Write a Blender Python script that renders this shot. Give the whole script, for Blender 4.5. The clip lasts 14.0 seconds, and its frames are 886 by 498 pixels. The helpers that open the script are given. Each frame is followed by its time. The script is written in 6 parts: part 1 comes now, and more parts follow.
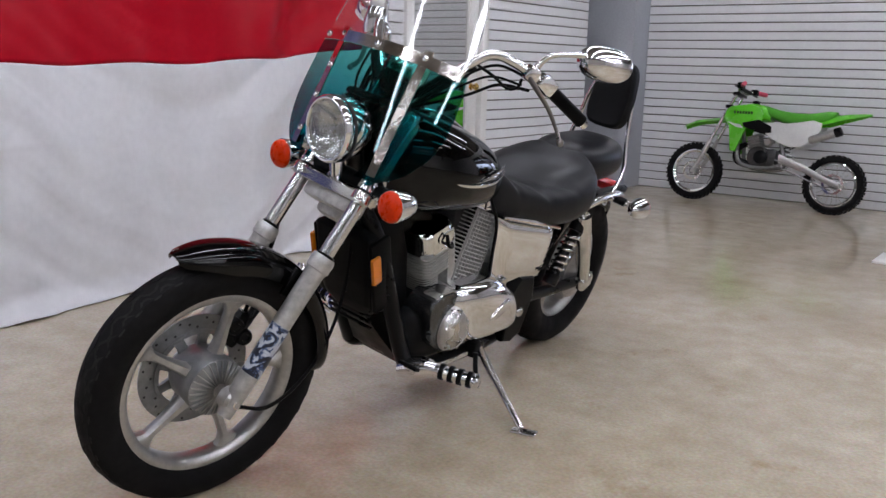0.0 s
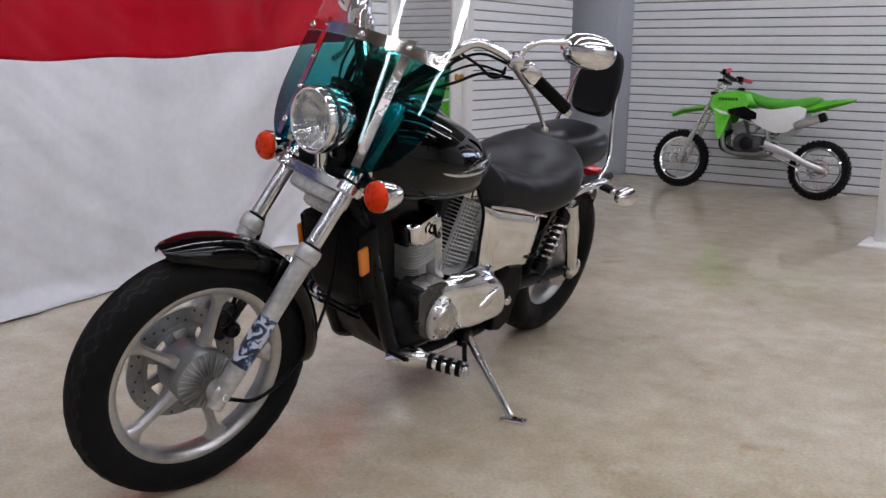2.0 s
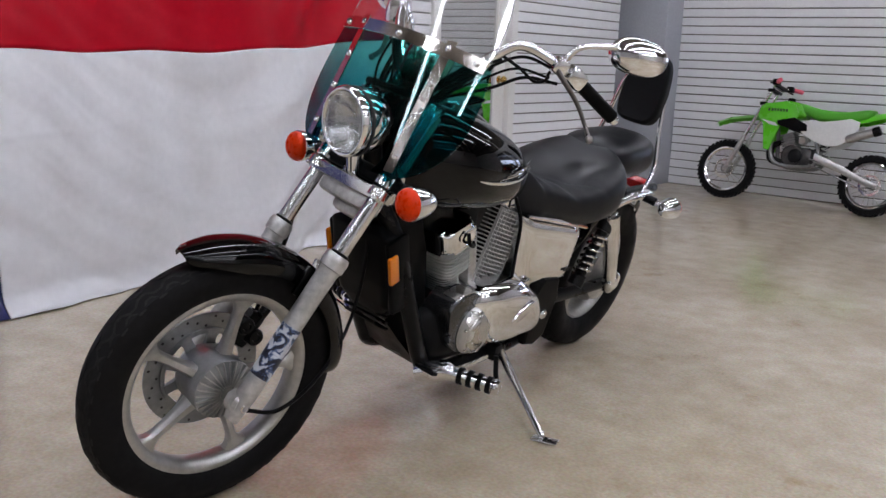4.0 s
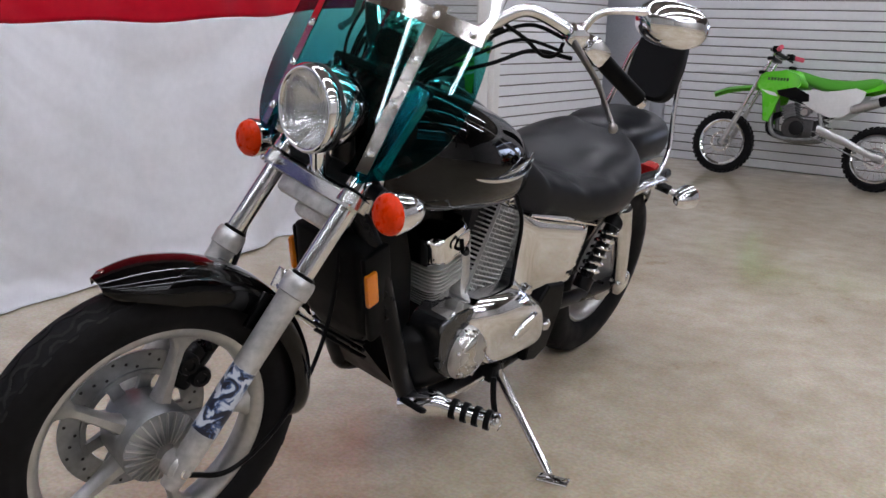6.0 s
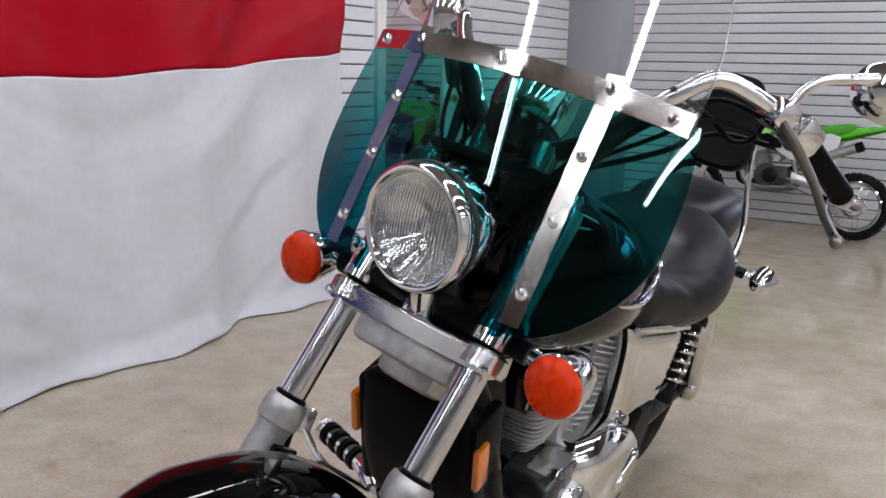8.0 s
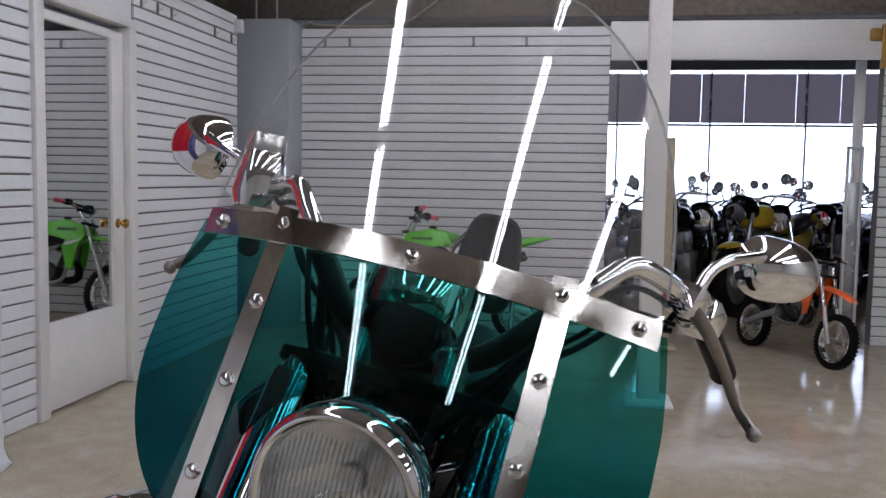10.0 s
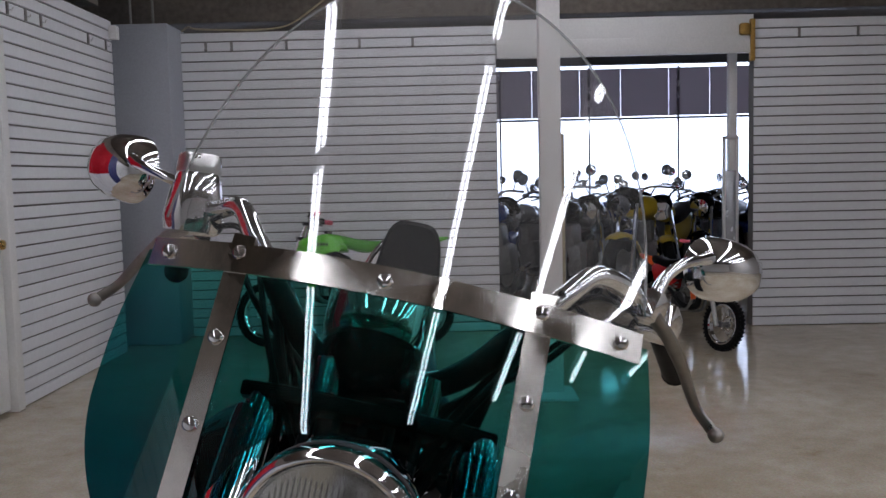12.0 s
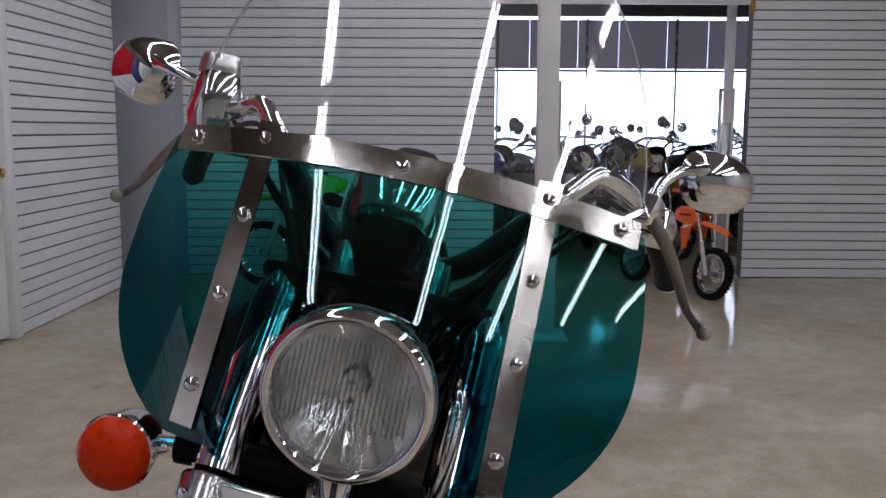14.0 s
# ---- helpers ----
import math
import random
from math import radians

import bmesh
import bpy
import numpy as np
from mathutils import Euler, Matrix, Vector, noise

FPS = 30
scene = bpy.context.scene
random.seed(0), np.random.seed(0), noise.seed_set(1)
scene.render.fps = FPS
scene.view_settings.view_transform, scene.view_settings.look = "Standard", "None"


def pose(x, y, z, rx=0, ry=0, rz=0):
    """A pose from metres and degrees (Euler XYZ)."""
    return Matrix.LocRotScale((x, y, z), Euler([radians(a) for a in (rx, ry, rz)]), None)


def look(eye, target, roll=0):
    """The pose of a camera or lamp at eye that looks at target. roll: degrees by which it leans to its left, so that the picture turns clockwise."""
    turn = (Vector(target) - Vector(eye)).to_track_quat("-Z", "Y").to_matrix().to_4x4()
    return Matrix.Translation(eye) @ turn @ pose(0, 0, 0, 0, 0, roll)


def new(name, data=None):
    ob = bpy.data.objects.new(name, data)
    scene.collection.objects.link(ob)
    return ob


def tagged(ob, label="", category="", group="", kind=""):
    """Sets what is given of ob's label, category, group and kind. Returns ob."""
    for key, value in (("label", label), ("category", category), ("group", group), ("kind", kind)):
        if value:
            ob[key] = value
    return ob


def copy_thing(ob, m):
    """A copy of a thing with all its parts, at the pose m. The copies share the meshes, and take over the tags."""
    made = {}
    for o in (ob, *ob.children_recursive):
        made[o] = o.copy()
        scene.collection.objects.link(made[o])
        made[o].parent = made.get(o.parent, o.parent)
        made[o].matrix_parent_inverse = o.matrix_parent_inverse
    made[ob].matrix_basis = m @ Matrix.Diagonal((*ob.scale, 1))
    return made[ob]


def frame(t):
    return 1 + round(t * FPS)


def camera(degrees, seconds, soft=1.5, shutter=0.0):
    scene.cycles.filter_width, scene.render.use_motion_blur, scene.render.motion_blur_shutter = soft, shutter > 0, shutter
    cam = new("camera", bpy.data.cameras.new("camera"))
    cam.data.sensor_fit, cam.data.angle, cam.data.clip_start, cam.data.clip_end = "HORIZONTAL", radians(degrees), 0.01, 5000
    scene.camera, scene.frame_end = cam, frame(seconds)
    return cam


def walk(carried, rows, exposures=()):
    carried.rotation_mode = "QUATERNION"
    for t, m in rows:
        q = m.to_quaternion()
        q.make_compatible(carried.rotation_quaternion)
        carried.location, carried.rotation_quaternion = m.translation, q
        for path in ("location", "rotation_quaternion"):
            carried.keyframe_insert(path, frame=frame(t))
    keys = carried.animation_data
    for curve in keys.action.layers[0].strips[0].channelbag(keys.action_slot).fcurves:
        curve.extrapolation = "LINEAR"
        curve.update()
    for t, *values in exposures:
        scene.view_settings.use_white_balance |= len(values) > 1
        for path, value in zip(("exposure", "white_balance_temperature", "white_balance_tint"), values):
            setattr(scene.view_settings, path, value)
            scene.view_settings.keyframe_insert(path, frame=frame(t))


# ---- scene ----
cam = camera(53.0, 14.0)
PATH = [
    (0, (0.786, 0.313, 1.157), (-0.381, 1.885, 0.749), 1.4),
    (0.5, (0.789, 0.31, 1.156), (-0.382, 1.88, 0.75), 1.3),
    (1, (0.787, 0.309, 1.152), (-0.379, 1.882, 0.742), 1.1),
    (1.5, (0.793, 0.316, 1.156), (-0.376, 1.883, 0.734), 1.0),
    (2, (0.794, 0.312, 1.15), (-0.351, 1.896, 0.725), 0.6),
    (2.5, (0.776, 0.305, 1.153), (-0.384, 1.876, 0.723), 1.6),
    (3, (0.751, 0.299, 1.154), (-0.429, 1.863, 0.751), 2.2),
    (5.5, (0.633, 0.71, 1.149), (-0.602, 2.21, 0.672), 1.7),
    (6, (0.431, 0.755, 1.152), (-0.733, 2.306, 0.662), 1.7),
    (6.5, (0.274, 0.786, 1.161), (-0.831, 2.385, 0.689), 1.2),
    (7, (0.139, 0.871, 1.148), (-0.98, 2.463, 0.686), 0.7),
    (7.5, (-0.047, 0.993, 1.173), (-1.176, 2.583, 0.726), -0.1),
    (8, (-0.207, 1.025, 1.194), (-1.226, 2.698, 0.791), 1.3),
    (8.5, (-0.407, 0.984, 1.247), (-1.067, 2.843, 0.922), 2.4),
    (9, (-0.501, 1.072, 1.265), (-1.021, 2.991, 1.046), 2.6),
    (11.5, (-0.714, 1.221, 1.322), (-0.744, 3.216, 1.178), -1.3),
    (12, (-0.715, 1.221, 1.311), (-0.748, 3.214, 1.149), -1.3),
    (12.5, (-0.714, 1.204, 1.305), (-0.737, 3.197, 1.139), -1.0),
    (13, (-0.721, 1.188, 1.296), (-0.736, 3.18, 1.116), -0.6),
    (13.5, (-0.729, 1.171, 1.277), (-0.757, 3.158, 1.055), -0.3),
    (14, (-0.739, 1.148, 1.246), (-0.753, 3.13, 0.978), 0.3),
]
EXPOSURES = [(0, -0.84), (3, -0.84), (6.5, -0.74), (8, -0.72), (8.6, -0.85), (9.2, -0.98), (11.3, -1.66), (12.5, -1.66), (14, -1.5)]
walk(cam, [(t, look(eye, target, roll)) for t, eye, target, roll in PATH], EXPOSURES)

# ---- world and large lights ----
world = bpy.data.worlds.new("world")
scene.world = world
world.use_nodes = True
sky = world.node_tree.nodes.new("ShaderNodeTexSky")
sky.sky_type, sky.sun_disc = "NISHITA", False
sky.sun_elevation, sky.sun_rotation = radians(40), radians(20)
world.node_tree.links.new(sky.outputs[0], world.node_tree.nodes["Background"].inputs[0])
world.node_tree.nodes["Background"].inputs[1].default_value = 0.1
TUBE_STRENGTH = 47.5
BACKDROP_STRENGTH = 12.0

# ---- materials ----
def node(nt, kind, **kw):
    n = nt.nodes.new(kind)
    for k, v in kw.items():
        n.inputs[k].default_value = v
    return n


def mat(name, colour, rough=0.5, metal=0.0, spec=0.5, vary=0.12, scale=6.0, grain=60.0, bump=0.05, coat=0.0, rvary=0.1, ior=1.5, random=0.0):
    """A painted, metal or plastic surface with stains, grain and fine relief at two scales."""
    m = bpy.data.materials.new(name)
    m.use_nodes = True
    nt = m.node_tree
    b = nt.nodes["Principled BSDF"]
    b.inputs["Metallic"].default_value = metal
    b.inputs["IOR"].default_value = ior
    b.inputs["Coat Weight"].default_value = coat
    b.inputs["Specular IOR Level"].default_value = spec
    b.inputs["Coat Roughness"].default_value = 0.04
    tc = nt.nodes.new("ShaderNodeTexCoord")
    big = node(nt, "ShaderNodeTexNoise", Scale=scale, Detail=4.0)
    fine = node(nt, "ShaderNodeTexNoise", Scale=grain, Detail=3.0)
    nt.links.new(tc.outputs["Object"], big.inputs["Vector"])
    nt.links.new(tc.outputs["Object"], fine.inputs["Vector"])
    add = nt.nodes.new("ShaderNodeMath")
    add.operation = "ADD"
    nt.links.new(big.outputs["Fac"], add.inputs[0])
    nt.links.new(fine.outputs["Fac"], add.inputs[1])
    ramp = nt.nodes.new("ShaderNodeMapRange")
    ramp.inputs["From Min"].default_value, ramp.inputs["From Max"].default_value = 0.7, 1.3
    ramp.inputs["To Min"].default_value, ramp.inputs["To Max"].default_value = 1 - vary, 1 + vary
    nt.links.new(add.outputs[0], ramp.inputs["Value"])
    mul = nt.nodes.new("ShaderNodeMix")
    mul.data_type, mul.blend_type = "RGBA", "MULTIPLY"
    mul.inputs["Factor"].default_value = 1.0
    mul.inputs["A"].default_value = (*colour, 1)
    comb = nt.nodes.new("ShaderNodeCombineColor")
    src = ramp.outputs[0]
    if random:
        info = nt.nodes.new("ShaderNodeObjectInfo")
        rr = nt.nodes.new("ShaderNodeMapRange")
        rr.inputs["To Min"].default_value, rr.inputs["To Max"].default_value = 1 - random, 1 + random
        nt.links.new(info.outputs["Random"], rr.inputs["Value"])
        pr = nt.nodes.new("ShaderNodeMath")
        pr.operation = "MULTIPLY"
        nt.links.new(src, pr.inputs[0])
        nt.links.new(rr.outputs[0], pr.inputs[1])
        src = pr.outputs[0]
    for k in range(3):
        nt.links.new(src, comb.inputs[k])
    nt.links.new(comb.outputs[0], mul.inputs["B"])
    nt.links.new(mul.outputs["Result"], b.inputs["Base Color"])
    rg = nt.nodes.new("ShaderNodeMapRange")
    rg.inputs["From Min"].default_value, rg.inputs["From Max"].default_value = 0.35, 0.65
    rg.inputs["To Min"].default_value, rg.inputs["To Max"].default_value = max(0.01, rough * (1 - rvary * 2)), min(1, rough * (1 + rvary * 2))
    nt.links.new(big.outputs["Fac"], rg.inputs["Value"])
    nt.links.new(rg.outputs[0], b.inputs["Roughness"])
    if bump:
        bp = node(nt, "ShaderNodeBump", Strength=bump, Distance=0.002)
        nt.links.new(fine.outputs["Fac"], bp.inputs["Height"])
        nt.links.new(bp.outputs[0], b.inputs["Normal"])
    return m


def glass(name, tint, low=None, z0=0.0, z1=1.0, rough=0.01, ior=1.60, haze=0.0):
    """A thin sheet: clear or tinted see-through with a Fresnel gloss. With low, the tint deepens from z1 down to z0."""
    m = bpy.data.materials.new(name)
    m.use_nodes = True
    nt = m.node_tree
    nt.nodes.remove(nt.nodes["Principled BSDF"])
    tr = node(nt, "ShaderNodeBsdfTransparent", Color=(*tint, 1))
    gl = node(nt, "ShaderNodeBsdfGlossy", Color=(1, 1, 1, 1), Roughness=rough)
    lw = node(nt, "ShaderNodeLayerWeight", Blend=0.5)
    pw = nt.nodes.new("ShaderNodeMath")
    pw.operation = "POWER"
    pw.inputs[1].default_value = 5.0
    nt.links.new(lw.outputs["Facing"], pw.inputs[0])
    fr = nt.nodes.new("ShaderNodeMapRange")
    fr.inputs["To Min"].default_value, fr.inputs["To Max"].default_value = ((ior - 1) / (ior + 1)) ** 2, 0.6
    nt.links.new(pw.outputs[0], fr.inputs["Value"])
    mix = nt.nodes.new("ShaderNodeMixShader")
    nt.links.new(fr.outputs[0], mix.inputs[0])
    clear = tr.outputs[0]
    if haze:
        df = node(nt, "ShaderNodeBsdfTranslucent", Color=(0.9, 0.9, 0.9, 1))
        d2 = node(nt, "ShaderNodeBsdfDiffuse", Color=(0.9, 0.9, 0.9, 1))
        ad = nt.nodes.new("ShaderNodeMixShader")
        ad.inputs[0].default_value = 0.5
        nt.links.new(df.outputs[0], ad.inputs[1])
        nt.links.new(d2.outputs[0], ad.inputs[2])
        hz = nt.nodes.new("ShaderNodeMixShader")
        hz.inputs[0].default_value = haze
        nt.links.new(tr.outputs[0], hz.inputs[1])
        nt.links.new(ad.outputs[0], hz.inputs[2])
        clear = hz.outputs[0]
    nt.links.new(clear, mix.inputs[1])
    nt.links.new(gl.outputs[0], mix.inputs[2])
    nt.links.new(mix.outputs[0], nt.nodes["Material Output"].inputs[0])
    if low:
        tc = nt.nodes.new("ShaderNodeTexCoord")
        sep = nt.nodes.new("ShaderNodeSeparateXYZ")
        nt.links.new(tc.outputs["Object"], sep.inputs[0])
        mr = nt.nodes.new("ShaderNodeMapRange")
        mr.inputs["From Min"].default_value, mr.inputs["From Max"].default_value = z0, z1
        nt.links.new(sep.outputs["Z"], mr.inputs["Value"])
        cm = nt.nodes.new("ShaderNodeMix")
        cm.data_type = "RGBA"
        cm.inputs["A"].default_value, cm.inputs["B"].default_value = (*low, 1), (*tint, 1)
        nt.links.new(mr.outputs[0], cm.inputs["Factor"])
        nt.links.new(cm.outputs["Result"], tr.inputs["Color"])
    return m


def glow(name, colour, strength):
    m = bpy.data.materials.new(name)
    m.use_nodes = True
    nt = m.node_tree
    nt.nodes.remove(nt.nodes["Principled BSDF"])
    e = node(nt, "ShaderNodeEmission", Color=(*colour, 1), Strength=strength)
    nt.links.new(e.outputs[0], nt.nodes["Material Output"].inputs[0])
    return m


def floor_material():
    """Sealed, polished concrete: speckled aggregate, broad stains, a glossy sealer coat."""
    m = bpy.data.materials.new("polished_concrete")
    m.use_nodes = True
    nt = m.node_tree
    b = nt.nodes["Principled BSDF"]
    tc = nt.nodes.new("ShaderNodeTexCoord")
    def tex(kind, **kw):
        n = node(nt, kind, **kw)
        nt.links.new(tc.outputs["Object"], n.inputs["Vector"])
        return n
    broad = tex("ShaderNodeTexNoise", Scale=0.9, Detail=5.0)
    mid = tex("ShaderNodeTexNoise", Scale=8.0, Detail=9.0, Roughness=0.60)
    speck = tex("ShaderNodeTexVoronoi", Scale=110.0)
    tiny = tex("ShaderNodeTexNoise", Scale=85.0, Detail=3.0)
    r1 = nt.nodes.new("ShaderNodeValToRGB")
    r1.color_ramp.elements[0].position, r1.color_ramp.elements[0].color = 0.34, (0.505, 0.442, 0.340, 1)
    r1.color_ramp.elements[1].position, r1.color_ramp.elements[1].color = 0.66, (0.605, 0.545, 0.442, 1)
    nt.links.new(mid.outputs["Fac"], r1.inputs["Fac"])
    r2 = nt.nodes.new("ShaderNodeValToRGB")
    r2.color_ramp.elements[0].position, r2.color_ramp.elements[0].color = 0.34, (0.74, 0.68, 0.60, 1)
    r2.color_ramp.elements[1].position, r2.color_ramp.elements[1].color = 0.66, (1.05, 1.04, 1.03, 1)
    nt.links.new(broad.outputs["Fac"], r2.inputs["Fac"])
    r3 = nt.nodes.new("ShaderNodeValToRGB")
    r3.color_ramp.elements[0].position, r3.color_ramp.elements[0].color = 0.34, (0.80, 0.77, 0.72, 1)
    r3.color_ramp.elements[1].position, r3.color_ramp.elements[1].color = 0.62, (1.08, 1.08, 1.08, 1)
    nt.links.new(tiny.outputs["Fac"], r3.inputs["Fac"])
    sp = nt.nodes.new("ShaderNodeMix")
    sp.data_type, sp.blend_type = "RGBA", "MULTIPLY"
    sp.inputs["Factor"].default_value = 0.10
    nt.links.new(speck.outputs["Color"], sp.inputs["B"])
    last = r1.outputs[0]
    stain = tex("ShaderNodeTexNoise", Scale=2.7, Detail=6.0, Roughness=0.7)
    r4 = nt.nodes.new("ShaderNodeValToRGB")
    r4.color_ramp.elements[0].position, r4.color_ramp.elements[0].color = 0.60, (1, 1, 1, 1)
    r4.color_ramp.elements[1].position, r4.color_ramp.elements[1].color = 0.74, (0.72, 0.60, 0.44, 1)
    nt.links.new(stain.outputs["Fac"], r4.inputs["Fac"])
    for ramp in (r2, r3, r4):
        mx = nt.nodes.new("ShaderNodeMix")
        mx.data_type, mx.blend_type = "RGBA", "MULTIPLY"
        mx.inputs["Factor"].default_value = 0.50 if ramp is r3 else 0.85
        nt.links.new(last, mx.inputs["A"])
        nt.links.new(ramp.outputs[0], mx.inputs["B"])
        last = mx.outputs["Result"]
    nt.links.new(last, sp.inputs["A"])
    nt.links.new(sp.outputs["Result"], b.inputs["Base Color"])
    rr = nt.nodes.new("ShaderNodeMapRange")
    rr.inputs["From Min"].default_value, rr.inputs["From Max"].default_value = 0.3, 0.7
    rr.inputs["To Min"].default_value, rr.inputs["To Max"].default_value = 0.05, 0.15
    nt.links.new(mid.outputs["Fac"], rr.inputs["Value"])
    nt.links.new(rr.outputs[0], b.inputs["Roughness"])
    bp = node(nt, "ShaderNodeBump", Strength=0.012, Distance=0.003)
    nt.links.new(mid.outputs["Fac"], bp.inputs["Height"])
    nt.links.new(bp.outputs[0], b.inputs["Normal"])
    return m


def cloth_material(name, colour, sheen=0.3):
    """Thin nylon cloth: fine weave, soft creases, a little light through it."""
    m = mat(name, colour, rough=0.37, vary=0.05, scale=2.0, grain=25.0, bump=0.10, rvary=0.1)
    b = m.node_tree.nodes["Principled BSDF"]
    b.inputs["Sheen Weight"].default_value = sheen
    return m


M_FLOOR = floor_material()
M_SLAT = mat("slat_wall_laminate", (0.745, 0.745, 0.765), rough=0.42, vary=0.05, scale=1.5, grain=40, bump=0.03, random=0.03)
# the shade inside the slat grooves is put into this dark backing colour
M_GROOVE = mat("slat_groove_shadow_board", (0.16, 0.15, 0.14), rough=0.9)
M_WHITE = mat("white_paint", (0.72, 0.71, 0.69), rough=0.45, vary=0.06, scale=2, bump=0.05)
M_GREYWALL = mat("grey_painted_column", (0.36, 0.375, 0.41), rough=0.6, vary=0.08, scale=1.5, bump=0.08)
M_CEIL = mat("dark_ceiling_board", (0.122, 0.104, 0.088), rough=0.9, vary=0.35, scale=2.0, grain=20, bump=0.3)
M_STEELBEAM = mat("painted_steel_joist", (0.22, 0.21, 0.20), rough=0.6, vary=0.2)
# dark tone keeps the showroom walls from throwing light back
M_WALLPAINT = mat("dark_wall_paint", (0.16, 0.155, 0.15), rough=0.7, vary=0.06, scale=1.0)
# pale tone of the unseen walls, raised to throw fill light
M_BACKWALL = mat("pale_fill_wall", (0.70, 0.685, 0.665), rough=0.7, vary=0.08, scale=1.0)
M_RED = cloth_material("red_nylon", (0.34, 0.002, 0.011), 0.0)
M_RED.node_tree.nodes["Principled BSDF"].inputs["Specular IOR Level"].default_value = 0.12
M_FLAGWHITE = cloth_material("white_nylon", (0.63, 0.625, 0.645), 0.0)
M_FLAGBLUE = cloth_material("dark_blue_nylon", (0.012, 0.016, 0.10), 0.0)
M_CHROME = mat("chrome", (0.86, 0.86, 0.87), rough=0.05, metal=1.0, vary=0.03, bump=0.0, rvary=0.3)
M_SATIN = mat("brushed_stainless", (0.72, 0.685, 0.63), rough=0.16, metal=1.0, vary=0.08, scale=8, bump=0.04, rvary=0.4)
M_ALLOY = mat("cast_aluminium", (0.46, 0.455, 0.44), rough=0.36, metal=0.9, vary=0.12, scale=14, bump=0.12)
M_ALLOYDULL = mat("oxidised_aluminium", (0.49, 0.482, 0.465), rough=0.42, metal=0.75, vary=0.2, scale=25, bump=0.15)
M_BLACKPAINT = mat("gloss_black_paint", (0.0012, 0.0011, 0.0012), rough=0.03, spec=0.26, vary=0.2, bump=0.0)
M_BLACKMETAL = mat("satin_black_metal", (0.004, 0.004, 0.0045), rough=0.32, spec=0.16, vary=0.25, scale=10, bump=0.06)
M_BLACKPLASTIC = mat("black_plastic", (0.0028, 0.0028, 0.003), rough=0.42, spec=0.08, vary=0.25, scale=10, bump=0.12)
M_RUBBER = mat("tyre_rubber", (0.0065, 0.0062, 0.0066), rough=0.6, spec=0.10, vary=0.3, scale=12, bump=0.2)
M_GROOVERUBBER = mat("dusty_tread_groove", (0.019, 0.0185, 0.018), rough=0.8, spec=0.1, vary=0.3)
M_VINYL = mat("black_seat_vinyl", (0.0085, 0.009, 0.0108), rough=0.40, spec=0.26, vary=0.12, scale=5, grain=220, bump=0.22)
# darker, duller version of the seat vinyl for the backrest
M_VINYLDARK = mat("darker_black_vinyl", (0.004, 0.0041, 0.0047), rough=0.5, spec=0.12, vary=0.12, scale=5, grain=220, bump=0.22)
M_DARK = mat("dark_recess", (0.008, 0.008, 0.009), rough=0.7)
M_AMBER = mat("amber_lens", (0.60, 0.029, 0.0), rough=0.30, spec=0.20, vary=0.10, scale=70, grain=160, bump=0.5, coat=0.06)
M_REFLECTOR = mat("orange_reflector", (0.70, 0.19, 0.008), rough=0.18, vary=0.1, grain=220, bump=0.25, coat=0.6)
M_TINT = glass("teal_windscreen_plastic", (0.38, 0.80, 0.75), low=(0.010, 0.32, 0.37), z0=1.0, z1=1.24, ior=1.5)
M_CLEAR = glass("clear_windscreen_plastic", (0.995, 0.996, 0.995), ior=1.6, haze=0.038)
M_LENS = glass("clear_glass_lens", (0.95, 0.96, 0.96), rough=0.02, haze=0.012)
M_EDGE = glass("polished_plastic_edge", (0.72, 0.74, 0.74), rough=0.2, haze=0.25)
M_FLUTE = glass("fluted_glass", (0.72, 0.72, 0.72), rough=0.1, haze=0.14)
M_BRUSHED = mat("satin_chrome", (0.70, 0.69, 0.67), rough=0.21, metal=1.0, vary=0.08, scale=9, bump=0.05)
M_HARDCHROME = mat("hard_chrome_tube", (0.70, 0.70, 0.71), rough=0.19, metal=1.0, vary=0.06, bump=0.0)
M_MIRROR = mat("mirror_glass", (0.85, 0.86, 0.86), rough=0.015, metal=1.0, vary=0.02, bump=0.0)
M_REFLECT = mat("headlamp_reflector", (0.95, 0.95, 0.95), rough=0.18, metal=1.0, vary=0.05, bump=0.0)
M_DOORGLASS = mat("reflective_office_glass", (0.60, 0.61, 0.61), rough=0.02, metal=1.0, vary=0.05, bump=0.0)
M_BRASS = mat("brass", (0.72, 0.48, 0.16), rough=0.2, metal=1.0)
M_TUBE = glow("fluorescent_tube", (0.965, 0.985, 1.11), TUBE_STRENGTH)
M_GREEN = mat("lime_green_plastic", (0.10, 0.52, 0.015), rough=0.3, vary=0.06, bump=0.02, coat=0.3)
M_WHITEPLASTIC = mat("white_plastic", (0.72, 0.73, 0.72), rough=0.35, vary=0.05, bump=0.02)
M_PINK = mat("pink_rubber", (0.75, 0.10, 0.16), rough=0.6)
M_LEVER = mat("worn_lever_alloy", (0.30, 0.28, 0.26), rough=0.34, metal=0.9, vary=0.15, scale=20, bump=0.1)
M_FIN = mat("bead_blasted_fin_metal", (0.58, 0.58, 0.57), rough=0.5, metal=0.55, vary=0.12, scale=20, bump=0.1)
M_POLISH = mat("polished_aluminium", (0.74, 0.735, 0.72), rough=0.17, metal=1.0, vary=0.08, scale=10, bump=0.05)
M_SATINALLOY = mat("satin_cast_cover", (0.62, 0.61, 0.59), rough=0.30, metal=1.0, vary=0.10, scale=14, bump=0.08)
M_CASE = mat("dark_polished_casting", (0.10, 0.102, 0.105), rough=0.24, metal=0.85, vary=0.2, scale=18, bump=0.1)
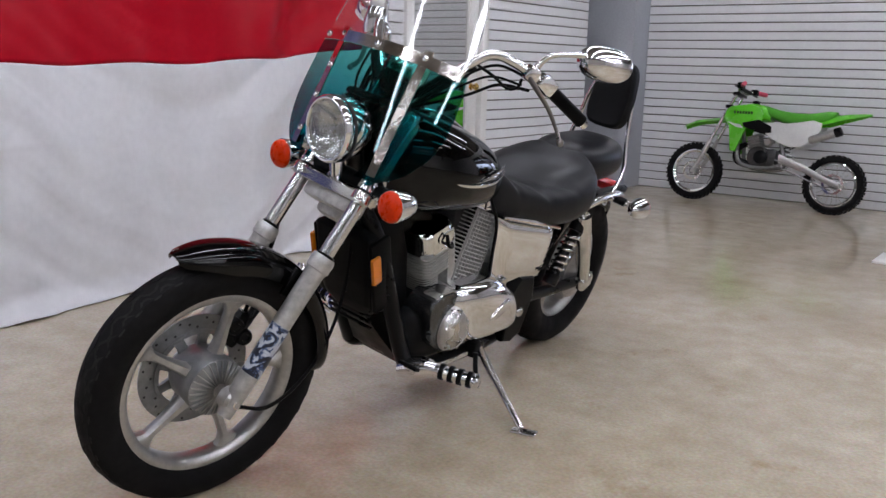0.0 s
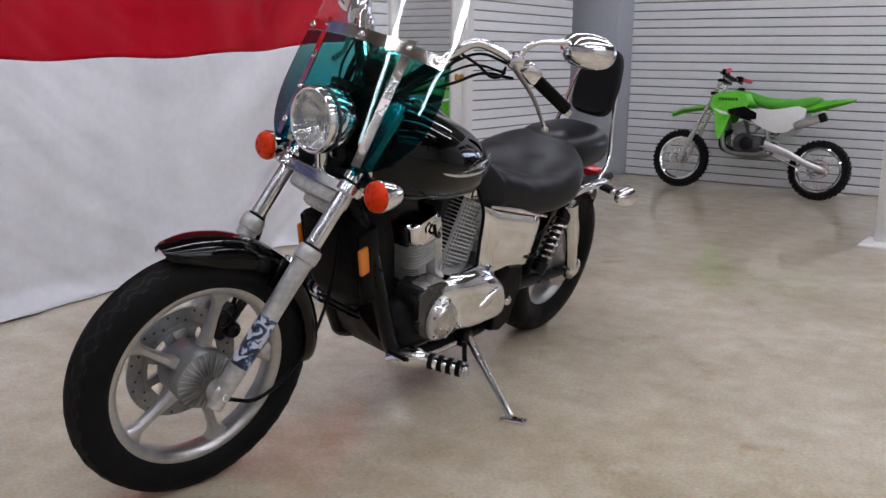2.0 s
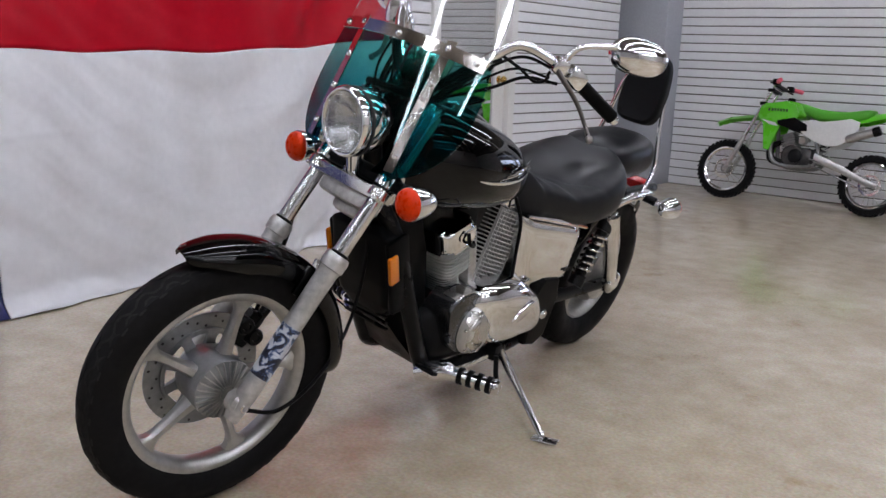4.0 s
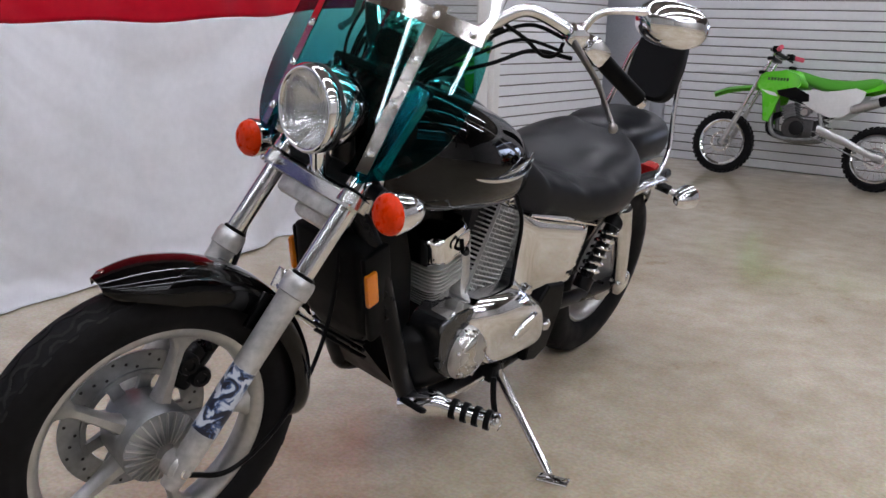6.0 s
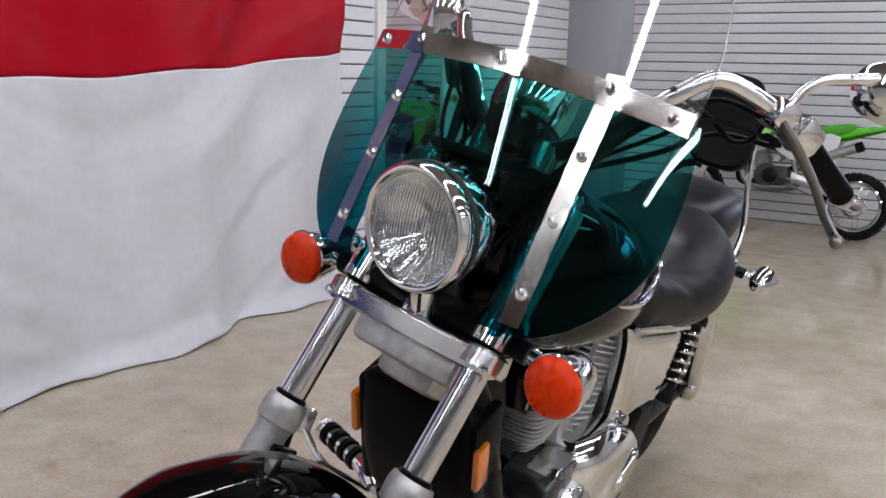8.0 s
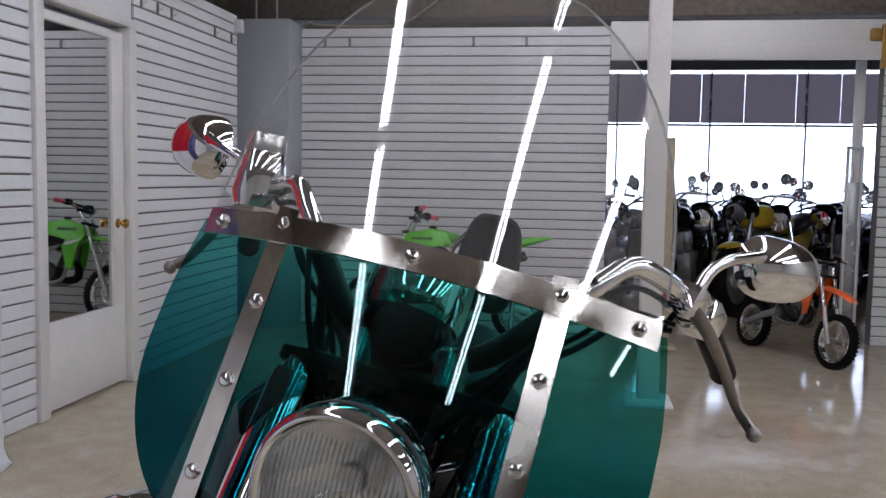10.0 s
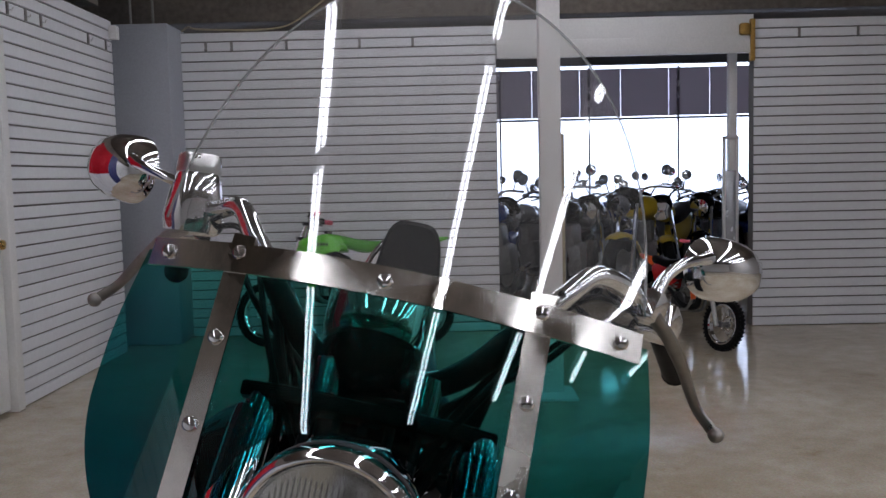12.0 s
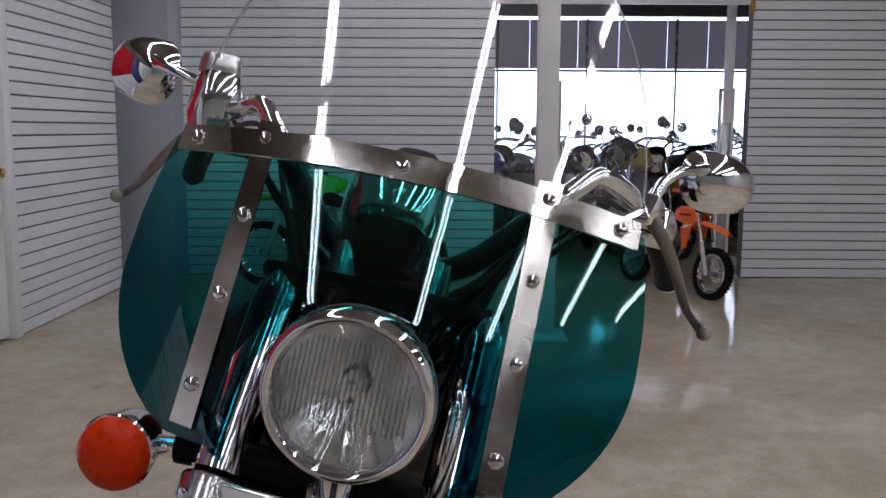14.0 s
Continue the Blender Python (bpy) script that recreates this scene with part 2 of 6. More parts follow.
M_HUB = mat("grey_hub_casting", (0.26, 0.265, 0.27), rough=0.38, metal=0.8, vary=0.15, scale=18, bump=0.15)
M_GREYMETAL = mat("grey_engine_metal", (0.22, 0.22, 0.22), rough=0.42, metal=0.7, vary=0.25, scale=20, bump=0.2)
M_ENGINEDARK = mat("dark_engine_casting", (0.045, 0.043, 0.042), rough=0.42, metal=0.6, vary=0.3, scale=25, bump=0.25)
M_OCHRE = mat("ochre_paint", (0.34, 0.19, 0.03), rough=0.5, vary=0.25, scale=15)
M_YELLOW = mat("yellow_paint", (0.62, 0.42, 0.02), rough=0.35, coat=0.3)
M_ORANGE = mat("orange_plastic", (0.85, 0.13, 0.02), rough=0.35, coat=0.3)
M_REDPAINT = mat("red_gloss_paint", (0.42, 0.012, 0.012), rough=0.2, coat=0.6)
M_BLUEPAINT = mat("blue_gloss_paint", (0.02, 0.05, 0.24), rough=0.2, coat=0.6)
M_SILVER = mat("silver_paint", (0.45, 0.46, 0.48), rough=0.25, metal=0.6, coat=0.4)
M_BLIND = glass("grey_window_blind", (0.064, 0.036, 0.043), rough=0.5, ior=1.2, haze=0.31)
M_TIMBER = mat("tan_paint", (0.36, 0.30, 0.20), rough=0.6, vary=0.25, scale=4)


# ---- shape helpers ----
def mesh_object(name, bm, material, smooth=True):
    bmesh.ops.recalc_face_normals(bm, faces=bm.faces)
    me = bpy.data.meshes.new(name)
    bm.to_mesh(me)
    bm.free()
    me.materials.append(material)
    if smooth:
        me.shade_smooth()
        me.set_sharp_from_angle(angle=radians(38))
    return new(name, me)


def part(name, bm, material, parent, label="", smooth=True):
    ob = mesh_object(name, bm, material, smooth)
    ob.parent = parent
    return tagged(ob, label)


def thing(name, m, label, category, group="", kind=""):
    """An Empty at a thing's base, which carries its parts."""
    ob = new(name)
    ob.matrix_world = m
    return tagged(ob, label, category, group, kind)


def B():
    return bmesh.new()


def box(bm, c, s, bevel=0.0, m=None, seg=2):
    """A box of size s round c, with rounded edges, placed by m."""
    r = bmesh.ops.create_cube(bm, size=1.0)
    vs = r["verts"]
    bmesh.ops.scale(bm, vec=s, verts=vs)
    bmesh.ops.translate(bm, vec=c, verts=vs)
    if bevel:
        es = list({e for v in vs for e in v.link_edges})
        out = bmesh.ops.bevel(bm, geom=es, offset=bevel, segments=seg, affect="EDGES", profile=0.5)
        vs = list({v for f in out["faces"] for v in f.verts} | {v for v in vs if v.is_valid})
    if m is not None:
        bmesh.ops.transform(bm, matrix=m, verts=vs)
    return bm


def loft(bm, rings, cap=True, closed=False):
    """Skin between rings of points with one number of points each."""
    rows = [[bm.verts.new(p) for p in r] for r in rings]
    n = len(rows[0])
    pairs = list(zip(rows, rows[1:])) + ([(rows[-1], rows[0])] if closed else [])
    for a, b in pairs:
        for i in range(n):
            j = (i + 1) % n
            bm.faces.new((a[i], a[j], b[j], b[i]))
    if cap and not closed:
        bm.faces.new(list(reversed(rows[0])))
        bm.faces.new(rows[-1])
    return bm


def smooth_path(pts, n=6):
    """A Catmull-Rom line through pts."""
    p = [Vector(q) for q in pts]
    if len(p) < 3:
        return p
    p = [2 * p[0] - p[1]] + p + [2 * p[-1] - p[-2]]
    out = []
    for i in range(1, len(p) - 2):
        a, b, c, d = p[i - 1:i + 3]
        for k in range(n):
            t = k / n
            out.append(0.5 * (2 * b + (c - a) * t + (2 * a - 5 * b + 4 * c - d) * t * t + (3 * b - a - 3 * c + d) * t ** 3))
    return out + [p[-2]]


def tube(bm, pts, r, seg=10, n=6, squash=1.0):
    """A round bar along a smooth line; r is one radius or one for each point of pts."""
    line = smooth_path(pts, n)
    count = len(line)
    if isinstance(r, (tuple, list)):
        rad = [float(np.interp(i / (count - 1) * (len(r) - 1), range(len(r)), r)) for i in range(count)]
    else:
        rad = [r] * count
    up, rings = None, []
    for i, p in enumerate(line):
        d = (line[min(i + 1, count - 1)] - line[max(i - 1, 0)]).normalized()
        if up is None:
            up = d.orthogonal().normalized()
        up = (up - d * up.dot(d)).normalized()
        side = d.cross(up)
        rings.append([p + rad[i] * (math.cos(a) * up + squash * math.sin(a) * side) for a in np.linspace(0, 2 * math.pi, seg, endpoint=False)])
    return loft(bm, rings)


def lathe(bm, profile, m=None, seg=32, cap=True):
    """A turned body round its z axis: profile of (radius, z)."""
    m = m or Matrix()
    rings = [[m @ Vector((r * math.cos(a), r * math.sin(a), z)) for a in np.linspace(0, 2 * math.pi, seg, endpoint=False)] for r, z in profile]
    return loft(bm, rings, cap)


def ring(bm, profile, m=None, seg=48):
    """A closed profile of (radius, z) turned round z: tyres, rims, bezels."""
    m = m or Matrix()
    rings = [[m @ Vector((r * math.cos(a), r * math.sin(a), z)) for r, z in profile] for a in np.linspace(0, 2 * math.pi, seg, endpoint=False)]
    return loft(bm, rings, closed=True)


def prism(bm, outline, depth, m=None, bevel=0.0, seg=2):
    """An outline in x, y drawn out along z, from 0 to depth."""
    m = m or Matrix()
    lo = [bm.verts.new(Vector((x, y, 0))) for x, y in outline]
    hi = [bm.verts.new(Vector((x, y, depth))) for x, y in outline]
    n = len(lo)
    fs = [bm.faces.new(list(reversed(lo))), bm.faces.new(hi)]
    for i in range(n):
        fs.append(bm.faces.new((lo[i], lo[(i + 1) % n], hi[(i + 1) % n], hi[i])))
    vs = set(lo + hi)
    if bevel:
        es = [e for e in fs[1].edges] + [e for e in fs[0].edges]
        out = bmesh.ops.bevel(bm, geom=es, offset=bevel, segments=seg, affect="EDGES", profile=0.5)
        vs = {v for v in vs if v.is_valid} | {v for f in out["faces"] for v in f.verts}
    bmesh.ops.transform(bm, matrix=m, verts=list(vs))
    return bm


def axis_to(p, d):
    """A pose at p whose z axis runs along d."""
    return Matrix.Translation(p) @ Vector(d).to_track_quat("Z", "Y").to_matrix().to_4x4()


def oval(a, b, n=28, power=2.0):
    """An oval or rounded-square outline with half widths a, b."""
    out = []
    for t in np.linspace(0, 2 * math.pi, n, endpoint=False):
        c, s = math.cos(t), math.sin(t)
        out.append((a * math.copysign(abs(c) ** (2 / power), c), b * math.copysign(abs(s) ** (2 / power), s)))
    return out

# ---- the room ----
LEFT_X, BACK_Y, WALL_H = -3.32, 8.68, 2.545
PITCH = WALL_H / 32
DOOR_Y0, DOOR_Y1, DOOR_H = 5.40, 6.255, 2.12
OPEN_X0, OPEN_X1, OPEN_H = -0.365, 1.755, 2.285
LEFT_END = 8.03
COLUMN_X = -2.975
ROOM_X1, ROOM_Y0 = 7.3, -5.0

bm = B()
box(bm, (1.0, 8.0, -0.1), (26.0, 34.0, 0.2))
tagged(mesh_object("floor", bm, M_FLOOR, False), "polished speckled beige concrete floor with a glossy sealer", "floor", kind="structure")


def slat_mesh(length, name):
    """One board of a slat wall, with a rounded face and a lip over the groove under it."""
    h = PITCH - 0.0105
    prof = [(0, 0), (0.011, 0.0), (0.0135, 0.002), (0.0145, 0.005), (0.0145, h - 0.005), (0.0135, h - 0.002), (0.011, h), (0, h)]
    bm = B()
    loft(bm, [[Vector((x, -y, z)) for y, z in prof] for x in (0.0, length)])
    bmesh.ops.recalc_face_normals(bm, faces=bm.faces)
    me = bpy.data.meshes.new(name)
    bm.to_mesh(me)
    bm.free()
    me.materials.append(M_SLAT)
    return me


SLATS = []


def slat_wall(name, label, m, length, height=WALL_H, thick=0.12, z0=0.0):
    """A wall panel along local x, its face at y 0, with a backing coloured dark for the shade in the grooves; its
    boards are laid on later.
    """
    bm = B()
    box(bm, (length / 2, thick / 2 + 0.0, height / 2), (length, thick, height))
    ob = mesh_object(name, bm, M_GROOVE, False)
    ob.matrix_world = m
    tagged(ob, label, "wall", kind="structure")
    SLATS.append((ob, length, round(z0 / PITCH), round(height / PITCH)))
    return ob


slat_wall("wall_north_left", "off-white slat wall with dark horizontal grooves", pose(COLUMN_X, BACK_Y, 0), OPEN_X0 - COLUMN_X)
slat_wall("wall_north_right", "off-white slat wall beside the wide opening", pose(OPEN_X1, BACK_Y, 0), ROOM_X1 - OPEN_X1)
slat_wall("wall_west_far", "off-white slat wall between door and grey column", pose(LEFT_X, DOOR_Y1 + 0.10, 0, 0, 0, 90), LEFT_END - DOOR_Y1 - 0.10)
slat_wall("wall_west_near", "off-white slat wall behind the hanging flag", pose(LEFT_X, ROOM_Y0, 0, 0, 0, 90), DOOR_Y0 - 0.10 - ROOM_Y0)


def plain_box(name, c, s, material, label, category, bevel=0.004, kind="structure"):
    bm = B()
    box(bm, c, s, bevel)
    return tagged(mesh_object(name, bm, material), label, category, kind=kind)


# over the door
plain_box("wall_west_lintel", (LEFT_X - 0.06, (DOOR_Y0 + DOOR_Y1) / 2, (DOOR_H + 0.09 + WALL_H) / 2), (0.12, DOOR_Y1 - DOOR_Y0 + 0.2, WALL_H - DOOR_H - 0.09), M_SLAT, "off-white panel over the office door", "wall")
# grey column in the corner and the plain wall behind the partition's end
plain_box("column_grey", (-3.44, 8.56, 1.285), (0.93, 0.46, 2.57), M_GREYWALL, "grey painted square corner column", "column", 0.008)
plain_box("wall_west_back", (-4.4, 6.9, 1.7), (0.12, 4.2, 3.4), M_GREYWALL, "plain grey wall behind the partition", "wall")
# header over the opening
plain_box("wall_north_header", ((OPEN_X0 + OPEN_X1) / 2, BACK_Y + 0.06, (OPEN_H + WALL_H) / 2 + 0.02), (OPEN_X1 - OPEN_X0, 0.12, WALL_H - OPEN_H + 0.04), M_WHITE, "white painted header over the wide opening", "wall")
plain_box("trim_opening_head", ((OPEN_X0 + OPEN_X1) / 2, BACK_Y - 0.012, OPEN_H + 0.055), (OPEN_X1 - OPEN_X0 - 0.01, 0.05, 0.14), M_WHITE, "white trim under the header", "trim")
# dark soffit and ceiling
plain_box("wall_north_soffit", (1.6, BACK_Y + 0.10, 3.03), (12.4, 0.16, 0.80), M_CEIL, "dark brown unpainted board above the slat wall", "wall")
plain_box("wall_west_soffit", (LEFT_X - 0.09, 1.5, 3.03), (0.14, 12.8, 0.80), M_CEIL, "dark board above the slat partition", "wall")
bm = B()
box(bm, (1.4, 2.0, 3.5), (12.4, 15.5, 0.12))
for k in range(9):
    box(bm, (1.4, -4.2 + 1.55 * k, 3.40), (12.0, 0.06, 0.10))
tagged(mesh_object("ceiling", bm, M_CEIL, False), "dark unpainted ceiling with joists", "ceiling", kind="structure")
# two walls added out of view; they brighten the chrome and the bike's front
plain_box("wall_south", (1.4, ROOM_Y0 - 0.06, 1.75), (14.0, 0.12, 3.5), M_BACKWALL, "plain pale wall out of view, added for fill light", "wall")
plain_box("wall_east", (ROOM_X1 + 0.06, 2.0, 1.75), (0.12, 14.0, 3.5), M_BACKWALL, "plain pale side wall out of view, added for fill light", "wall")

# the office door
door = thing("door_office", pose(LEFT_X, 0, 0), "white door with a reflective half window and brass knob, closed", "door", kind="structure")
w = DOOR_Y1 - DOOR_Y0
ym = (DOOR_Y0 + DOOR_Y1) / 2
for name, c, size in (("bottom_rail", (-0.03, ym, 0.255), (0.045, w, 0.47)), ("stile", (-0.03, DOOR_Y0 + 0.012, (0.49 + DOOR_H - 0.05) / 2), (0.045, 0.024, DOOR_H - 0.54)),
                      ("stile", (-0.03, DOOR_Y1 - 0.065, (0.49 + DOOR_H - 0.05) / 2), (0.045, 0.13, DOOR_H - 0.54)), ("top_rail", (-0.03, ym, DOOR_H - 0.025), (0.045, w, 0.05))):
    bm = B()
    box(bm, c, size, 0.004)
    part(name, bm, M_WHITE, door)
bm = B()
box(bm, (-0.032, ym - 0.053, (0.49 + DOOR_H - 0.05) / 2), (0.012, w - 0.15, DOOR_H - 0.53))
part("pane", bm, M_DOORGLASS, door, "dark reflective window glass", False)
for y in (DOOR_Y0 - 0.05, DOOR_Y1 + 0.05):
    bm = B()
    box(bm, (-0.02, y, (DOOR_H + 0.04) / 2), (0.11, 0.085, DOOR_H + 0.04), 0.006)
    part("jamb", bm, M_WHITE, door)
bm = B()
box(bm, (-0.02, ym, DOOR_H + 0.062), (0.11, w + 0.19, 0.05), 0.006)
part("door_head", bm, M_WHITE, door)
bm = B()
lathe(bm, [(0.028, 0.0), (0.030, 0.004), (0.012, 0.008), (0.011, 0.03), (0.024, 0.038), (0.030, 0.050), (0.026, 0.062), (0.008, 0.068)], pose(-0.008, DOOR_Y1 - 0.085, 0.985, 0, 90, 0), 20)
part("knob", bm, M_BRASS, door, "round brass door knob")

# white post on a base plate
post = thing("post", pose(-0.168, 6.43, 0), "white square steel post with a base plate", "post", kind="structure")
bm = B()
box(bm, (0, 0, 1.74), (0.122, 0.122, 3.42), 0.006)
part("shaft", bm, M_WHITE, post)
bm = B()
loft(bm, [[Vector((sx * a, sy * a, z)) for sx, sy in ((-1, -1), (1, -1), (1, 1), (-1, 1))] for a, z in ((0.137, 0.0), (0.137, 0.012), (0.12, 0.028), (0.075, 0.034))])
part("base_plate", bm, M_WHITE, post)

# small dark hooks left in the slat walls, a junction box, hangers and a loose cable
def wall_hook(m):
    ob = thing("wall_hook", m, "small dark metal hook in a slat groove", "hook", "hooks left in the slat walls")
    bm = B()
    box(bm, (0, -0.020, 0), (0.022, 0.010, PITCH - 0.006), 0.002)
    part("back_plate", bm, M_STEELBEAM, ob)
    bm = B()
    tube(bm, [(0, -0.022, -0.010), (0, -0.040, -0.014), (0, -0.052, 0.002)], 0.004, 6, 3)
    part("prong", bm, M_CHROME, ob)
    return ob


hook = wall_hook(pose(-2.765, BACK_Y, 30.5 * PITCH))
for x in (-2.551, -2.095, -1.49, -1.05, 2.12, 2.60):
    copy_thing(hook, pose(x, BACK_Y, 30.5 * PITCH))
for y in (6.44, 6.66, 6.86, 7.58, 7.90):
    copy_thing(hook, pose(LEFT_X, y, 29.5 * PITCH, 0, 0, 90))
plain_box("junction_box", (LEFT_X + 0.045, 8.00, 2.45), (0.06, 0.07, 0.10), M_WHITE, "small white plastic junction box on the slat wall", "junction box", 0.006, "")
for x in (-3.30, -3.12):
    bm = B()
    tube(bm, [(x, 8.44, 2.57), (x, 8.44, 3.44)], 0.011, 8, 2)
    tagged(mesh_object("conduit", bm, M_STEELBEAM), "thin grey metal conduit above the column", "conduit", "conduits above the column")
bm = B()
tube(bm, [(-2.96, 8.66, 2.555), (-2.90, 8.65, 2.59), (-2.82, 8.65, 2.57), (-2.45, 8.65, 2.555), (-2.12, 8.65, 2.572), (-1.90, 8.65, 2.69), (-1.6, 8.65, 2.95), (-1.4, 8.65, 3.40)], 0.008, 8, 6)
tagged(mesh_object("cable", bm, M_TIMBER), "loose beige cable along the wall top", "cable")

# fluorescent strips in long rows under the ceiling
FIX_X = (-2.18, -0.42, 1.03, 2.64, 4.34, 6.04)
def strip_light(m, half):
    ob = thing("strip_light", m, "white twin-tube fluorescent strip light, switched on", "light", "ceiling strip lights")
    bm = B()
    prism(bm, [(-0.050, 0.0), (0.050, 0.0), (0.070, 0.05), (-0.070, 0.05)], 2 * half, pose(0, half, 0, 90, 0, 0))
    part("housing", bm, M_WHITE, ob, smooth=False)
    for x in (-0.029, 0.029):
        bm = B()
        tube(bm, [(x, 0.03 - half, -0.024), (x, half - 0.03, -0.024)], 0.018, 8)
        part("tube", bm, M_TUBE, ob)
    for y in (-0.8 * half, 0.8 * half):
        bm = B()
        tube(bm, [(0, y, 0.04), (0, y, 0.182)], 0.006, 6)
        part("hanger_rod", bm, M_STEELBEAM, ob)
    return ob


def light_pose(ix, y):
    return pose(FIX_X[ix] + 0.150 * (y - 0.3), y, 3.26, 0, 0, -8.5)


# rows of long fixtures
def row_gap(ix):
    return 1.08 - 0.08 * min(ix, 2)


first = strip_light(light_pose(0, row_gap(0) - 1.245), 1.22)
for ix in range(len(FIX_X)):
    for iy in range(4):
        if (ix or iy) and not (ix >= 3 and iy > 1) and not (ix == 2 and iy > 2):
            copy_thing(first, light_pose(ix, row_gap(ix) - 1.245 + 2.49 * iy))

# the hanging flag: red over white, dark blue at the hoist; pleats and a slack foot on the floor
def flag_point(y, v):
    """y along the cloth, v from 0 at the floor to 1 at the top edge."""
    z = 2.7 * v
    base = -2.99 - 0.045 * (y - 2.0)
    x = base + (-3.19 - base) * (1 - max(0.0, 1 - v) ** 1.35)
    x += 0.030 * math.sin(4.1 * y + 1.2 * math.sin(1.7 * y) - 2.2 * v) * (1 - 0.4 * v)
    x += 0.016 * math.sin(9.0 * y - 5.5 * v + 0.8 + math.sin(3 * y)) + 0.010 * math.sin(17.0 * y + 7.0 * v) * (1 - v)
    x += 0.035 * noise.noise((1.3 * y + 1.1 * v, 2.2 * v - 0.5 * y, 0.3)) + 0.012 * noise.noise((5.0 * y + 3 * v, 6 * v - 2 * y, 1.3))
    d = y - 3.30
    phi = z - 1.1 * d * d / (1 + 0.9 * d * d) + 0.05 * noise.noise((1.7 * y, 1.7 * z, 2.0))
    x += 0.021 * noise.noise((4.0 * phi, 0.45 * y, 5.0)) + 0.008 * noise.noise((9.5 * phi, 0.8 * y, 11.0))
    x += 0.012 * (0.5 - abs(noise.noise((7.0 * phi + 3.0, 0.7 * y, 9.0)))) * (0.5 + noise.noise((1.1 * y, 1.3 * z, 4.0)))
    for zc, g in ((0.42, 0.03), (0.80, 0.07)):
        x += 0.005 * math.exp(-((z - zc - g * (y - 3.0)) / 0.014) ** 2) * max(0.0, noise.noise((1.6 * y, 3 * zc, 2.0)) + 0.25)
    x += 0.075 * max(0.0, 1 - v / 0.040) ** 2 * (0.8 + 0.4 * math.sin(6.0 * y))
    yy = y + 0.06 * math.sin(2.1 * v + y) * v
    return Vector((x, yy, max(0.006, z + 0.012 * math.sin(9 * y) * (1 - v))))


def seam_v(y):
    """The height of the seam between the white and the red stripe."""
    return (1.112 + 0.012 * math.sin(1.4 * y + 0.6) + 0.020 * (y - 2.0) + 0.027 * max(0.0, y - 3.0) ** 2) / 2.7


flag = thing("flag", pose(0, 0, 0), "large red, white and blue nylon flag hung before the slat wall", "flag")
FLAG_Y0, FLAG_Y1, HOIST = 1.1, 4.71, 2.10


def cloth(name, y0, y1, v0, v1, material, label, ny, nv, right=0.0):
    bm = B()
    rows = []
    for i in range(ny + 1):
        s = i / ny
        y = y0 + (y1 - y0) * s
        a, b = v0(y), v1(y)
        rows.append([bm.verts.new(flag_point(y + right * s ** 4 * (1 - (1 - min(1.0, v / 0.75)) ** 2.2) + (0.14 if right else 0.0) * s * (1 - s ** 3) * v, v)) for v in (a + (b - a) * j / nv for j in range(nv + 1))])
    for p, q in zip(rows, rows[1:]):
        for j in range(nv):
            bm.faces.new((p[j], q[j], q[j + 1], p[j + 1]))
    ob = part(name, bm, material, flag, label)
    sol = ob.modifiers.new("thickness", "SOLIDIFY")
    sol.thickness = 0.002
    return ob


cloth("white_stripe", HOIST, FLAG_Y1, lambda y: 0.0, seam_v, M_FLAGWHITE, "white nylon stripe", 300, 100, 0.13)
cloth("red_stripe", HOIST, FLAG_Y1, seam_v, lambda y: 1.0, M_RED, "red nylon stripe", 300, 80, 0.13)
cloth("blue_hoist", FLAG_Y0, HOIST - 0.004, lambda y: 0.0, lambda y: 1.0, M_FLAGBLUE, "dark blue nylon hoist panel", 80, 60, 0.0)

# ---- the cruiser motorcycle ----
def standing(yaw, lean, o):
    """x ahead, y to the left, z up of a machine that heads to -y, turned by yaw and leaning to its left."""
    y, a = radians(yaw), radians(lean)
    f = Vector((math.sin(y), -math.cos(y), 0))
    left = Vector((math.cos(y), math.sin(y), 0)) * math.cos(a) - Vector((0, 0, 1)) * math.sin(a)
    up = f.cross(left)
    m = Matrix.Identity(4)
    for k, v in enumerate((f, left, up)):
        m[0][k], m[1][k], m[2][k] = v
    return Matrix.Translation(o) @ m


FRONT = standing(-4.0, 11.5, (-0.9956, 1.7449, 0.3309))
BODY = standing(1.0, 12.0, (0, 0, 0))
BODY.translation = FRONT.translation - 0.335 * BODY.to_3x3().col[2]
SKEW = Matrix.Identity(4)
SKEW[0][1] = 0.065   # the fork assembly sits slightly askew
REL = BODY.inverted() @ FRONT @ SKEW
bike = thing("motorcycle", BODY, "black and chrome cruiser motorcycle with teal windscreen on its stand", "motorcycle")


def bp(name, bm, material, label="", parent=None, smooth=True):
    return part(name, bm, material, parent or bike, label, smooth)


def fp(name, bm, material, label="", parent=None, smooth=True):
    """A part that steers with the fork: given from the front axle."""
    bmesh.ops.transform(bm, matrix=REL, verts=bm.verts)
    return part(name, bm, material, parent or bike, label, smooth)


AX_Y = pose(0, 0, 0, -90, 0, 0)   # z axis to +y
def at_y(x, y, z):
    return Matrix.Translation((x, y, z)) @ AX_Y


def bolt(p, d, r=0.008, h=0.006):
    """A domed screw head at p facing d."""
    bm = B()
    lathe(bm, [(r, -0.002), (r, h * 0.4), (r * 0.75, h * 0.85), (r * 0.25, h)], axis_to(p, d), 12)
    return bm


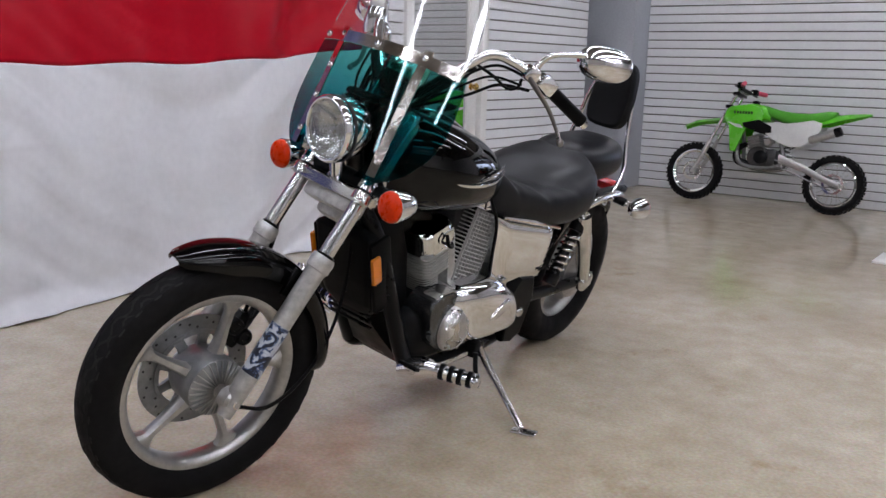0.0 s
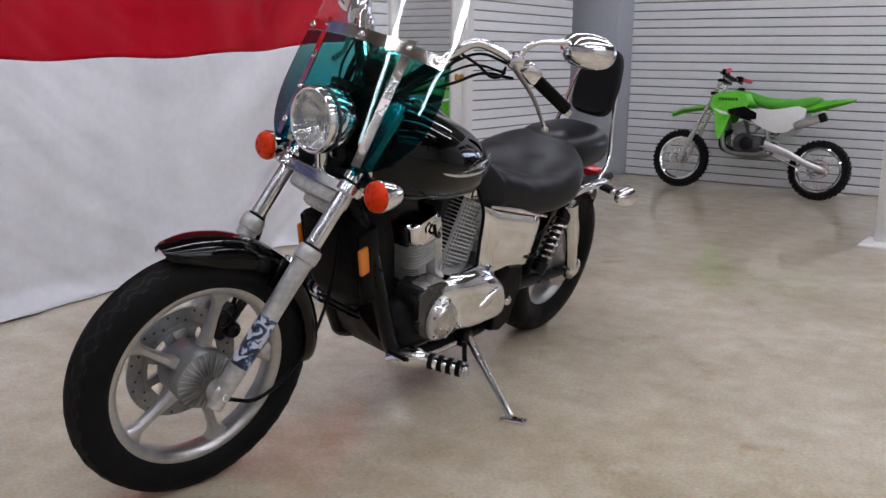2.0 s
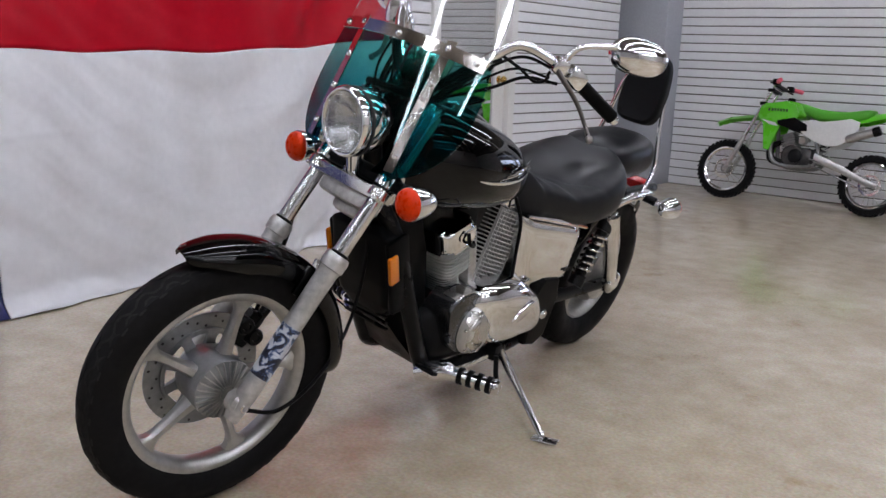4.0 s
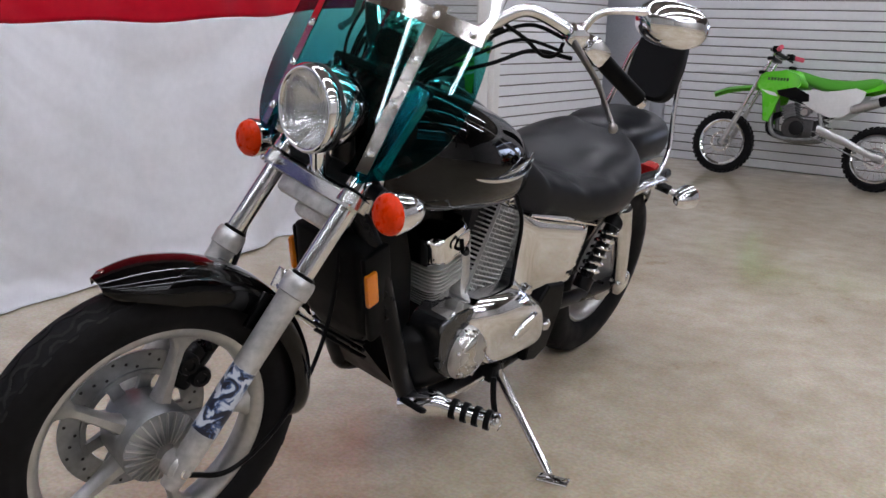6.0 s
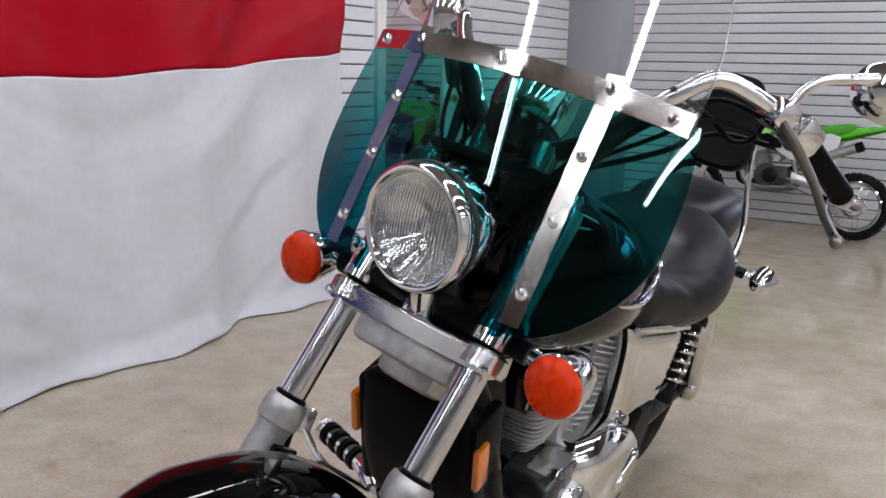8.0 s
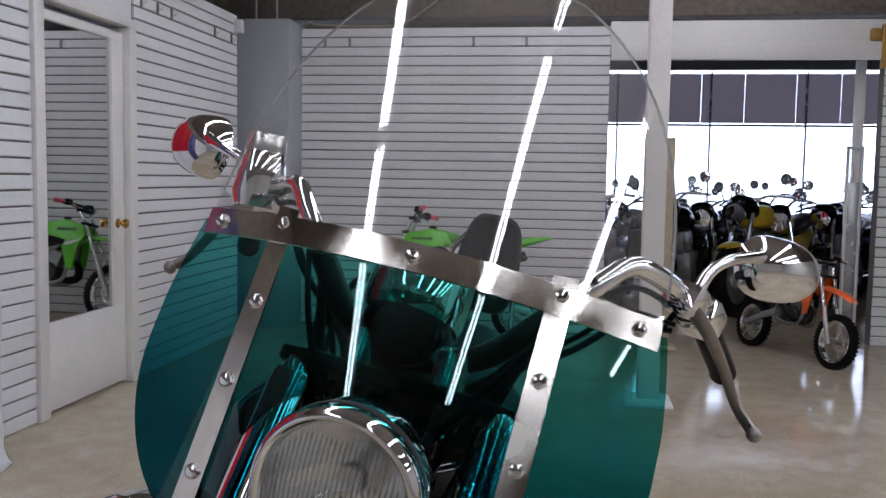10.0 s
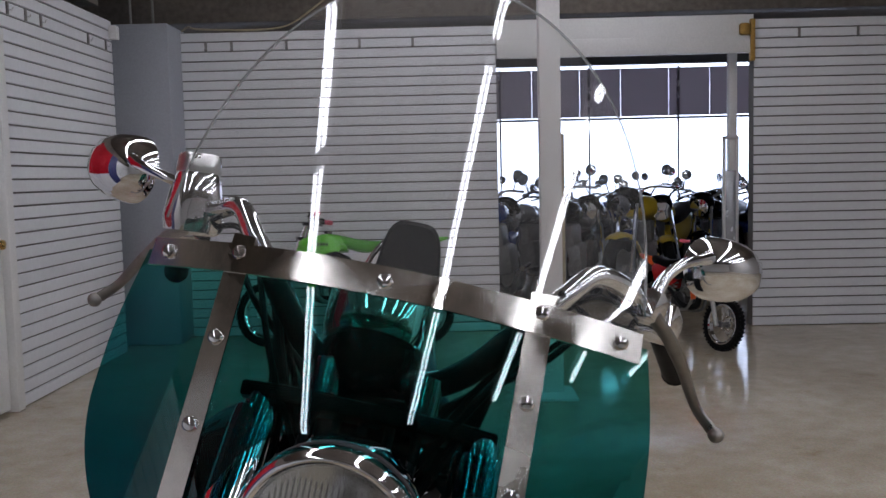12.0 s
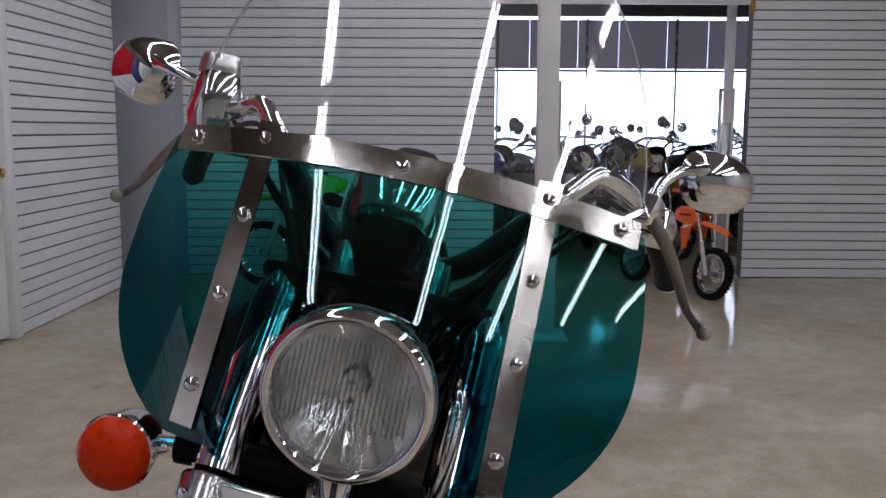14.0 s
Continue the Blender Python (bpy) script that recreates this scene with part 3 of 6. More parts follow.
def body_loft(stations, n=28):
    """A hull along x through stations of (x, z middle, half width, up, down, power, y offset)."""
    rings = []
    for x, zc, w, up, dn, pw, *oy in stations:
        o = oy[0] if oy else 0.0
        rings.append([Vector((x, o + y, zc + (z * (up if z > 0 else dn)))) for y, z in oval(w, 1.0, n, pw)])
    bm = B()
    return loft(bm, rings)


def spline(rows, n=5):
    """More stations between the given ones, on smooth lines."""
    k = len(rows[0])
    out = []
    pts = [list(map(float, r)) for r in rows]
    pts = [[2 * a - b for a, b in zip(pts[0], pts[1])]] + pts + [[2 * a - b for a, b in zip(pts[-1], pts[-2])]]
    for i in range(1, len(pts) - 2):
        for s in range(n):
            t = s / n
            out.append([0.5 * (2 * pts[i][j] + (pts[i + 1][j] - pts[i - 1][j]) * t + (2 * pts[i - 1][j] - 5 * pts[i][j] + 4 * pts[i + 1][j] - pts[i + 2][j]) * t * t
                        + (3 * pts[i][j] - pts[i - 1][j] - 3 * pts[i + 1][j] + pts[i + 2][j]) * t ** 3) for j in range(k)])
    return out + [pts[-2]]


# -- front wheel --
def wheel(adder, R, half, rim_r, centre, tyre_label, name):
    """Tyre, cast rim with five spokes, hub; the axle runs along y."""
    c = Matrix.Translation(centre)
    w = half
    t = R - rim_r
    bm = B()
    ring(bm, [(rim_r + 0.006, -0.64 * w), (rim_r + 0.006, -0.52 * w), (rim_r - 0.012, -0.46 * w), (rim_r - 0.016, 0), (rim_r - 0.012, 0.46 * w), (rim_r + 0.006, 0.52 * w), (rim_r + 0.006, 0.64 * w),
              (rim_r - 0.004, 0.67 * w), (rim_r - 0.010, 0.62 * w), (rim_r - 0.018, 0.46 * w), (rim_r - 0.023, 0.28 * w), (rim_r - 0.023, -0.28 * w), (rim_r - 0.018, -0.46 * w), (rim_r - 0.010, -0.62 * w), (rim_r - 0.004, -0.67 * w)], c @ AX_Y, 72)
    adder(name, bm, M_ALLOY, "cast alloy five-spoke wheel with its tyre")
    bm = B()
    ring(bm, [(rim_r + 0.002, -0.6 * w), (rim_r + 0.14 * t, -0.86 * w), (rim_r + 0.45 * t, -w), (rim_r + 0.72 * t, -0.95 * w), (rim_r + 0.90 * t, -0.72 * w), (R - 0.004, -0.36 * w), (R, 0),
              (R - 0.004, 0.36 * w), (rim_r + 0.90 * t, 0.72 * w), (rim_r + 0.72 * t, 0.95 * w), (rim_r + 0.45 * t, w), (rim_r + 0.14 * t, 0.86 * w), (rim_r + 0.002, 0.6 * w), (rim_r + 0.008, 0)], c @ AX_Y, 72)
    adder("tyre", bm, M_RUBBER, tyre_label)
    for s in (-1, 1):
        for mid, amp, n, wide in ((0.26, 0.13, 120, 0.0034), (0.62, 0.14, 144, 0.0030)):
            pts = []
            bm = B()
            for k in range(n):
                a = 2 * math.pi * k / n
                off = mid + amp * (1 if k % 4 < 2 else -1)
                r = R - 0.004 * (off / 0.36) ** 2 if off < 0.36 else R - 0.004 - (0.10 * t - 0.004) * (off - 0.36) / 0.36
                if off > 0.72:
                    r = rim_r + 0.90 * t - 0.18 * t * (off - 0.72) / 0.23
                pts.append(c @ AX_Y @ Vector((r * math.cos(a), r * math.sin(a), s * off * w)))
            rings = []
            for k, p in enumerate(pts):
                d = (pts[(k + 1) % n] - pts[k - 1]).normalized()
                o = (p - Vector(centre)).normalized() + Vector((0, s * 0.8 * mid, 0))
                o.normalize()
                side = d.cross(o).normalized()
                rings.append([p + side * wide + o * 0.0010, p - side * wide + o * 0.0010, p - o * 0.003])
            loft(bm, rings, closed=True)
            adder("tread_groove", bm, M_GROOVERUBBER)


RELW = BODY.inverted() @ standing(-8.5, 11.5, FRONT.translation) @ Matrix.Translation((0.029, -0.022, 0))
def fpw(name, bm, material, label="", parent=None, smooth=True):
    """A part of the front wheel or fender."""
    bmesh.ops.transform(bm, matrix=RELW, verts=bm.verts)
    return part(name, bm, material, parent or bike, label, smooth)


front_wheel = []
def fadd(name, bm, material, label="", parent=None):
    ob = fpw(name, bm, material, label, front_wheel[0] if front_wheel else None)
    if not front_wheel:
        front_wheel.append(ob)
    return ob
wheel(fadd, 0.340, 0.051, 0.246, (0, 0, 0), "black road tyre with zigzag tread", "front_wheel")
for k in range(5):
    a = radians(106 + 72 * k)
    bm = B()
    rings = []
    for r, hw, hd in ((0.060, 0.020, 0.024), (0.10, 0.0135, 0.020), (0.15, 0.0105, 0.016), (0.19, 0.0115, 0.015), (0.209, 0.020, 0.016), (0.224, 0.036, 0.018)):
        o = Vector((r * math.cos(a), 0, r * math.sin(a)))
        tang = Vector((-math.sin(a), 0, math.cos(a)))
        rings.append([o + tang * (hw * cx) + Vector((0, hd * cy, 0)) for cx, cy in ((-1, -0.6), (-0.6, -1), (0.6, -1), (1, -0.6), (1, 0.6), (0.6, 1), (-0.6, 1), (-1, 0.6))])
    loft(bm, rings)
    fadd("spoke", bm, M_ALLOY)
bm = B()
lathe(bm, [(0.030, -0.075), (0.070, -0.070), (0.078, -0.05), (0.080, 0.040), (0.079, 0.052), (0.050, 0.060), (0.030, 0.064)], AX_Y, 40)
hub = fadd("hub", bm, M_HUB, "cast hub with radial fins")
for k in range(26):
    a = 2 * math.pi * k / 26
    bm = B()
    m = AX_Y @ Matrix.Rotation(a, 4, "Z")
    loft(bm, [[m @ Vector((r, s * 0.0018, z)) for s, z in ((-1, 0.05), (1, 0.05), (0.6, top), (-0.6, top))] for r, top in ((0.020, 0.074), (0.045, 0.069), (0.077, 0.058))])
    fadd("fin", bm, M_ALLOY)
# brake disc on the far side
bm = B()
ring(bm, [(0.112, -0.066), (0.158, -0.066), (0.158, -0.061), (0.112, -0.061)], AX_Y, 60)
disc = fadd("brake_disc", bm, M_HUB, "drilled steel brake disc")
for k in range(36):
    a = 2 * math.pi * k / 36
    rr = (0.124, 0.136, 0.148)[k % 3]
    bm = B()
    lathe(bm, [(0.0036, -0.0605), (0.0036, -0.0600)], AX_Y @ pose(rr * math.cos(a), rr * math.sin(a), 0), 8)
    fadd("drill_hole", bm, M_DARK)
# slotted carrier between hub and disc
bm = B()
ring(bm, [(0.104, -0.064), (0.116, -0.064), (0.116, -0.056), (0.104, -0.056)], AX_Y, 48)
fadd("carrier_ring", bm, M_HUB)
for k in range(9):
    a = radians(40 * k + 20)
    bm = B()
    prism(bm, [(0.066, -0.019), (0.085, -0.011), (0.108, -0.015), (0.108, 0.015), (0.085, 0.011), (0.066, 0.019)], 0.010, AX_Y @ Matrix.Rotation(a, 4, "Z") @ Matrix.Translation((0, 0, -0.064)), 0.002)
    fadd("disc_carrier", bm, M_HUB)
bm = B()
box(bm, (0, 0, 0), (0.055, 0.07, 0.105), 0.014, pose(-0.115, -0.075, 0.095, 0, -38, 0))
cal = fpw("brake_caliper", bm, M_BLACKMETAL, "black brake caliper")
bm = B()
lathe(bm, [(0.021, 0), (0.021, 0.012), (0.016, 0.016)], axis_to((-0.115, -0.108, 0.095), (0, -1, 0)), 16)
fpw("piston_cap", bm, M_BLACKMETAL, "", cal)
for u in (-0.024, 0.024):
    bm = B()
    lathe(bm, [(0.023, -0.020), (0.024, 0.006), (0.020, 0.012), (0.012, 0.012), (0.010, 0.008), (0.003, 0.008)], axis_to((-0.115 + 0.62 * u, -0.038, 0.095 + 0.79 * u), (0, 1, 0)), 20)
    fpw("caliper_pot", bm, M_BLACKMETAL, "", cal)
bm = B()
box(bm, (0, 0, 0), (0.016, 0.030, 0.150), 0.006, pose(-0.150, -0.050, 0.125, 0, -38, 0))
fpw("caliper_bracket", bm, M_BLACKMETAL, "", cal)

# -- fork --
RAKE, TRAIL = -0.655, 0.030
def leg(u, y, off=0.0):
    return Vector((TRAIL + RAKE * u + off, y - 0.018 * (1 - u / 0.55), u))
for s in (1, -1):
    y = 0.124 * s
    bm = B()
    tube(bm, [leg(-0.035, y), leg(0.02, y), leg(0.10, y), leg(0.22, y), leg(0.318, y), leg(0.330, y), leg(0.352, y), leg(0.362, y)], (0.020, 0.026, 0.0265, 0.0265, 0.0275, 0.0335, 0.0345, 0.031), 20, 3)
    low = fp("fork_leg", bm, M_ALLOYDULL, "dull aluminium fork lower leg")
    bm = B()
    lathe(bm, [(0.031, -0.02), (0.031, 0.012), (0.024, 0.020), (0.012, 0.022)], at_y(TRAIL, y - 0.018 - 0.008 * s, 0) @ (pose(0, 0, 0, 180, 0, 0) if s < 0 else Matrix()), 20)
    fp("axle_clamp", bm, M_ALLOYDULL, "", low)
    bm = B()
    lathe(bm, [(0.013, 0.0), (0.013, 0.010), (0.009, 0.012), (0.009, 0.004), (0.002, 0.004)], at_y(TRAIL, y - 0.018 + 0.012 * s, 0) @ (pose(0, 0, 0, 180, 0, 0) if s < 0 else Matrix()), 12)
    fp("axle_nut", bm, M_CHROME, "chrome axle nut", low)
    bm = B()
    lathe(bm, [(0.0255, 0.0), (0.0255, 0.008), (0.022, 0.010)], axis_to(leg(0.360, y), (RAKE, 0, 1)), 18)
    fp("dust_seal", bm, M_BLACKPLASTIC, "", low)
    bm = B()
    tube(bm, [leg(0.352, y), leg(0.505, y)], 0.0215, 20)
    fp("fork_tube", bm, M_HARDCHROME, "chrome fork tube")
    bm = B()
    tube(bm, [leg(0.53, y), leg(0.70, y), leg(0.708, y)], (0.030, 0.030, 0.024), 18)
    cover = fp("fork_cover", bm, M_CHROME, "chrome upper fork cover")
    bm = B()
    lathe(bm, [(0.021, 0.0), (0.021, 0.020), (0.017, 0.026), (0.008, 0.028)], axis_to(leg(0.712, y), (RAKE, 0, 1)), 18)
    fp("fork_cap", bm, M_CHROME, "chrome fork cap", cover)


def sticker_material():
    """A printed decal: dark blue and black flame shapes on pale film."""
    m = mat("flame_decal", (0.5, 0.52, 0.56), rough=0.35)
    nt = m.node_tree
    b = nt.nodes["Principled BSDF"]
    tc = nt.nodes.new("ShaderNodeTexCoord")
    n = node(nt, "ShaderNodeTexNoise", Scale=30.0, Detail=5.0, Distortion=1.2)
    nt.links.new(tc.outputs["Object"], n.inputs["Vector"])
    r = nt.nodes.new("ShaderNodeValToRGB")
    e = r.color_ramp.elements
    e[0].position, e[0].color = 0.445, (0.006, 0.008, 0.02, 1)
    e[1].position, e[1].color = 0.540, (0.50, 0.53, 0.58, 1)
    mid = e.new(0.490)
    mid.color = (0.05, 0.09, 0.20, 1)
    nt.links.new(n.outputs["Fac"], r.inputs["Fac"])
    nt.links.new(r.outputs[0], b.inputs["Base Color"])
    return m


bm = B()
tube(bm, [leg(0.068, 0.124), leg(0.10, 0.124), leg(0.16, 0.124), leg(0.188, 0.124)], 0.0271, 20, 4)
fp("decal", bm, sticker_material(), "dark blue flame decal on the fork leg")

# triple clamp with its stainless cover
CL = Vector((-0.302, 0, 0.513))
bm = B()
prism(bm, [(-0.155, -0.022), (-0.145, -0.030), (0.145, -0.030), (0.155, -0.022), (0.155, 0.022), (0.140, 0.034), (-0.140, 0.034), (-0.155, 0.022)], 0.034, Matrix.Translation(CL + Vector((-0.004, 0, -0.017))) @ pose(0, 0, 0, 0, -14, 0) @ pose(0, 0, 0, 0, 0, 90), 0.005, 3)
clamp = fp("fork_clamp", bm, M_BRUSHED, "brushed stainless lower fork clamp cover")
for s in (1, -1):
    bm = B()
    lathe(bm, [(0.034, -0.014), (0.034, 0.010), (0.030, 0.014)], axis_to(CL + Vector((-0.004, 0.128 * s, 0.0)), (RAKE, 0, 1)), 24)
    fp("clamp_end", bm, M_BRUSHED, "", clamp)
    fp("pinch_bolt", bolt(CL + Vector((0.026, 0.146 * s, 0.004)), (1, 0.2 * s, 0.3), 0.007), M_CHROME, "", clamp)
bm = B()
box(bm, (0, 0, 0), (0.075, 0.19, 0.05), 0.012, pose(-0.318, 0, 0.470, 0, -30, 0))
fp("lower_yoke", bm, M_ALLOYDULL, "cast aluminium steering yoke")
bm = B()
box(bm, (0, 0, 0), (0.07, 0.11, 0.05), 0.016, pose(-0.335, 0, 0.430, 0, -30, 0))
fp("yoke_boss", bm, M_ALLOYDULL)
bm = B()
prism(bm, [(-0.145, -0.018), (-0.10, -0.030), (0.10, -0.030), (0.145, -0.018), (0.145, 0.018), (0.08, 0.030), (-0.08, 0.030), (-0.145, 0.018)], 0.020, pose(-0.448, 0, 0.722, 0, -30, 0) @ pose(0, 0, 0, 0, 0, 90), 0.005, 2)
fp("upper_yoke", bm, M_BLACKMETAL, "black upper fork yoke")

# headlamp
HL = Vector((-0.258, 0.006, 0.668))
hd = Vector((1, 0.0, -0.02)).normalized()
hm = axis_to(HL, hd)
hu = Matrix.Identity(4)
for k, v in enumerate((Vector((0, 1, 0)), Vector((0, 1, 0)).cross(hd) * -1, hd)):
    hu[0][k], hu[1][k], hu[2][k] = v
hu = Matrix.Translation(HL) @ hu
bm = B()
ring(bm, [(0.0815 + 0.0085 * math.cos(a), -0.006 + (0.018 if math.sin(a) > 0 else 0.014) * math.sin(a)) for a in np.linspace(0, 2 * math.pi, 20, endpoint=False)], hm, 72)
lamp = fp("headlamp", bm, M_CHROME, "round chrome headlamp with a fluted glass lens")
bm = B()
lathe(bm, [(0.080, -0.020), (0.084, -0.022), (0.086, -0.040), (0.080, -0.075), (0.064, -0.105), (0.040, -0.122), (0.012, -0.128)], hm, 40, False)
fp("bucket", bm, M_CHROME, "", lamp)
bm = B()
ring(bm, [(0.086, -0.018), (0.0885, -0.020), (0.0885, -0.026), (0.086, -0.028)], hm, 48)
fp("rim_gap", bm, M_DARK, "", lamp)
bm = B()
rings = []
for r in (0.0735, 0.068, 0.061, 0.053, 0.044, 0.034, 0.024, 0.012):
    row = []
    for a in np.linspace(0, 2 * math.pi, 96, endpoint=False):
        fan = 0.0034 * abs(math.sin(8.5 * (a - math.pi / 2))) * max(0.0, -math.sin(a)) * min(1.0, r / 0.05)
        row.append(hu @ Vector((r * math.cos(a), r * math.sin(a), -0.056 + 10.2 * r * r + fan)))
    rings.append(row)
loft(bm, rings, False)
fp("reflector", bm, M_REFLECT, "", lamp)
bm = B()
lathe(bm, [(0.014, -0.05), (0.014, -0.022), (0.012, -0.016), (0.004, -0.013)], hm, 16)
fp("bulb_shield", bm, M_CHROME, "", lamp)
bm = B()
lathe(bm, [(0.0745, 0.001), (0.0745, 0.006), (0.062, 0.012), (0.045, 0.017), (0.022, 0.020), (0.004, 0.021)], hm, 40)
fp("lens", bm, M_LENS, "clear fluted glass", lamp)
for k in range(-12, 13):
    y = 0.0052 * k
    for z0, z1 in ((-0.026, 0.060),):
        hh = math.sqrt(max(0.0, 0.069 ** 2 - y * y))
        a, b2 = max(z0, -hh), min(z1, hh)
        if b2 - a > 0.006:
            bm = B()
            tube(bm, [hu @ Vector((y, v, 0.0195 - 2.4 * (y * y + v * v))) for v in np.linspace(a, b2, 4)], 0.0009, 5, 2)
            fp("flute", bm, M_FLUTE, "", lamp)
bm = B()
tube(bm, [HL + Vector((-0.05, 0, -0.082)), HL + Vector((-0.055, 0, -0.13)), (-0.318, 0, 0.53)], (0.028, 0.022, 0.03), 12)
fp("lamp_bracket", bm, M_CHROME, "chrome headlamp bracket", lamp)

# front turn signals
def signal(adder, c, d, inner, orange, stalk_mat, parent=None):
    m = axis_to(c, d) @ Matrix.Scale(1.12, 4)
    bm = B()
    lathe(bm, [(0.006, -0.078), (0.016, -0.072), (0.027, -0.055), (0.034, -0.030), (0.0375, -0.008), (0.0385, 0.0), (0.036, 0.002)], m, 28)
    sh = adder("turn_signal", bm, M_CHROME, "chrome bullet turn signal")
    bm = B()
    lathe(bm, [(0.0365, 0.0), (0.0365, 0.007), (0.0345, 0.0130), (0.0310, 0.0170), (0.0270, 0.0206), (0.0258, 0.0209), (0.0215, 0.0238), (0.0150, 0.0258), (0.0140, 0.0258), (0.003, 0.0275)], m, 28)
    adder("lens", bm, orange, "amber plastic lens", sh)
    bm = B()
    q = Vector(c) + Vector(d) * -0.03
    tube(bm, [q, q * 0.45 + Vector(inner) * 0.55], 0.0125, 12)
    adder("collar", bm, M_CHROME, "", sh)
    bm = B()
    tube(bm, [q * 0.48 + Vector(inner) * 0.52, inner], (0.017, 0.019), 12)
    adder("stalk", bm, stalk_mat, "", sh)
for s in (1, -1):
    signal(fp, (-0.306, 0.238 * s, 0.528), (1, 0, 0.0), (-0.335, 0.125 * s, 0.545), M_AMBER, M_BLACKPLASTIC)
bm = B()
tube(bm, [(-0.33, -0.15, 0.545), (-0.33, 0.15, 0.545)], 0.022, 12)
fp("signal_bracket", bm, M_BLACKPLASTIC)

# front fender
def fender(adder, name, c, R, half, a0, a1, depth, material, label, n=40, tip=0.35, k=14):
    """A crowned mudguard round an axle at c, from angle a0 to a1 seen from the left, 0 ahead and 90 up."""
    bm = B()
    outer, inner = [], []
    for i in range(n + 1):
        s = i / n
        a = radians(a0 + (a1 - a0) * s)
        w = half * min(1.0, tip + (1 - tip) * math.sqrt(min(1.0, s / 0.14))) * min(1.0, 0.72 + 0.28 * math.sqrt(min(1.0, (1 - s) / 0.08)))
        taper = min(1.0, 0.30 + 0.70 * (s / 0.20) ** 0.8)
        ro, ri = [], []
        for j in range(k + 1):
            th = math.pi * (j / k - 0.5)
            y = w * math.copysign(abs(math.sin(th)) ** 0.75, math.sin(th))
            drop = depth * taper * (1 - math.cos(th) ** 0.8)
            for lst, dr in ((ro, 0.0), (ri, -0.004)):
                r = R - drop + dr
                lst.append(Vector(c) + Vector((r * math.cos(a), y * (1 + dr * 4), r * math.sin(a))))
        outer.append(ro)
        inner.append(ri)
    loft(bm, [o + list(reversed(i)) for o, i in zip(outer, inner)])
    return adder(name, bm, material, label)
ff = fender(fpw, "front_fender", (0.004, 0, 0.013), 0.372, 0.076, 72, 187, 0.062, M_BLACKPAINT, "gloss black front fender")
for p in (Vector((0.106, 0.012, 0.361)), Vector((0.098, -0.02, 0.365))):
    fpw("fender_bolt", bolt(p, (0.3, 0, 1), 0.010, 0.008), M_CHROME, "", ff)
for s in (1, -1):
    bm = B()
    box(bm, (0, 0, 0), (0.05, 0.012, 0.08), 0.004, pose(-0.185, 0.084 * s, 0.275, 0, -31, 0))
    fpw("fender_stay", bm, M_BLACKPAINT, "", ff)
# brake hose and speedometer cable by the fork
bm = B()
tube(bm, [(0.02, 0.120, -0.012), (-0.07, 0.128, -0.035), (-0.20, 0.090, -0.020), (-0.32, 0.045, 0.045), (-0.385, 0.02, 0.16), (-0.40, 0.01, 0.30), (-0.385, 0.0, 0.47)], 0.0055, 8, 8)
fp("speedometer_cable", bm, M_BLACKPLASTIC, "black speedometer cable")
bm = B()
tube(bm, [(-0.13, -0.10, 0.12), (-0.23, -0.14, 0.30), (-0.27, -0.15, 0.42), (-0.36, -0.10, 0.56), (-0.50, -0.12, 0.78)], 0.0065, 8, 8)
fp("brake_hose", bm, M_BLACKPLASTIC, "black brake hose")

# -- windscreen --
def ws(l, u, off=0.0):
    """A point of the screen's sheet: l to the left, u up; off along its outside."""
    return Vector((-0.284 - 0.455 * (u - 0.624) - (0.80 + 0.80 * max(0.0, u - 0.89)) * l * l + off * 0.93, l, u + off * 0.36))


def sheet(outline, material, name, label, parent=None, nrow=26, ncol=22, thick=0.0035):
    """A bent sheet between a left and a right half width that depend on u, with a lower edge."""
    bm = B()
    rows = []
    for i in range(nrow + 1):
        row = []
        for j in range(ncol + 1):
            l = -1 + 2 * j / ncol
            lo, hi, wf = outline
            s = i / nrow
            u0, u1 = lo(l), hi(l)
            u = u0 + (u1 - u0) * s
            row.append((l, u, wf))
        rows.append(row)
    front = [[ws(l * wf(u), u, thick / 2) for l, u, wf in r] for r in rows]
    back = [[ws(l * wf(u), u, -thick / 2) for l, u, wf in r] for r in rows]
    vf = [[bm.verts.new(p) for p in r] for r in front]
    vb = [[bm.verts.new(p) for p in r] for r in back]
    for v, flip in ((vf, False), (vb, True)):
        for i in range(nrow):
            for j in range(ncol):
                q = (v[i][j], v[i][j + 1], v[i + 1][j + 1], v[i + 1][j])
                bm.faces.new(tuple(reversed(q)) if flip else q)
    edge = [(0, j) for j in range(ncol + 1)] + [(i, ncol) for i in range(1, nrow + 1)] + [(nrow, j) for j in range(ncol - 1, -1, -1)] + [(i, 0) for i in range(nrow - 1, 0, -1)]
    for (a, b2), (c, d) in zip(edge, edge[1:] + edge[:1]):
        bm.faces.new((vf[a][b2], vb[a][b2], vb[c][d], vf[c][d]))
    return fp(name, bm, material, label, parent)


def low_width(u):
    x = max(0.0, min(1.0, (u - 0.572) / 0.150))
    return 0.168 + 0.130 * (1 - (1 - x) ** 2) ** 0.65 - 0.022 * max(0.0, (u - 0.76) / 0.13) ** 1.5


def low_edge(l):
    a = abs(l)
    notch = 0.165 * max(0.0, 1 - (a / 0.58) ** 3.2) if a < 0.58 else 0.0
    return 0.574 + notch


def panel_width(u):
    return 0.274 * math.sqrt(max(0.003, 1 - (max(0.0, u - 0.875) / 0.360) ** 2.2))


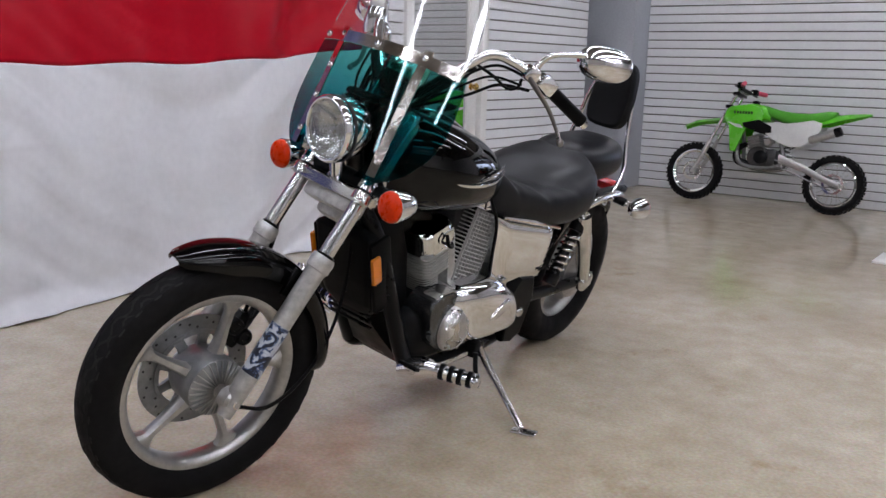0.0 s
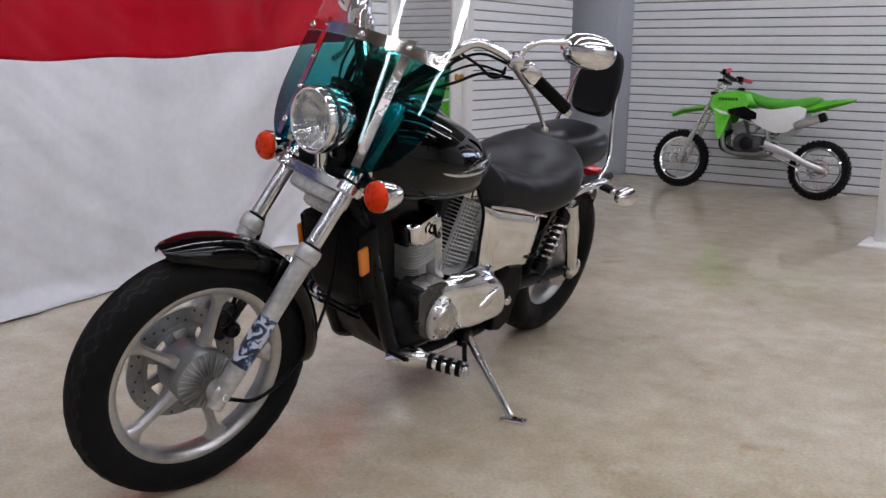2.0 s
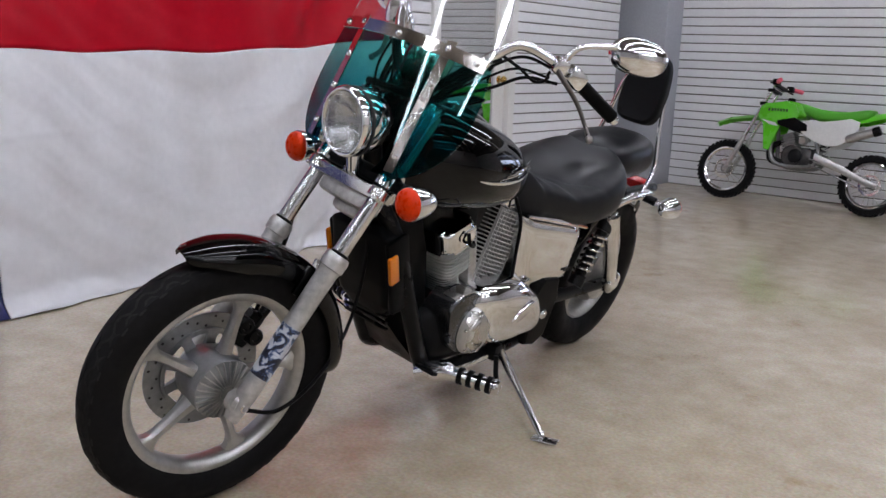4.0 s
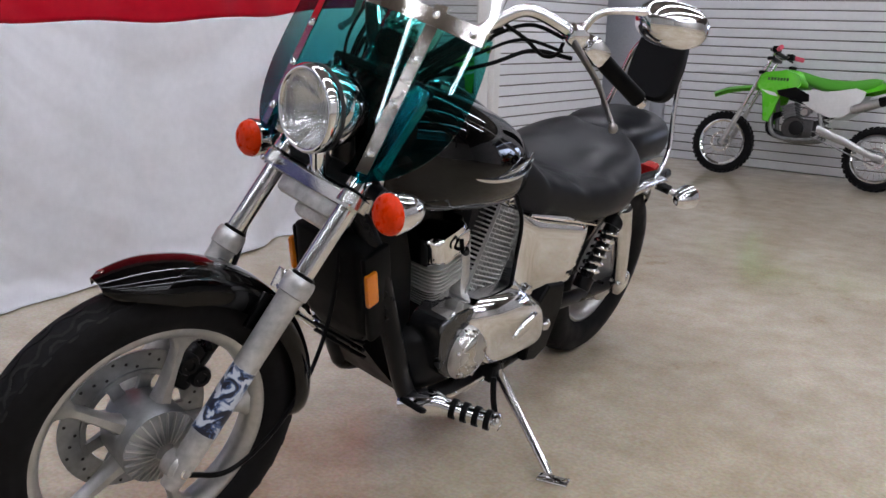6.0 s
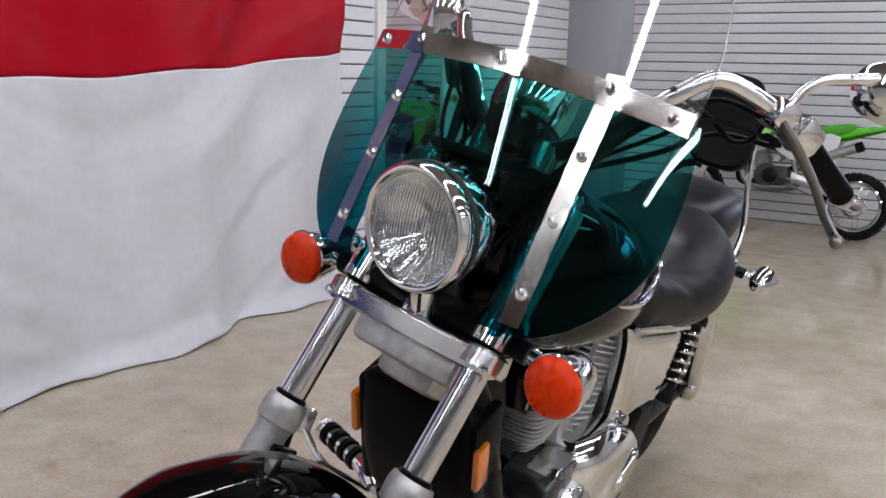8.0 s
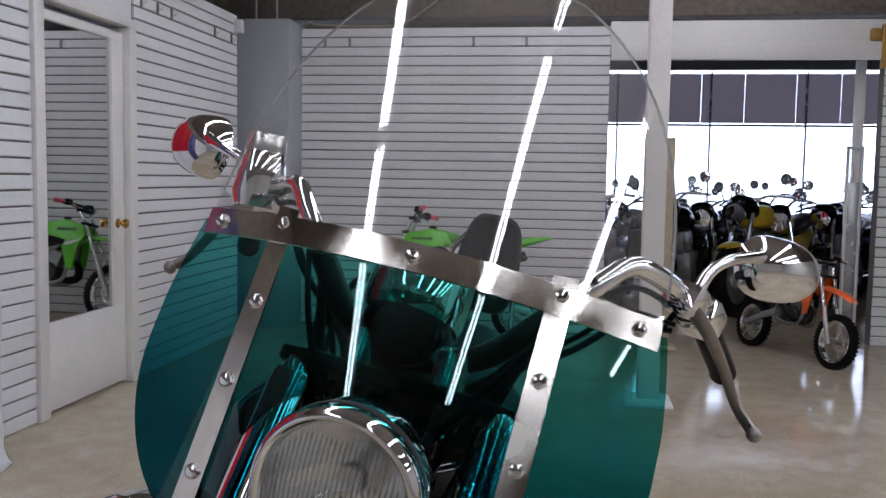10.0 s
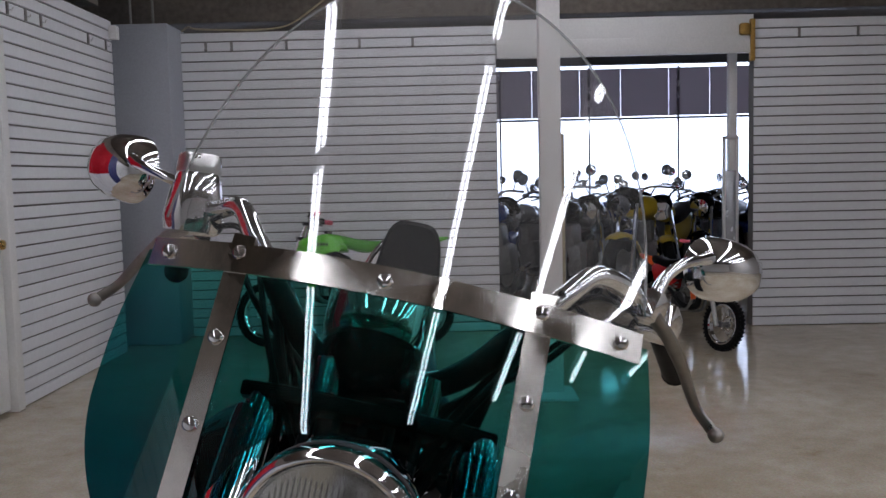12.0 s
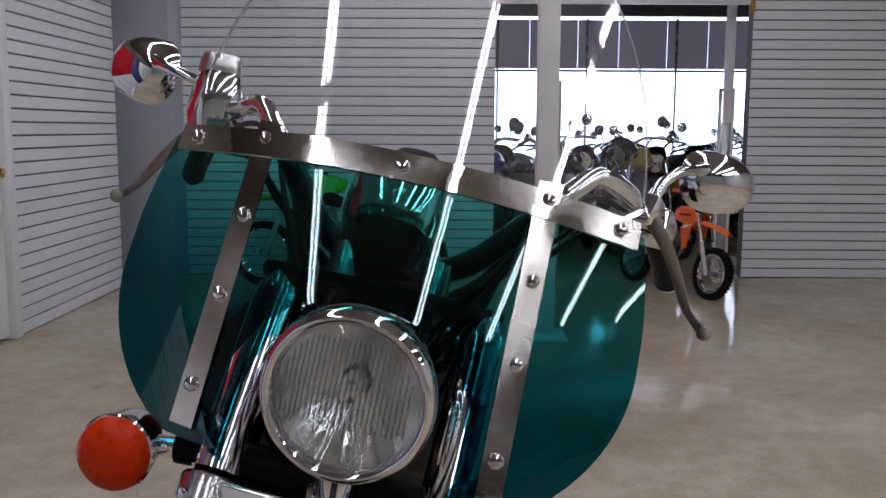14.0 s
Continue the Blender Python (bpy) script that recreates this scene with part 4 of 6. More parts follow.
def band_u(l):
    return 0.889 - 0.33 * (l * 0.262) ** 2
screen = sheet((low_edge, lambda l: band_u(l), low_width), M_TINT, "windscreen", "teal tinted plastic windscreen with stainless straps")
sheet((lambda l: band_u(l) - 0.004, lambda l: 1.234, panel_width), M_CLEAR, "clear_panel", "clear upper plastic panel", screen)
bm = B()
rim = [(panel_width(u), u) for u in np.linspace(0.905, 1.225, 22)] + [(panel_width(u), u) for u in (1.230, 1.233)]
tube(bm, [ws(-l, u) for l, u in rim] + [ws(0.0, 1.234)] + [ws(l, u) for l, u in reversed(rim)], 0.0016, 6, 2)
fp("panel_edge", bm, M_EDGE, "pale polished edge of the clear panel", screen)


def strap(pts, width, parent, name, across, thick=0.003):
    """A bent flat strip along pts, laid on the outside of the sheet."""
    bm = B()
    rings = []
    for (l, u) in pts:
        dl, du = across
        a = [(l - dl * width / 2, u - du * width / 2), (l + dl * width / 2, u + du * width / 2)]
        rings.append([ws(*a[0], 0.0035), ws(*a[1], 0.0035), ws(*a[1], 0.0035 + thick), ws(*a[0], 0.0035 + thick)])
    loft(bm, rings)
    return fp(name, bm, M_SATIN, "brushed stainless strap", parent)
for s in (1, -1):
    st = strap([(s * 0.164, u) for u in np.linspace(0.585, 0.905, 14)], 0.027, screen, "strap", (1, 0), 0.0035)
    for u in (0.886, 0.800, 0.716, 0.624):
        fp("screw", bolt(ws(s * 0.164, u, 0.007), (0.93, 0, 0.36), 0.0085, 0.006), M_CHROME, "", screen)
    bm = B()
    tube(bm, [ws(s * 0.16, 0.60, -0.01), (-0.34, s * 0.150, 0.565), (-0.355, s * 0.135, 0.545)], (0.014, 0.016, 0.018), 10)
    fp("screen_mount", bm, M_CHROME, "", screen)
strap([(l, band_u(l / 0.262)) for l in np.linspace(-0.274, 0.274, 25)], 0.0295, screen, "band", (0, 1), 0.006)
for l in (0.0, 0.250, -0.250):
    fp("screw", bolt(ws(l, band_u(l / 0.262), 0.0105), (0.93, 0, 0.36), 0.0085, 0.006), M_CHROME, "", screen)

# -- handlebar, controls, mirrors --
bm = B()
half = [(-0.492, 0.050, 0.772), (-0.518, 0.098, 0.792), (-0.546, 0.148, 0.842), (-0.576, 0.196, 0.890), (-0.612, 0.232, 0.918), (-0.660, 0.280, 0.903), (-0.720, 0.330, 0.866), (-0.790, 0.366, 0.818), (-0.862, 0.402, 0.766)]
tube(bm, [(a, -b2, c) for a, b2, c in reversed(half)] + half, 0.0135, 14, 6)
bar = fp("handlebar", bm, M_CHROME, "wide swept-back chrome handlebar")
for s in (1, -1):
    def S(x, y, z):
        return Vector((x, s * y, z))
    bm = B()
    tube(bm, [S(-0.470, 0.055, 0.740), S(-0.488, 0.055, 0.776)], (0.020, 0.022), 14)
    fp("riser", bm, M_CHROME, "", bar)
    bm = B()
    tube(bm, [S(-0.745, 0.345, 0.850), S(-0.760, 0.352, 0.839), S(-0.838, 0.391, 0.784), S(-0.852, 0.397, 0.774)], (0.0165, 0.0185, 0.0185, 0.0195), 16, 4)
    fp("grip", bm, M_BLACKPLASTIC, "black rubber grip", bar)
    bm = B()
    lathe(bm, [(0.012, -0.002), (0.014, 0.004), (0.012, 0.012), (0.004, 0.015)], axis_to(S(-0.858, 0.400, 0.769), S(-0.07, 0.036, -0.052)), 14)
    fp("bar_end", bm, M_CHROME, "", bar)
    # switch housing and perch
    bm = B()
    box(bm, (0, 0, 0), (0.056, 0.048, 0.056), 0.012, axis_to(S(-0.728, 0.336, 0.862), S(-0.07, 0.036, -0.052)))
    sw = fp("switch_housing", bm, M_CHROME, "chrome switch housing", bar)
    bm = B()
    box(bm, (0, 0, 0), (0.054, 0.044, 0.040), 0.010, axis_to(S(-0.690, 0.308, 0.885), S(-0.07, 0.05, -0.045)))
    fp("lever_perch", bm, M_CHROME, "chrome lever perch", bar)
    bm = B()
    lx, ly = (0.0, 0.0) if s > 0 else (-0.020, 0.035)
    tube(bm, [S(-0.672, 0.318, 0.876), S(-0.682 + 0.3 * lx, 0.345 + 0.3 * ly, 0.850), S(-0.708 + 0.7 * lx, 0.378 + 0.7 * ly, 0.805), S(-0.722 + lx, 0.405 + ly, 0.760), S(-0.715 + lx, 0.430 + ly, 0.735)], (0.012, 0.0105, 0.0085, 0.0075, 0.0085), 10, 6, 0.6)
    lv = fp("lever", bm, M_LEVER, "dull aluminium hand lever", bar)
    bm = B()
    bmesh.ops.create_icosphere(bm, subdivisions=2, radius=0.011, matrix=Matrix.Translation(S(-0.712 + lx, 0.436 + ly, 0.730)))
    fp("lever_ball", bm, M_LEVER, "", bar)
    # mirror
    bm = B()
    mx, my, mz = (0.0, 0.0, 0.0) if s > 0 else (0.076, 0.038, -0.010)
    tube(bm, [S(-0.690, 0.318, 0.895), S(-0.705 + 0.2 * mx, 0.330 + 0.2 * my, 0.925), S(-0.722 + 0.5 * mx, 0.350 + 0.5 * my, 0.944 + mz), S(-0.765 + 0.9 * mx, 0.378 + 0.9 * my, 0.952 + mz), S(-0.800 + mx, 0.400 + my, 0.956 + mz)], (0.010, 0.008, 0.0075, 0.008, 0.012), 10, 5)
    ms = fp("mirror", bm, M_CHROME, "oval chrome rear-view mirror")
    out = S(-0.150, 0.135, -0.012).normalized()
    nrm = S(0.66, 0.74, 0.10)
    nrm = (nrm - out * nrm.dot(out)).normalized()
    mm = Matrix.Identity(4)
    for k, v in enumerate((nrm.cross(out), out, nrm)):
        mm[0][k], mm[1][k], mm[2][k] = v
    mm = Matrix.Translation(S(-0.852 + mx, 0.447 + my, 0.940 + mz) - out * (0.008 if s > 0 else 0.0)) @ mm @ Matrix.Scale(0.90 if s > 0 else 1.0, 4)
    rings = []
    for w, z in ((1.0, -0.030), (1.02, -0.024), (0.99, -0.008), (0.90, 0.010), (0.70, 0.026), (0.42, 0.036), (0.12, 0.040)):
        rings.append([mm @ Vector((x, y, z)) for x, y in oval(0.052 * w, 0.088 * w, 32, 2.3)])
    bm = B()
    loft(bm, rings)
    fp("mirror_shell", bm, M_CHROME, "", ms)
    bm = B()
    loft(bm, [[mm @ Vector((x, y, z)) for x, y in oval(0.0495, 0.0855, 32, 2.3)] for z in (-0.0302, -0.0325)])
    fp("mirror_glass", bm, M_MIRROR, "mirror glass", ms)
    # cables down to the head
    for k, (r, dx, dz) in enumerate(((0.0042, 0.0, 0.0), (0.0036, 0.02, -0.02), (0.0046, -0.02, -0.035))):
        bm = B()
        tube(bm, [S(-0.690 + dx, 0.300, 0.872 + dz), S(-0.630 + dx, 0.235, 0.890 + dz * 1.5), S(-0.570 + dx, 0.180, 0.850 + dz * 1.5), S(-0.500, 0.11 - 0.02 * k, 0.770 + dz), S(-0.455, 0.075, 0.70), S(-0.45, 0.05, 0.58)], r, 8, 8)
        fp("cable", bm, M_BLACKPLASTIC, "black control cable", bar)
# black wiring sleeves on the bar's inner bends
for s in (1, -1):
    bm = B()
    tube(bm, [(-0.478, 0.046 * s, 0.765), (-0.503, 0.096 * s, 0.789), (-0.532, 0.146 * s, 0.838), (-0.548, 0.168 * s, 0.861)], (0.0145, 0.0155, 0.0150, 0.013), 12, 6)
    fp("wiring_sleeve", bm, M_BLACKPLASTIC, "black wiring sleeve on the bar", bar)
# loop of clutch cable hanging under the left bar
bm = B()
tube(bm, [(-0.560, 0.190, 0.895), (-0.62, 0.235, 0.862), (-0.655, 0.262, 0.835), (-0.672, 0.285, 0.842), (-0.668, 0.298, 0.868)], 0.0042, 8, 8)
fp("cable_loop", bm, M_BLACKPLASTIC, "thin black cable loop", bar)
# brake reservoir on the right bar: a tapering chrome housing with a pale cap
bm = B()
rm2 = Matrix.Translation((-0.676, -0.318, 0.866)) @ pose(0, 0, 0, 0, -8, 30)
loft(bm, [[rm2 @ Vector((x + sx, y, z)) for x, y in oval(w, d, 24, 3.0)] for z, w, d, sx in ((0.0, 0.040, 0.036, -0.004), (0.02, 0.043, 0.040, -0.003), (0.05, 0.038, 0.036, 0.0), (0.075, 0.033, 0.031, 0.002), (0.082, 0.030, 0.028, 0.002))])
res = fp("brake_reservoir", bm, M_CHROME, "chrome brake fluid reservoir")
bm = B()
loft(bm, [[rm2 @ Vector((x + 0.002, y, z)) for x, y in oval(w, w, 24, 2.6)] for z, w in ((0.080, 0.030), (0.084, 0.031), (0.104, 0.029), (0.108, 0.026))])
fp("lid", bm, M_SATINALLOY, "pale reservoir cap", res)
# speedometer in its chrome cup
sm = axis_to((-0.540, -0.016, 0.822), (0.38, 0, -0.62))
bm = B()
lathe(bm, [(0.060, -0.042), (0.066, -0.038), (0.067, -0.010), (0.066, 0.022), (0.062, 0.034), (0.052, 0.040)], sm, 40)
sp = fp("speedometer", bm, M_CHROME, "round speedometer in a chrome cup")
bm = B()
lathe(bm, [(0.056, -0.041), (0.056, -0.0425), (0.010, -0.0428)], sm, 32)
fp("dial", bm, M_BLACKPLASTIC, "black dial", sp)
bm = B()
lathe(bm, [(0.056, 0.034), (0.061, 0.042), (0.059, 0.062), (0.046, 0.088), (0.022, 0.102), (0.004, 0.104)], sm, 32)
fp("speedometer_base", bm, M_BLACKPAINT, "gloss black speedometer base", sp)
bm = B()
box(bm, (0, 0, 0), (0.05, 0.12, 0.10), 0.014, pose(-0.47, 0, 0.70, 0, -25, 0))
fp("wiring_box", bm, M_BLACKPLASTIC, "black wiring cover behind the headlamp")
# hoses and cables fanning out between the bar and the steering head
for y0, z0, y1, z1, r in ((-0.165, 0.845, -0.03, 0.62, 0.0060), (-0.150, 0.815, -0.07, 0.60, 0.0045), (-0.120, 0.785, -0.09, 0.58, 0.0050), (-0.190, 0.870, -0.05, 0.66, 0.0040),
                          (0.175, 0.850, 0.05, 0.63, 0.0060), (0.150, 0.830, 0.08, 0.60, 0.0045), (0.200, 0.875, 0.03, 0.65, 0.0050)):
    bm = B()
    tube(bm, [(-0.585, y0, z0), (-0.520, 0.80 * y0 + 0.2 * y1, z0 - 0.035), (-0.440, 0.45 * y0 + 0.55 * y1, 0.5 * z0 + 0.5 * z1), (-0.405, y1, z1)], r, 8, 6)
    fp("hose", bm, M_BLACKPLASTIC, "black control hose", bar)
for k in range(5):
    y = -0.05 + 0.025 * k
    bm = B()
    tube(bm, [(-0.46, y, 0.745), (-0.42, y * 1.2, 0.72), (-0.38, y * 1.1, 0.68), (-0.375, y * 0.6, 0.66)], 0.006, 8, 5)
    fp("wire", bm, M_BLACKPLASTIC)

# -- tank --
bm = body_loft(spline([(-0.405, 0.900, 0.020, 0.030, 0.030, 2.2), (-0.420, 0.900, 0.085, 0.095, 0.075, 2.3), (-0.470, 0.892, 0.155, 0.142, 0.107, 2.3), (-0.560, 0.880, 0.206, 0.170, 0.120, 2.3), (-0.660, 0.866, 0.220, 0.171, 0.118, 2.3),
                       (-0.760, 0.853, 0.213, 0.158, 0.112, 2.35), (-0.860, 0.841, 0.195, 0.138, 0.100, 2.4), (-0.940, 0.832, 0.160, 0.108, 0.088, 2.3), (-0.995, 0.826, 0.112, 0.080, 0.070, 2.2), (-1.024, 0.822, 0.056, 0.042, 0.040, 2.1), (-1.030, 0.821, 0.012, 0.010, 0.010, 2.0)], 5), 40)
tank = bp("fuel_tank", bm, M_BLACKPAINT, "gloss black teardrop fuel tank with chrome wing emblems")
bm = B()
lathe(bm, [(0.034, 0.0), (0.034, 0.012), (0.026, 0.019), (0.006, 0.021)], axis_to((-0.70, 0.0, 1.024), (-0.2, 0, 1)), 28)
bp("filler_cap", bm, M_CHROME, "chrome filler cap", tank)
bm = B()
tube(bm, [(-0.56, 0, 1.049), (-0.64, 0, 1.038), (-0.80, 0, 1.000), (-0.93, 0, 0.944)], 0.012, 8, 5, 2.2)
bp("tank_trim", bm, M_BLACKPAINT, "", tank)
for s in (1, -1):
    # wing emblem: a long blade with feathers over it
    def E(x, z, o):
        w = np.interp(-x, (0.5, 0.56, 0.66, 0.76, 0.86, 0.94), (0.165, 0.203, 0.219, 0.211, 0.194, 0.158))
        return Vector((x, s * (w + 0.003 + o), z))
    bm = B()
    tube(bm, [E(-0.590, 0.883, -0.001), E(-0.66, 0.872, 0.002), E(-0.75, 0.864, 0.003), E(-0.84, 0.866, 0.003), E(-0.925, 0.880, 0.002)], (0.002, 0.008, 0.011, 0.009, 0.002), 10, 6, 0.45)
    em = bp("emblem", bm, M_CHROME, "chrome wing emblem", tank)
    for x0, x1, z0, z1 in ((-0.690, -0.922, 0.876, 0.890), (-0.730, -0.915, 0.883, 0.899), (-0.775, -0.900, 0.890, 0.908)):
        bm = B()
        tube(bm, [E(x0, z0, 0.001), E((x0 + x1) / 2, (z0 + z1) / 2 - 0.001, 0.003), E(x1, z1, 0.001)], (0.002, 0.006, 0.0015), 8, 5, 0.5)
        bp("feather", bm, M_CHROME, "", tank)

# -- frame --
for s in (1, -1):
    bm = B()
    tube(bm, [(-0.40, 0.035 * s, 0.80), (-0.455, 0.085 * s, 0.68), (-0.545, 0.112 * s, 0.46), (-0.635, 0.118 * s, 0.285), (-0.70, 0.120 * s, 0.225), (-0.90, 0.12 * s, 0.205), (-1.20, 0.12 * s, 0.215), (-1.33, 0.12 * s, 0.30)], 0.025, 12, 6)
    bp("frame_tube", bm, M_BLACKMETAL, "black frame down tube")
    bm = B()
    tube(bm, [(-1.33, 0.12 * s, 0.30), (-1.36, 0.115 * s, 0.48), (-1.42, 0.12 * s, 0.63), (-1.75, 0.13 * s, 0.70), (-2.00, 0.13 * s, 0.70)], 0.018, 10, 5)
    bp("frame_rail", bm, M_BLACKMETAL, "black rear frame rail")
    bm = B()
    tube(bm, [(-1.20, 0.115 * s, 0.36), (-1.45, 0.130 * s, 0.335), (-1.812, 0.135 * s, 0.322)], (0.030, 0.024, 0.022), 10, 4)
    bp("swingarm", bm, M_BLACKMETAL, "black swingarm")
bm = B()
tube(bm, [(-0.36, 0, 0.94), (-0.41, 0, 0.76)], 0.042, 16)
bp("steering_head", bm, M_BLACKMETAL)
bm = B()
tube(bm, [(-0.42, 0, 0.86), (-0.70, 0, 0.80), (-1.05, 0, 0.70), (-1.40, 0, 0.64)], 0.028, 10)
bp("backbone", bm, M_BLACKMETAL)

# -- radiator with its shroud --
bm = B()
rings = []
for u, x0, x1, w in ((0.725, -0.400, -0.44, 0.085), (0.70, -0.385, -0.47, 0.122), (0.55, -0.430, -0.535, 0.124), (0.475, -0.460, -0.57, 0.114), (0.425, -0.488, -0.60, 0.072)):
    rings.append([Vector((x, y, u)) for x, y in ((x0, 0.020 - w), (x0 + 0.006, 0.040 - w), (x0 + 0.006, w - 0.034), (x0, w - 0.014), (x1, w - 0.014), (x1, 0.020 - w))])
loft(bm, rings)
bmesh.ops.bevel(bm, geom=list(bm.edges), offset=0.006, segments=2, affect="EDGES", profile=0.5)
rad = bp("radiator", bm, M_BLACKPLASTIC, "black radiator shroud with side reflectors")
for k in range(15):
    u = 0.40 + 0.021 * k
    x = -0.369 - 0.335 * (0.735 - u)
    bm = B()
    box(bm, (0, 0, 0), (0.010, 0.168, 0.0045), 0.0, pose(x - 0.010, 0.004, u, 0, 18, 0))
    bp("radiator_fin", bm, M_BLACKMETAL, "", rad, False)
for s in (1, -1):
    bm = B()
    box(bm, (0, 0, 0), (0.036, 0.014, 0.088), 0.006, pose(-0.424, 0.001 + 0.1195 * s, 0.612, 0, 18, 0))
    bp("side_reflector", bm, M_REFLECTOR, "orange side reflector", rad)
    bm = B()
    box(bm, (0, 0, 0), (0.085, 0.020, 0.24), 0.008, pose(-0.465, 0.003 + 0.1055 * s, 0.588, 0, 19, 0))
    bp("shroud_side", bm, M_BLACKPLASTIC, "", rad)
bm = B()
rings = [[Vector((x, y, u)) for y, u in ((-w, z0), (w, z0), (w * 0.8, z1), (-w * 0.8, z1))] for x, w, z0, z1 in ((-0.52, 0.045, 0.41, 0.47), (-0.58, 0.070, 0.335, 0.42), (-0.65, 0.095, 0.255, 0.35), (-0.74, 0.115, 0.19, 0.30))]
loft(bm, rings)
bp("skid_cowl", bm, M_BLACKPLASTIC, "black lower cowl")

bm = B()
loft(bm, [[Vector((x, y, u)) for x, y in ((x0, -0.075), (x0, 0.050), (x1, 0.050), (x1, -0.075))] for u, x0, x1 in ((0.735, -0.47, -0.60), (0.60, -0.50, -0.665), (0.46, -0.56, -0.70), (0.33, -0.62, -0.74))])
bmesh.ops.bevel(bm, geom=list(bm.edges), offset=0.012, segments=2, affect="EDGES", profile=0.5)
bp("coolant_tank", bm, M_BLACKPLASTIC, "black coolant tank behind the radiator")

# -- engine --
bm = body_loft(spline([(-0.655, 0.33, 0.075, 0.06, 0.08, 3.0), (-0.72, 0.34, 0.125, 0.10, 0.125, 3.2), (-0.88, 0.355, 0.135, 0.13, 0.15, 3.5), (-1.08, 0.36, 0.135, 0.13, 0.155, 3.5), (-1.22, 0.36, 0.12, 0.10, 0.13, 3.2), (-1.27, 0.36, 0.07, 0.06, 0.09, 3.0)], 3))
eng = bp("engine", bm, M_BLACKMETAL, "V-twin engine with finned cylinders and chrome covers")
XZ = Matrix(((1, 0, 0, 0), (0, 0, 1, 0), (0, 1, 0, 0), (0, 0, 0, 1)))   # outline in x, z drawn out along y


def rounded(points, n=4):
    p = smooth_path([Vector((x, z, 0)) for x, z in points + points[:1]], n)[:-1]
    return [(q.x, q.y) for q in p]


bm = B()
prism(bm, rounded([(-0.705, 0.36), (-0.690, 0.43), (-0.705, 0.468), (-0.77, 0.478), (-0.845, 0.470), (-0.90, 0.40), (-0.87, 0.295), (-0.81, 0.280), (-0.735, 0.305)]), 0.105, XZ @ Matrix.Translation((0, 0, 0.055)), 0.012, 3)
case = bp("front_case", bm, M_CASE, "dark polished front engine case", eng)
for x, z in ((-0.716, 0.440), (-0.712, 0.365), (-0.765, 0.312), (-0.770, 0.462)):
    bp("case_bolt", bolt((x, 0.106, z), (0, 1, 0), 0.007, 0.007), M_CHROME, "", case)
bm = B()
prism(bm, rounded([(-0.712, 0.470), (-0.75, 0.484), (-0.84, 0.478), (-0.885, 0.43), (-0.86, 0.425), (-0.80, 0.455), (-0.73, 0.455)]), 0.060, XZ @ Matrix.Translation((0, 0, 0.095)), 0.005, 2)
bp("case_rib", bm, M_POLISH, "polished rib along the black case", case)
# the long chrome side cover, a swollen shape that narrows to the rear
ol = [Vector((x, z, 0)) for x, z in rounded([(-0.825, 0.345), (-0.805, 0.410), (-0.815, 0.470), (-0.855, 0.497), (-0.94, 0.500), (-1.03, 0.488), (-1.12, 0.455), (-1.195, 0.400), (-1.235, 0.335), (-1.240, 0.285), (-1.195, 0.262), (-1.08, 0.262), (-0.97, 0.268), (-0.88, 0.285)], 3)]
mid = sum(ol, Vector()) / len(ol)
bm = B()
rings = []
for y, g in ((0.070, 1.0), (0.125, 1.0), (0.148, 0.985), (0.166, 0.945), (0.181, 0.88), (0.193, 0.79), (0.202, 0.66), (0.208, 0.48), (0.211, 0.28), (0.212, 0.06)):
    rings.append([Vector((mid.x + (p.x - mid.x) * g, y, mid.y + (p.y - mid.y) * g)) for p in ol])
loft(bm, rings)
cov = bp("side_case_cover", bm, M_CHROME, "polished chrome clutch cover")
bm = B()
rings = [[Vector((-1.035 + x * g * 0.98 - 0.15 * z * g, y, 0.388 + z * g - 0.35 * x * g)) for x, z in oval(0.062, 0.022, 24, 2.2)] for y, g in ((0.200, 1.0), (0.213, 0.96), (0.217, 0.82), (0.215, 0.55), (0.214, 0.1))]
loft(bm, rings)
bp("inspection_cap", bm, M_CHROME, "oval chrome inspection cap", cov)
for p in ((-0.90, 0.305), (-1.00, 0.288), (-1.12, 0.285), (-1.195, 0.305), (-1.155, 0.395), (-1.04, 0.462), (-0.90, 0.475)):
    bp("cover_bolt", bolt((p[0], 0.166, p[1]), (0, 1, 0), 0.007, 0.008), M_CHROME, "", cov)
bm = B()
lathe(bm, [(0.083, -0.03), (0.082, 0.018), (0.074, 0.030), (0.066, 0.036), (0.062, 0.034), (0.060, 0.038), (0.045, 0.046), (0.020, 0.050), (0.004, 0.0505)], at_y(-0.832, 0.150, 0.352), 44)
alt = bp("alternator_cover", bm, M_SATINALLOY, "round polished alternator cover")
for k in range(6):
    a = radians(60 * k + 15)
    bp("cover_bolt", bolt((-0.832 + 0.072 * math.cos(a), 0.180, 0.352 + 0.072 * math.sin(a)), (0, 1, 0), 0.006, 0.006), M_CHROME, "", alt)


def cylinder_frame(base, axis):
    a = Vector(axis).normalized()
    m = Matrix.Identity(4)
    for k, v in enumerate((Vector((a.z, 0, -a.x)), Vector((0, 1, 0)), a)):
        m[0][k], m[1][k], m[2][k] = v
    return Matrix.Translation(base) @ m


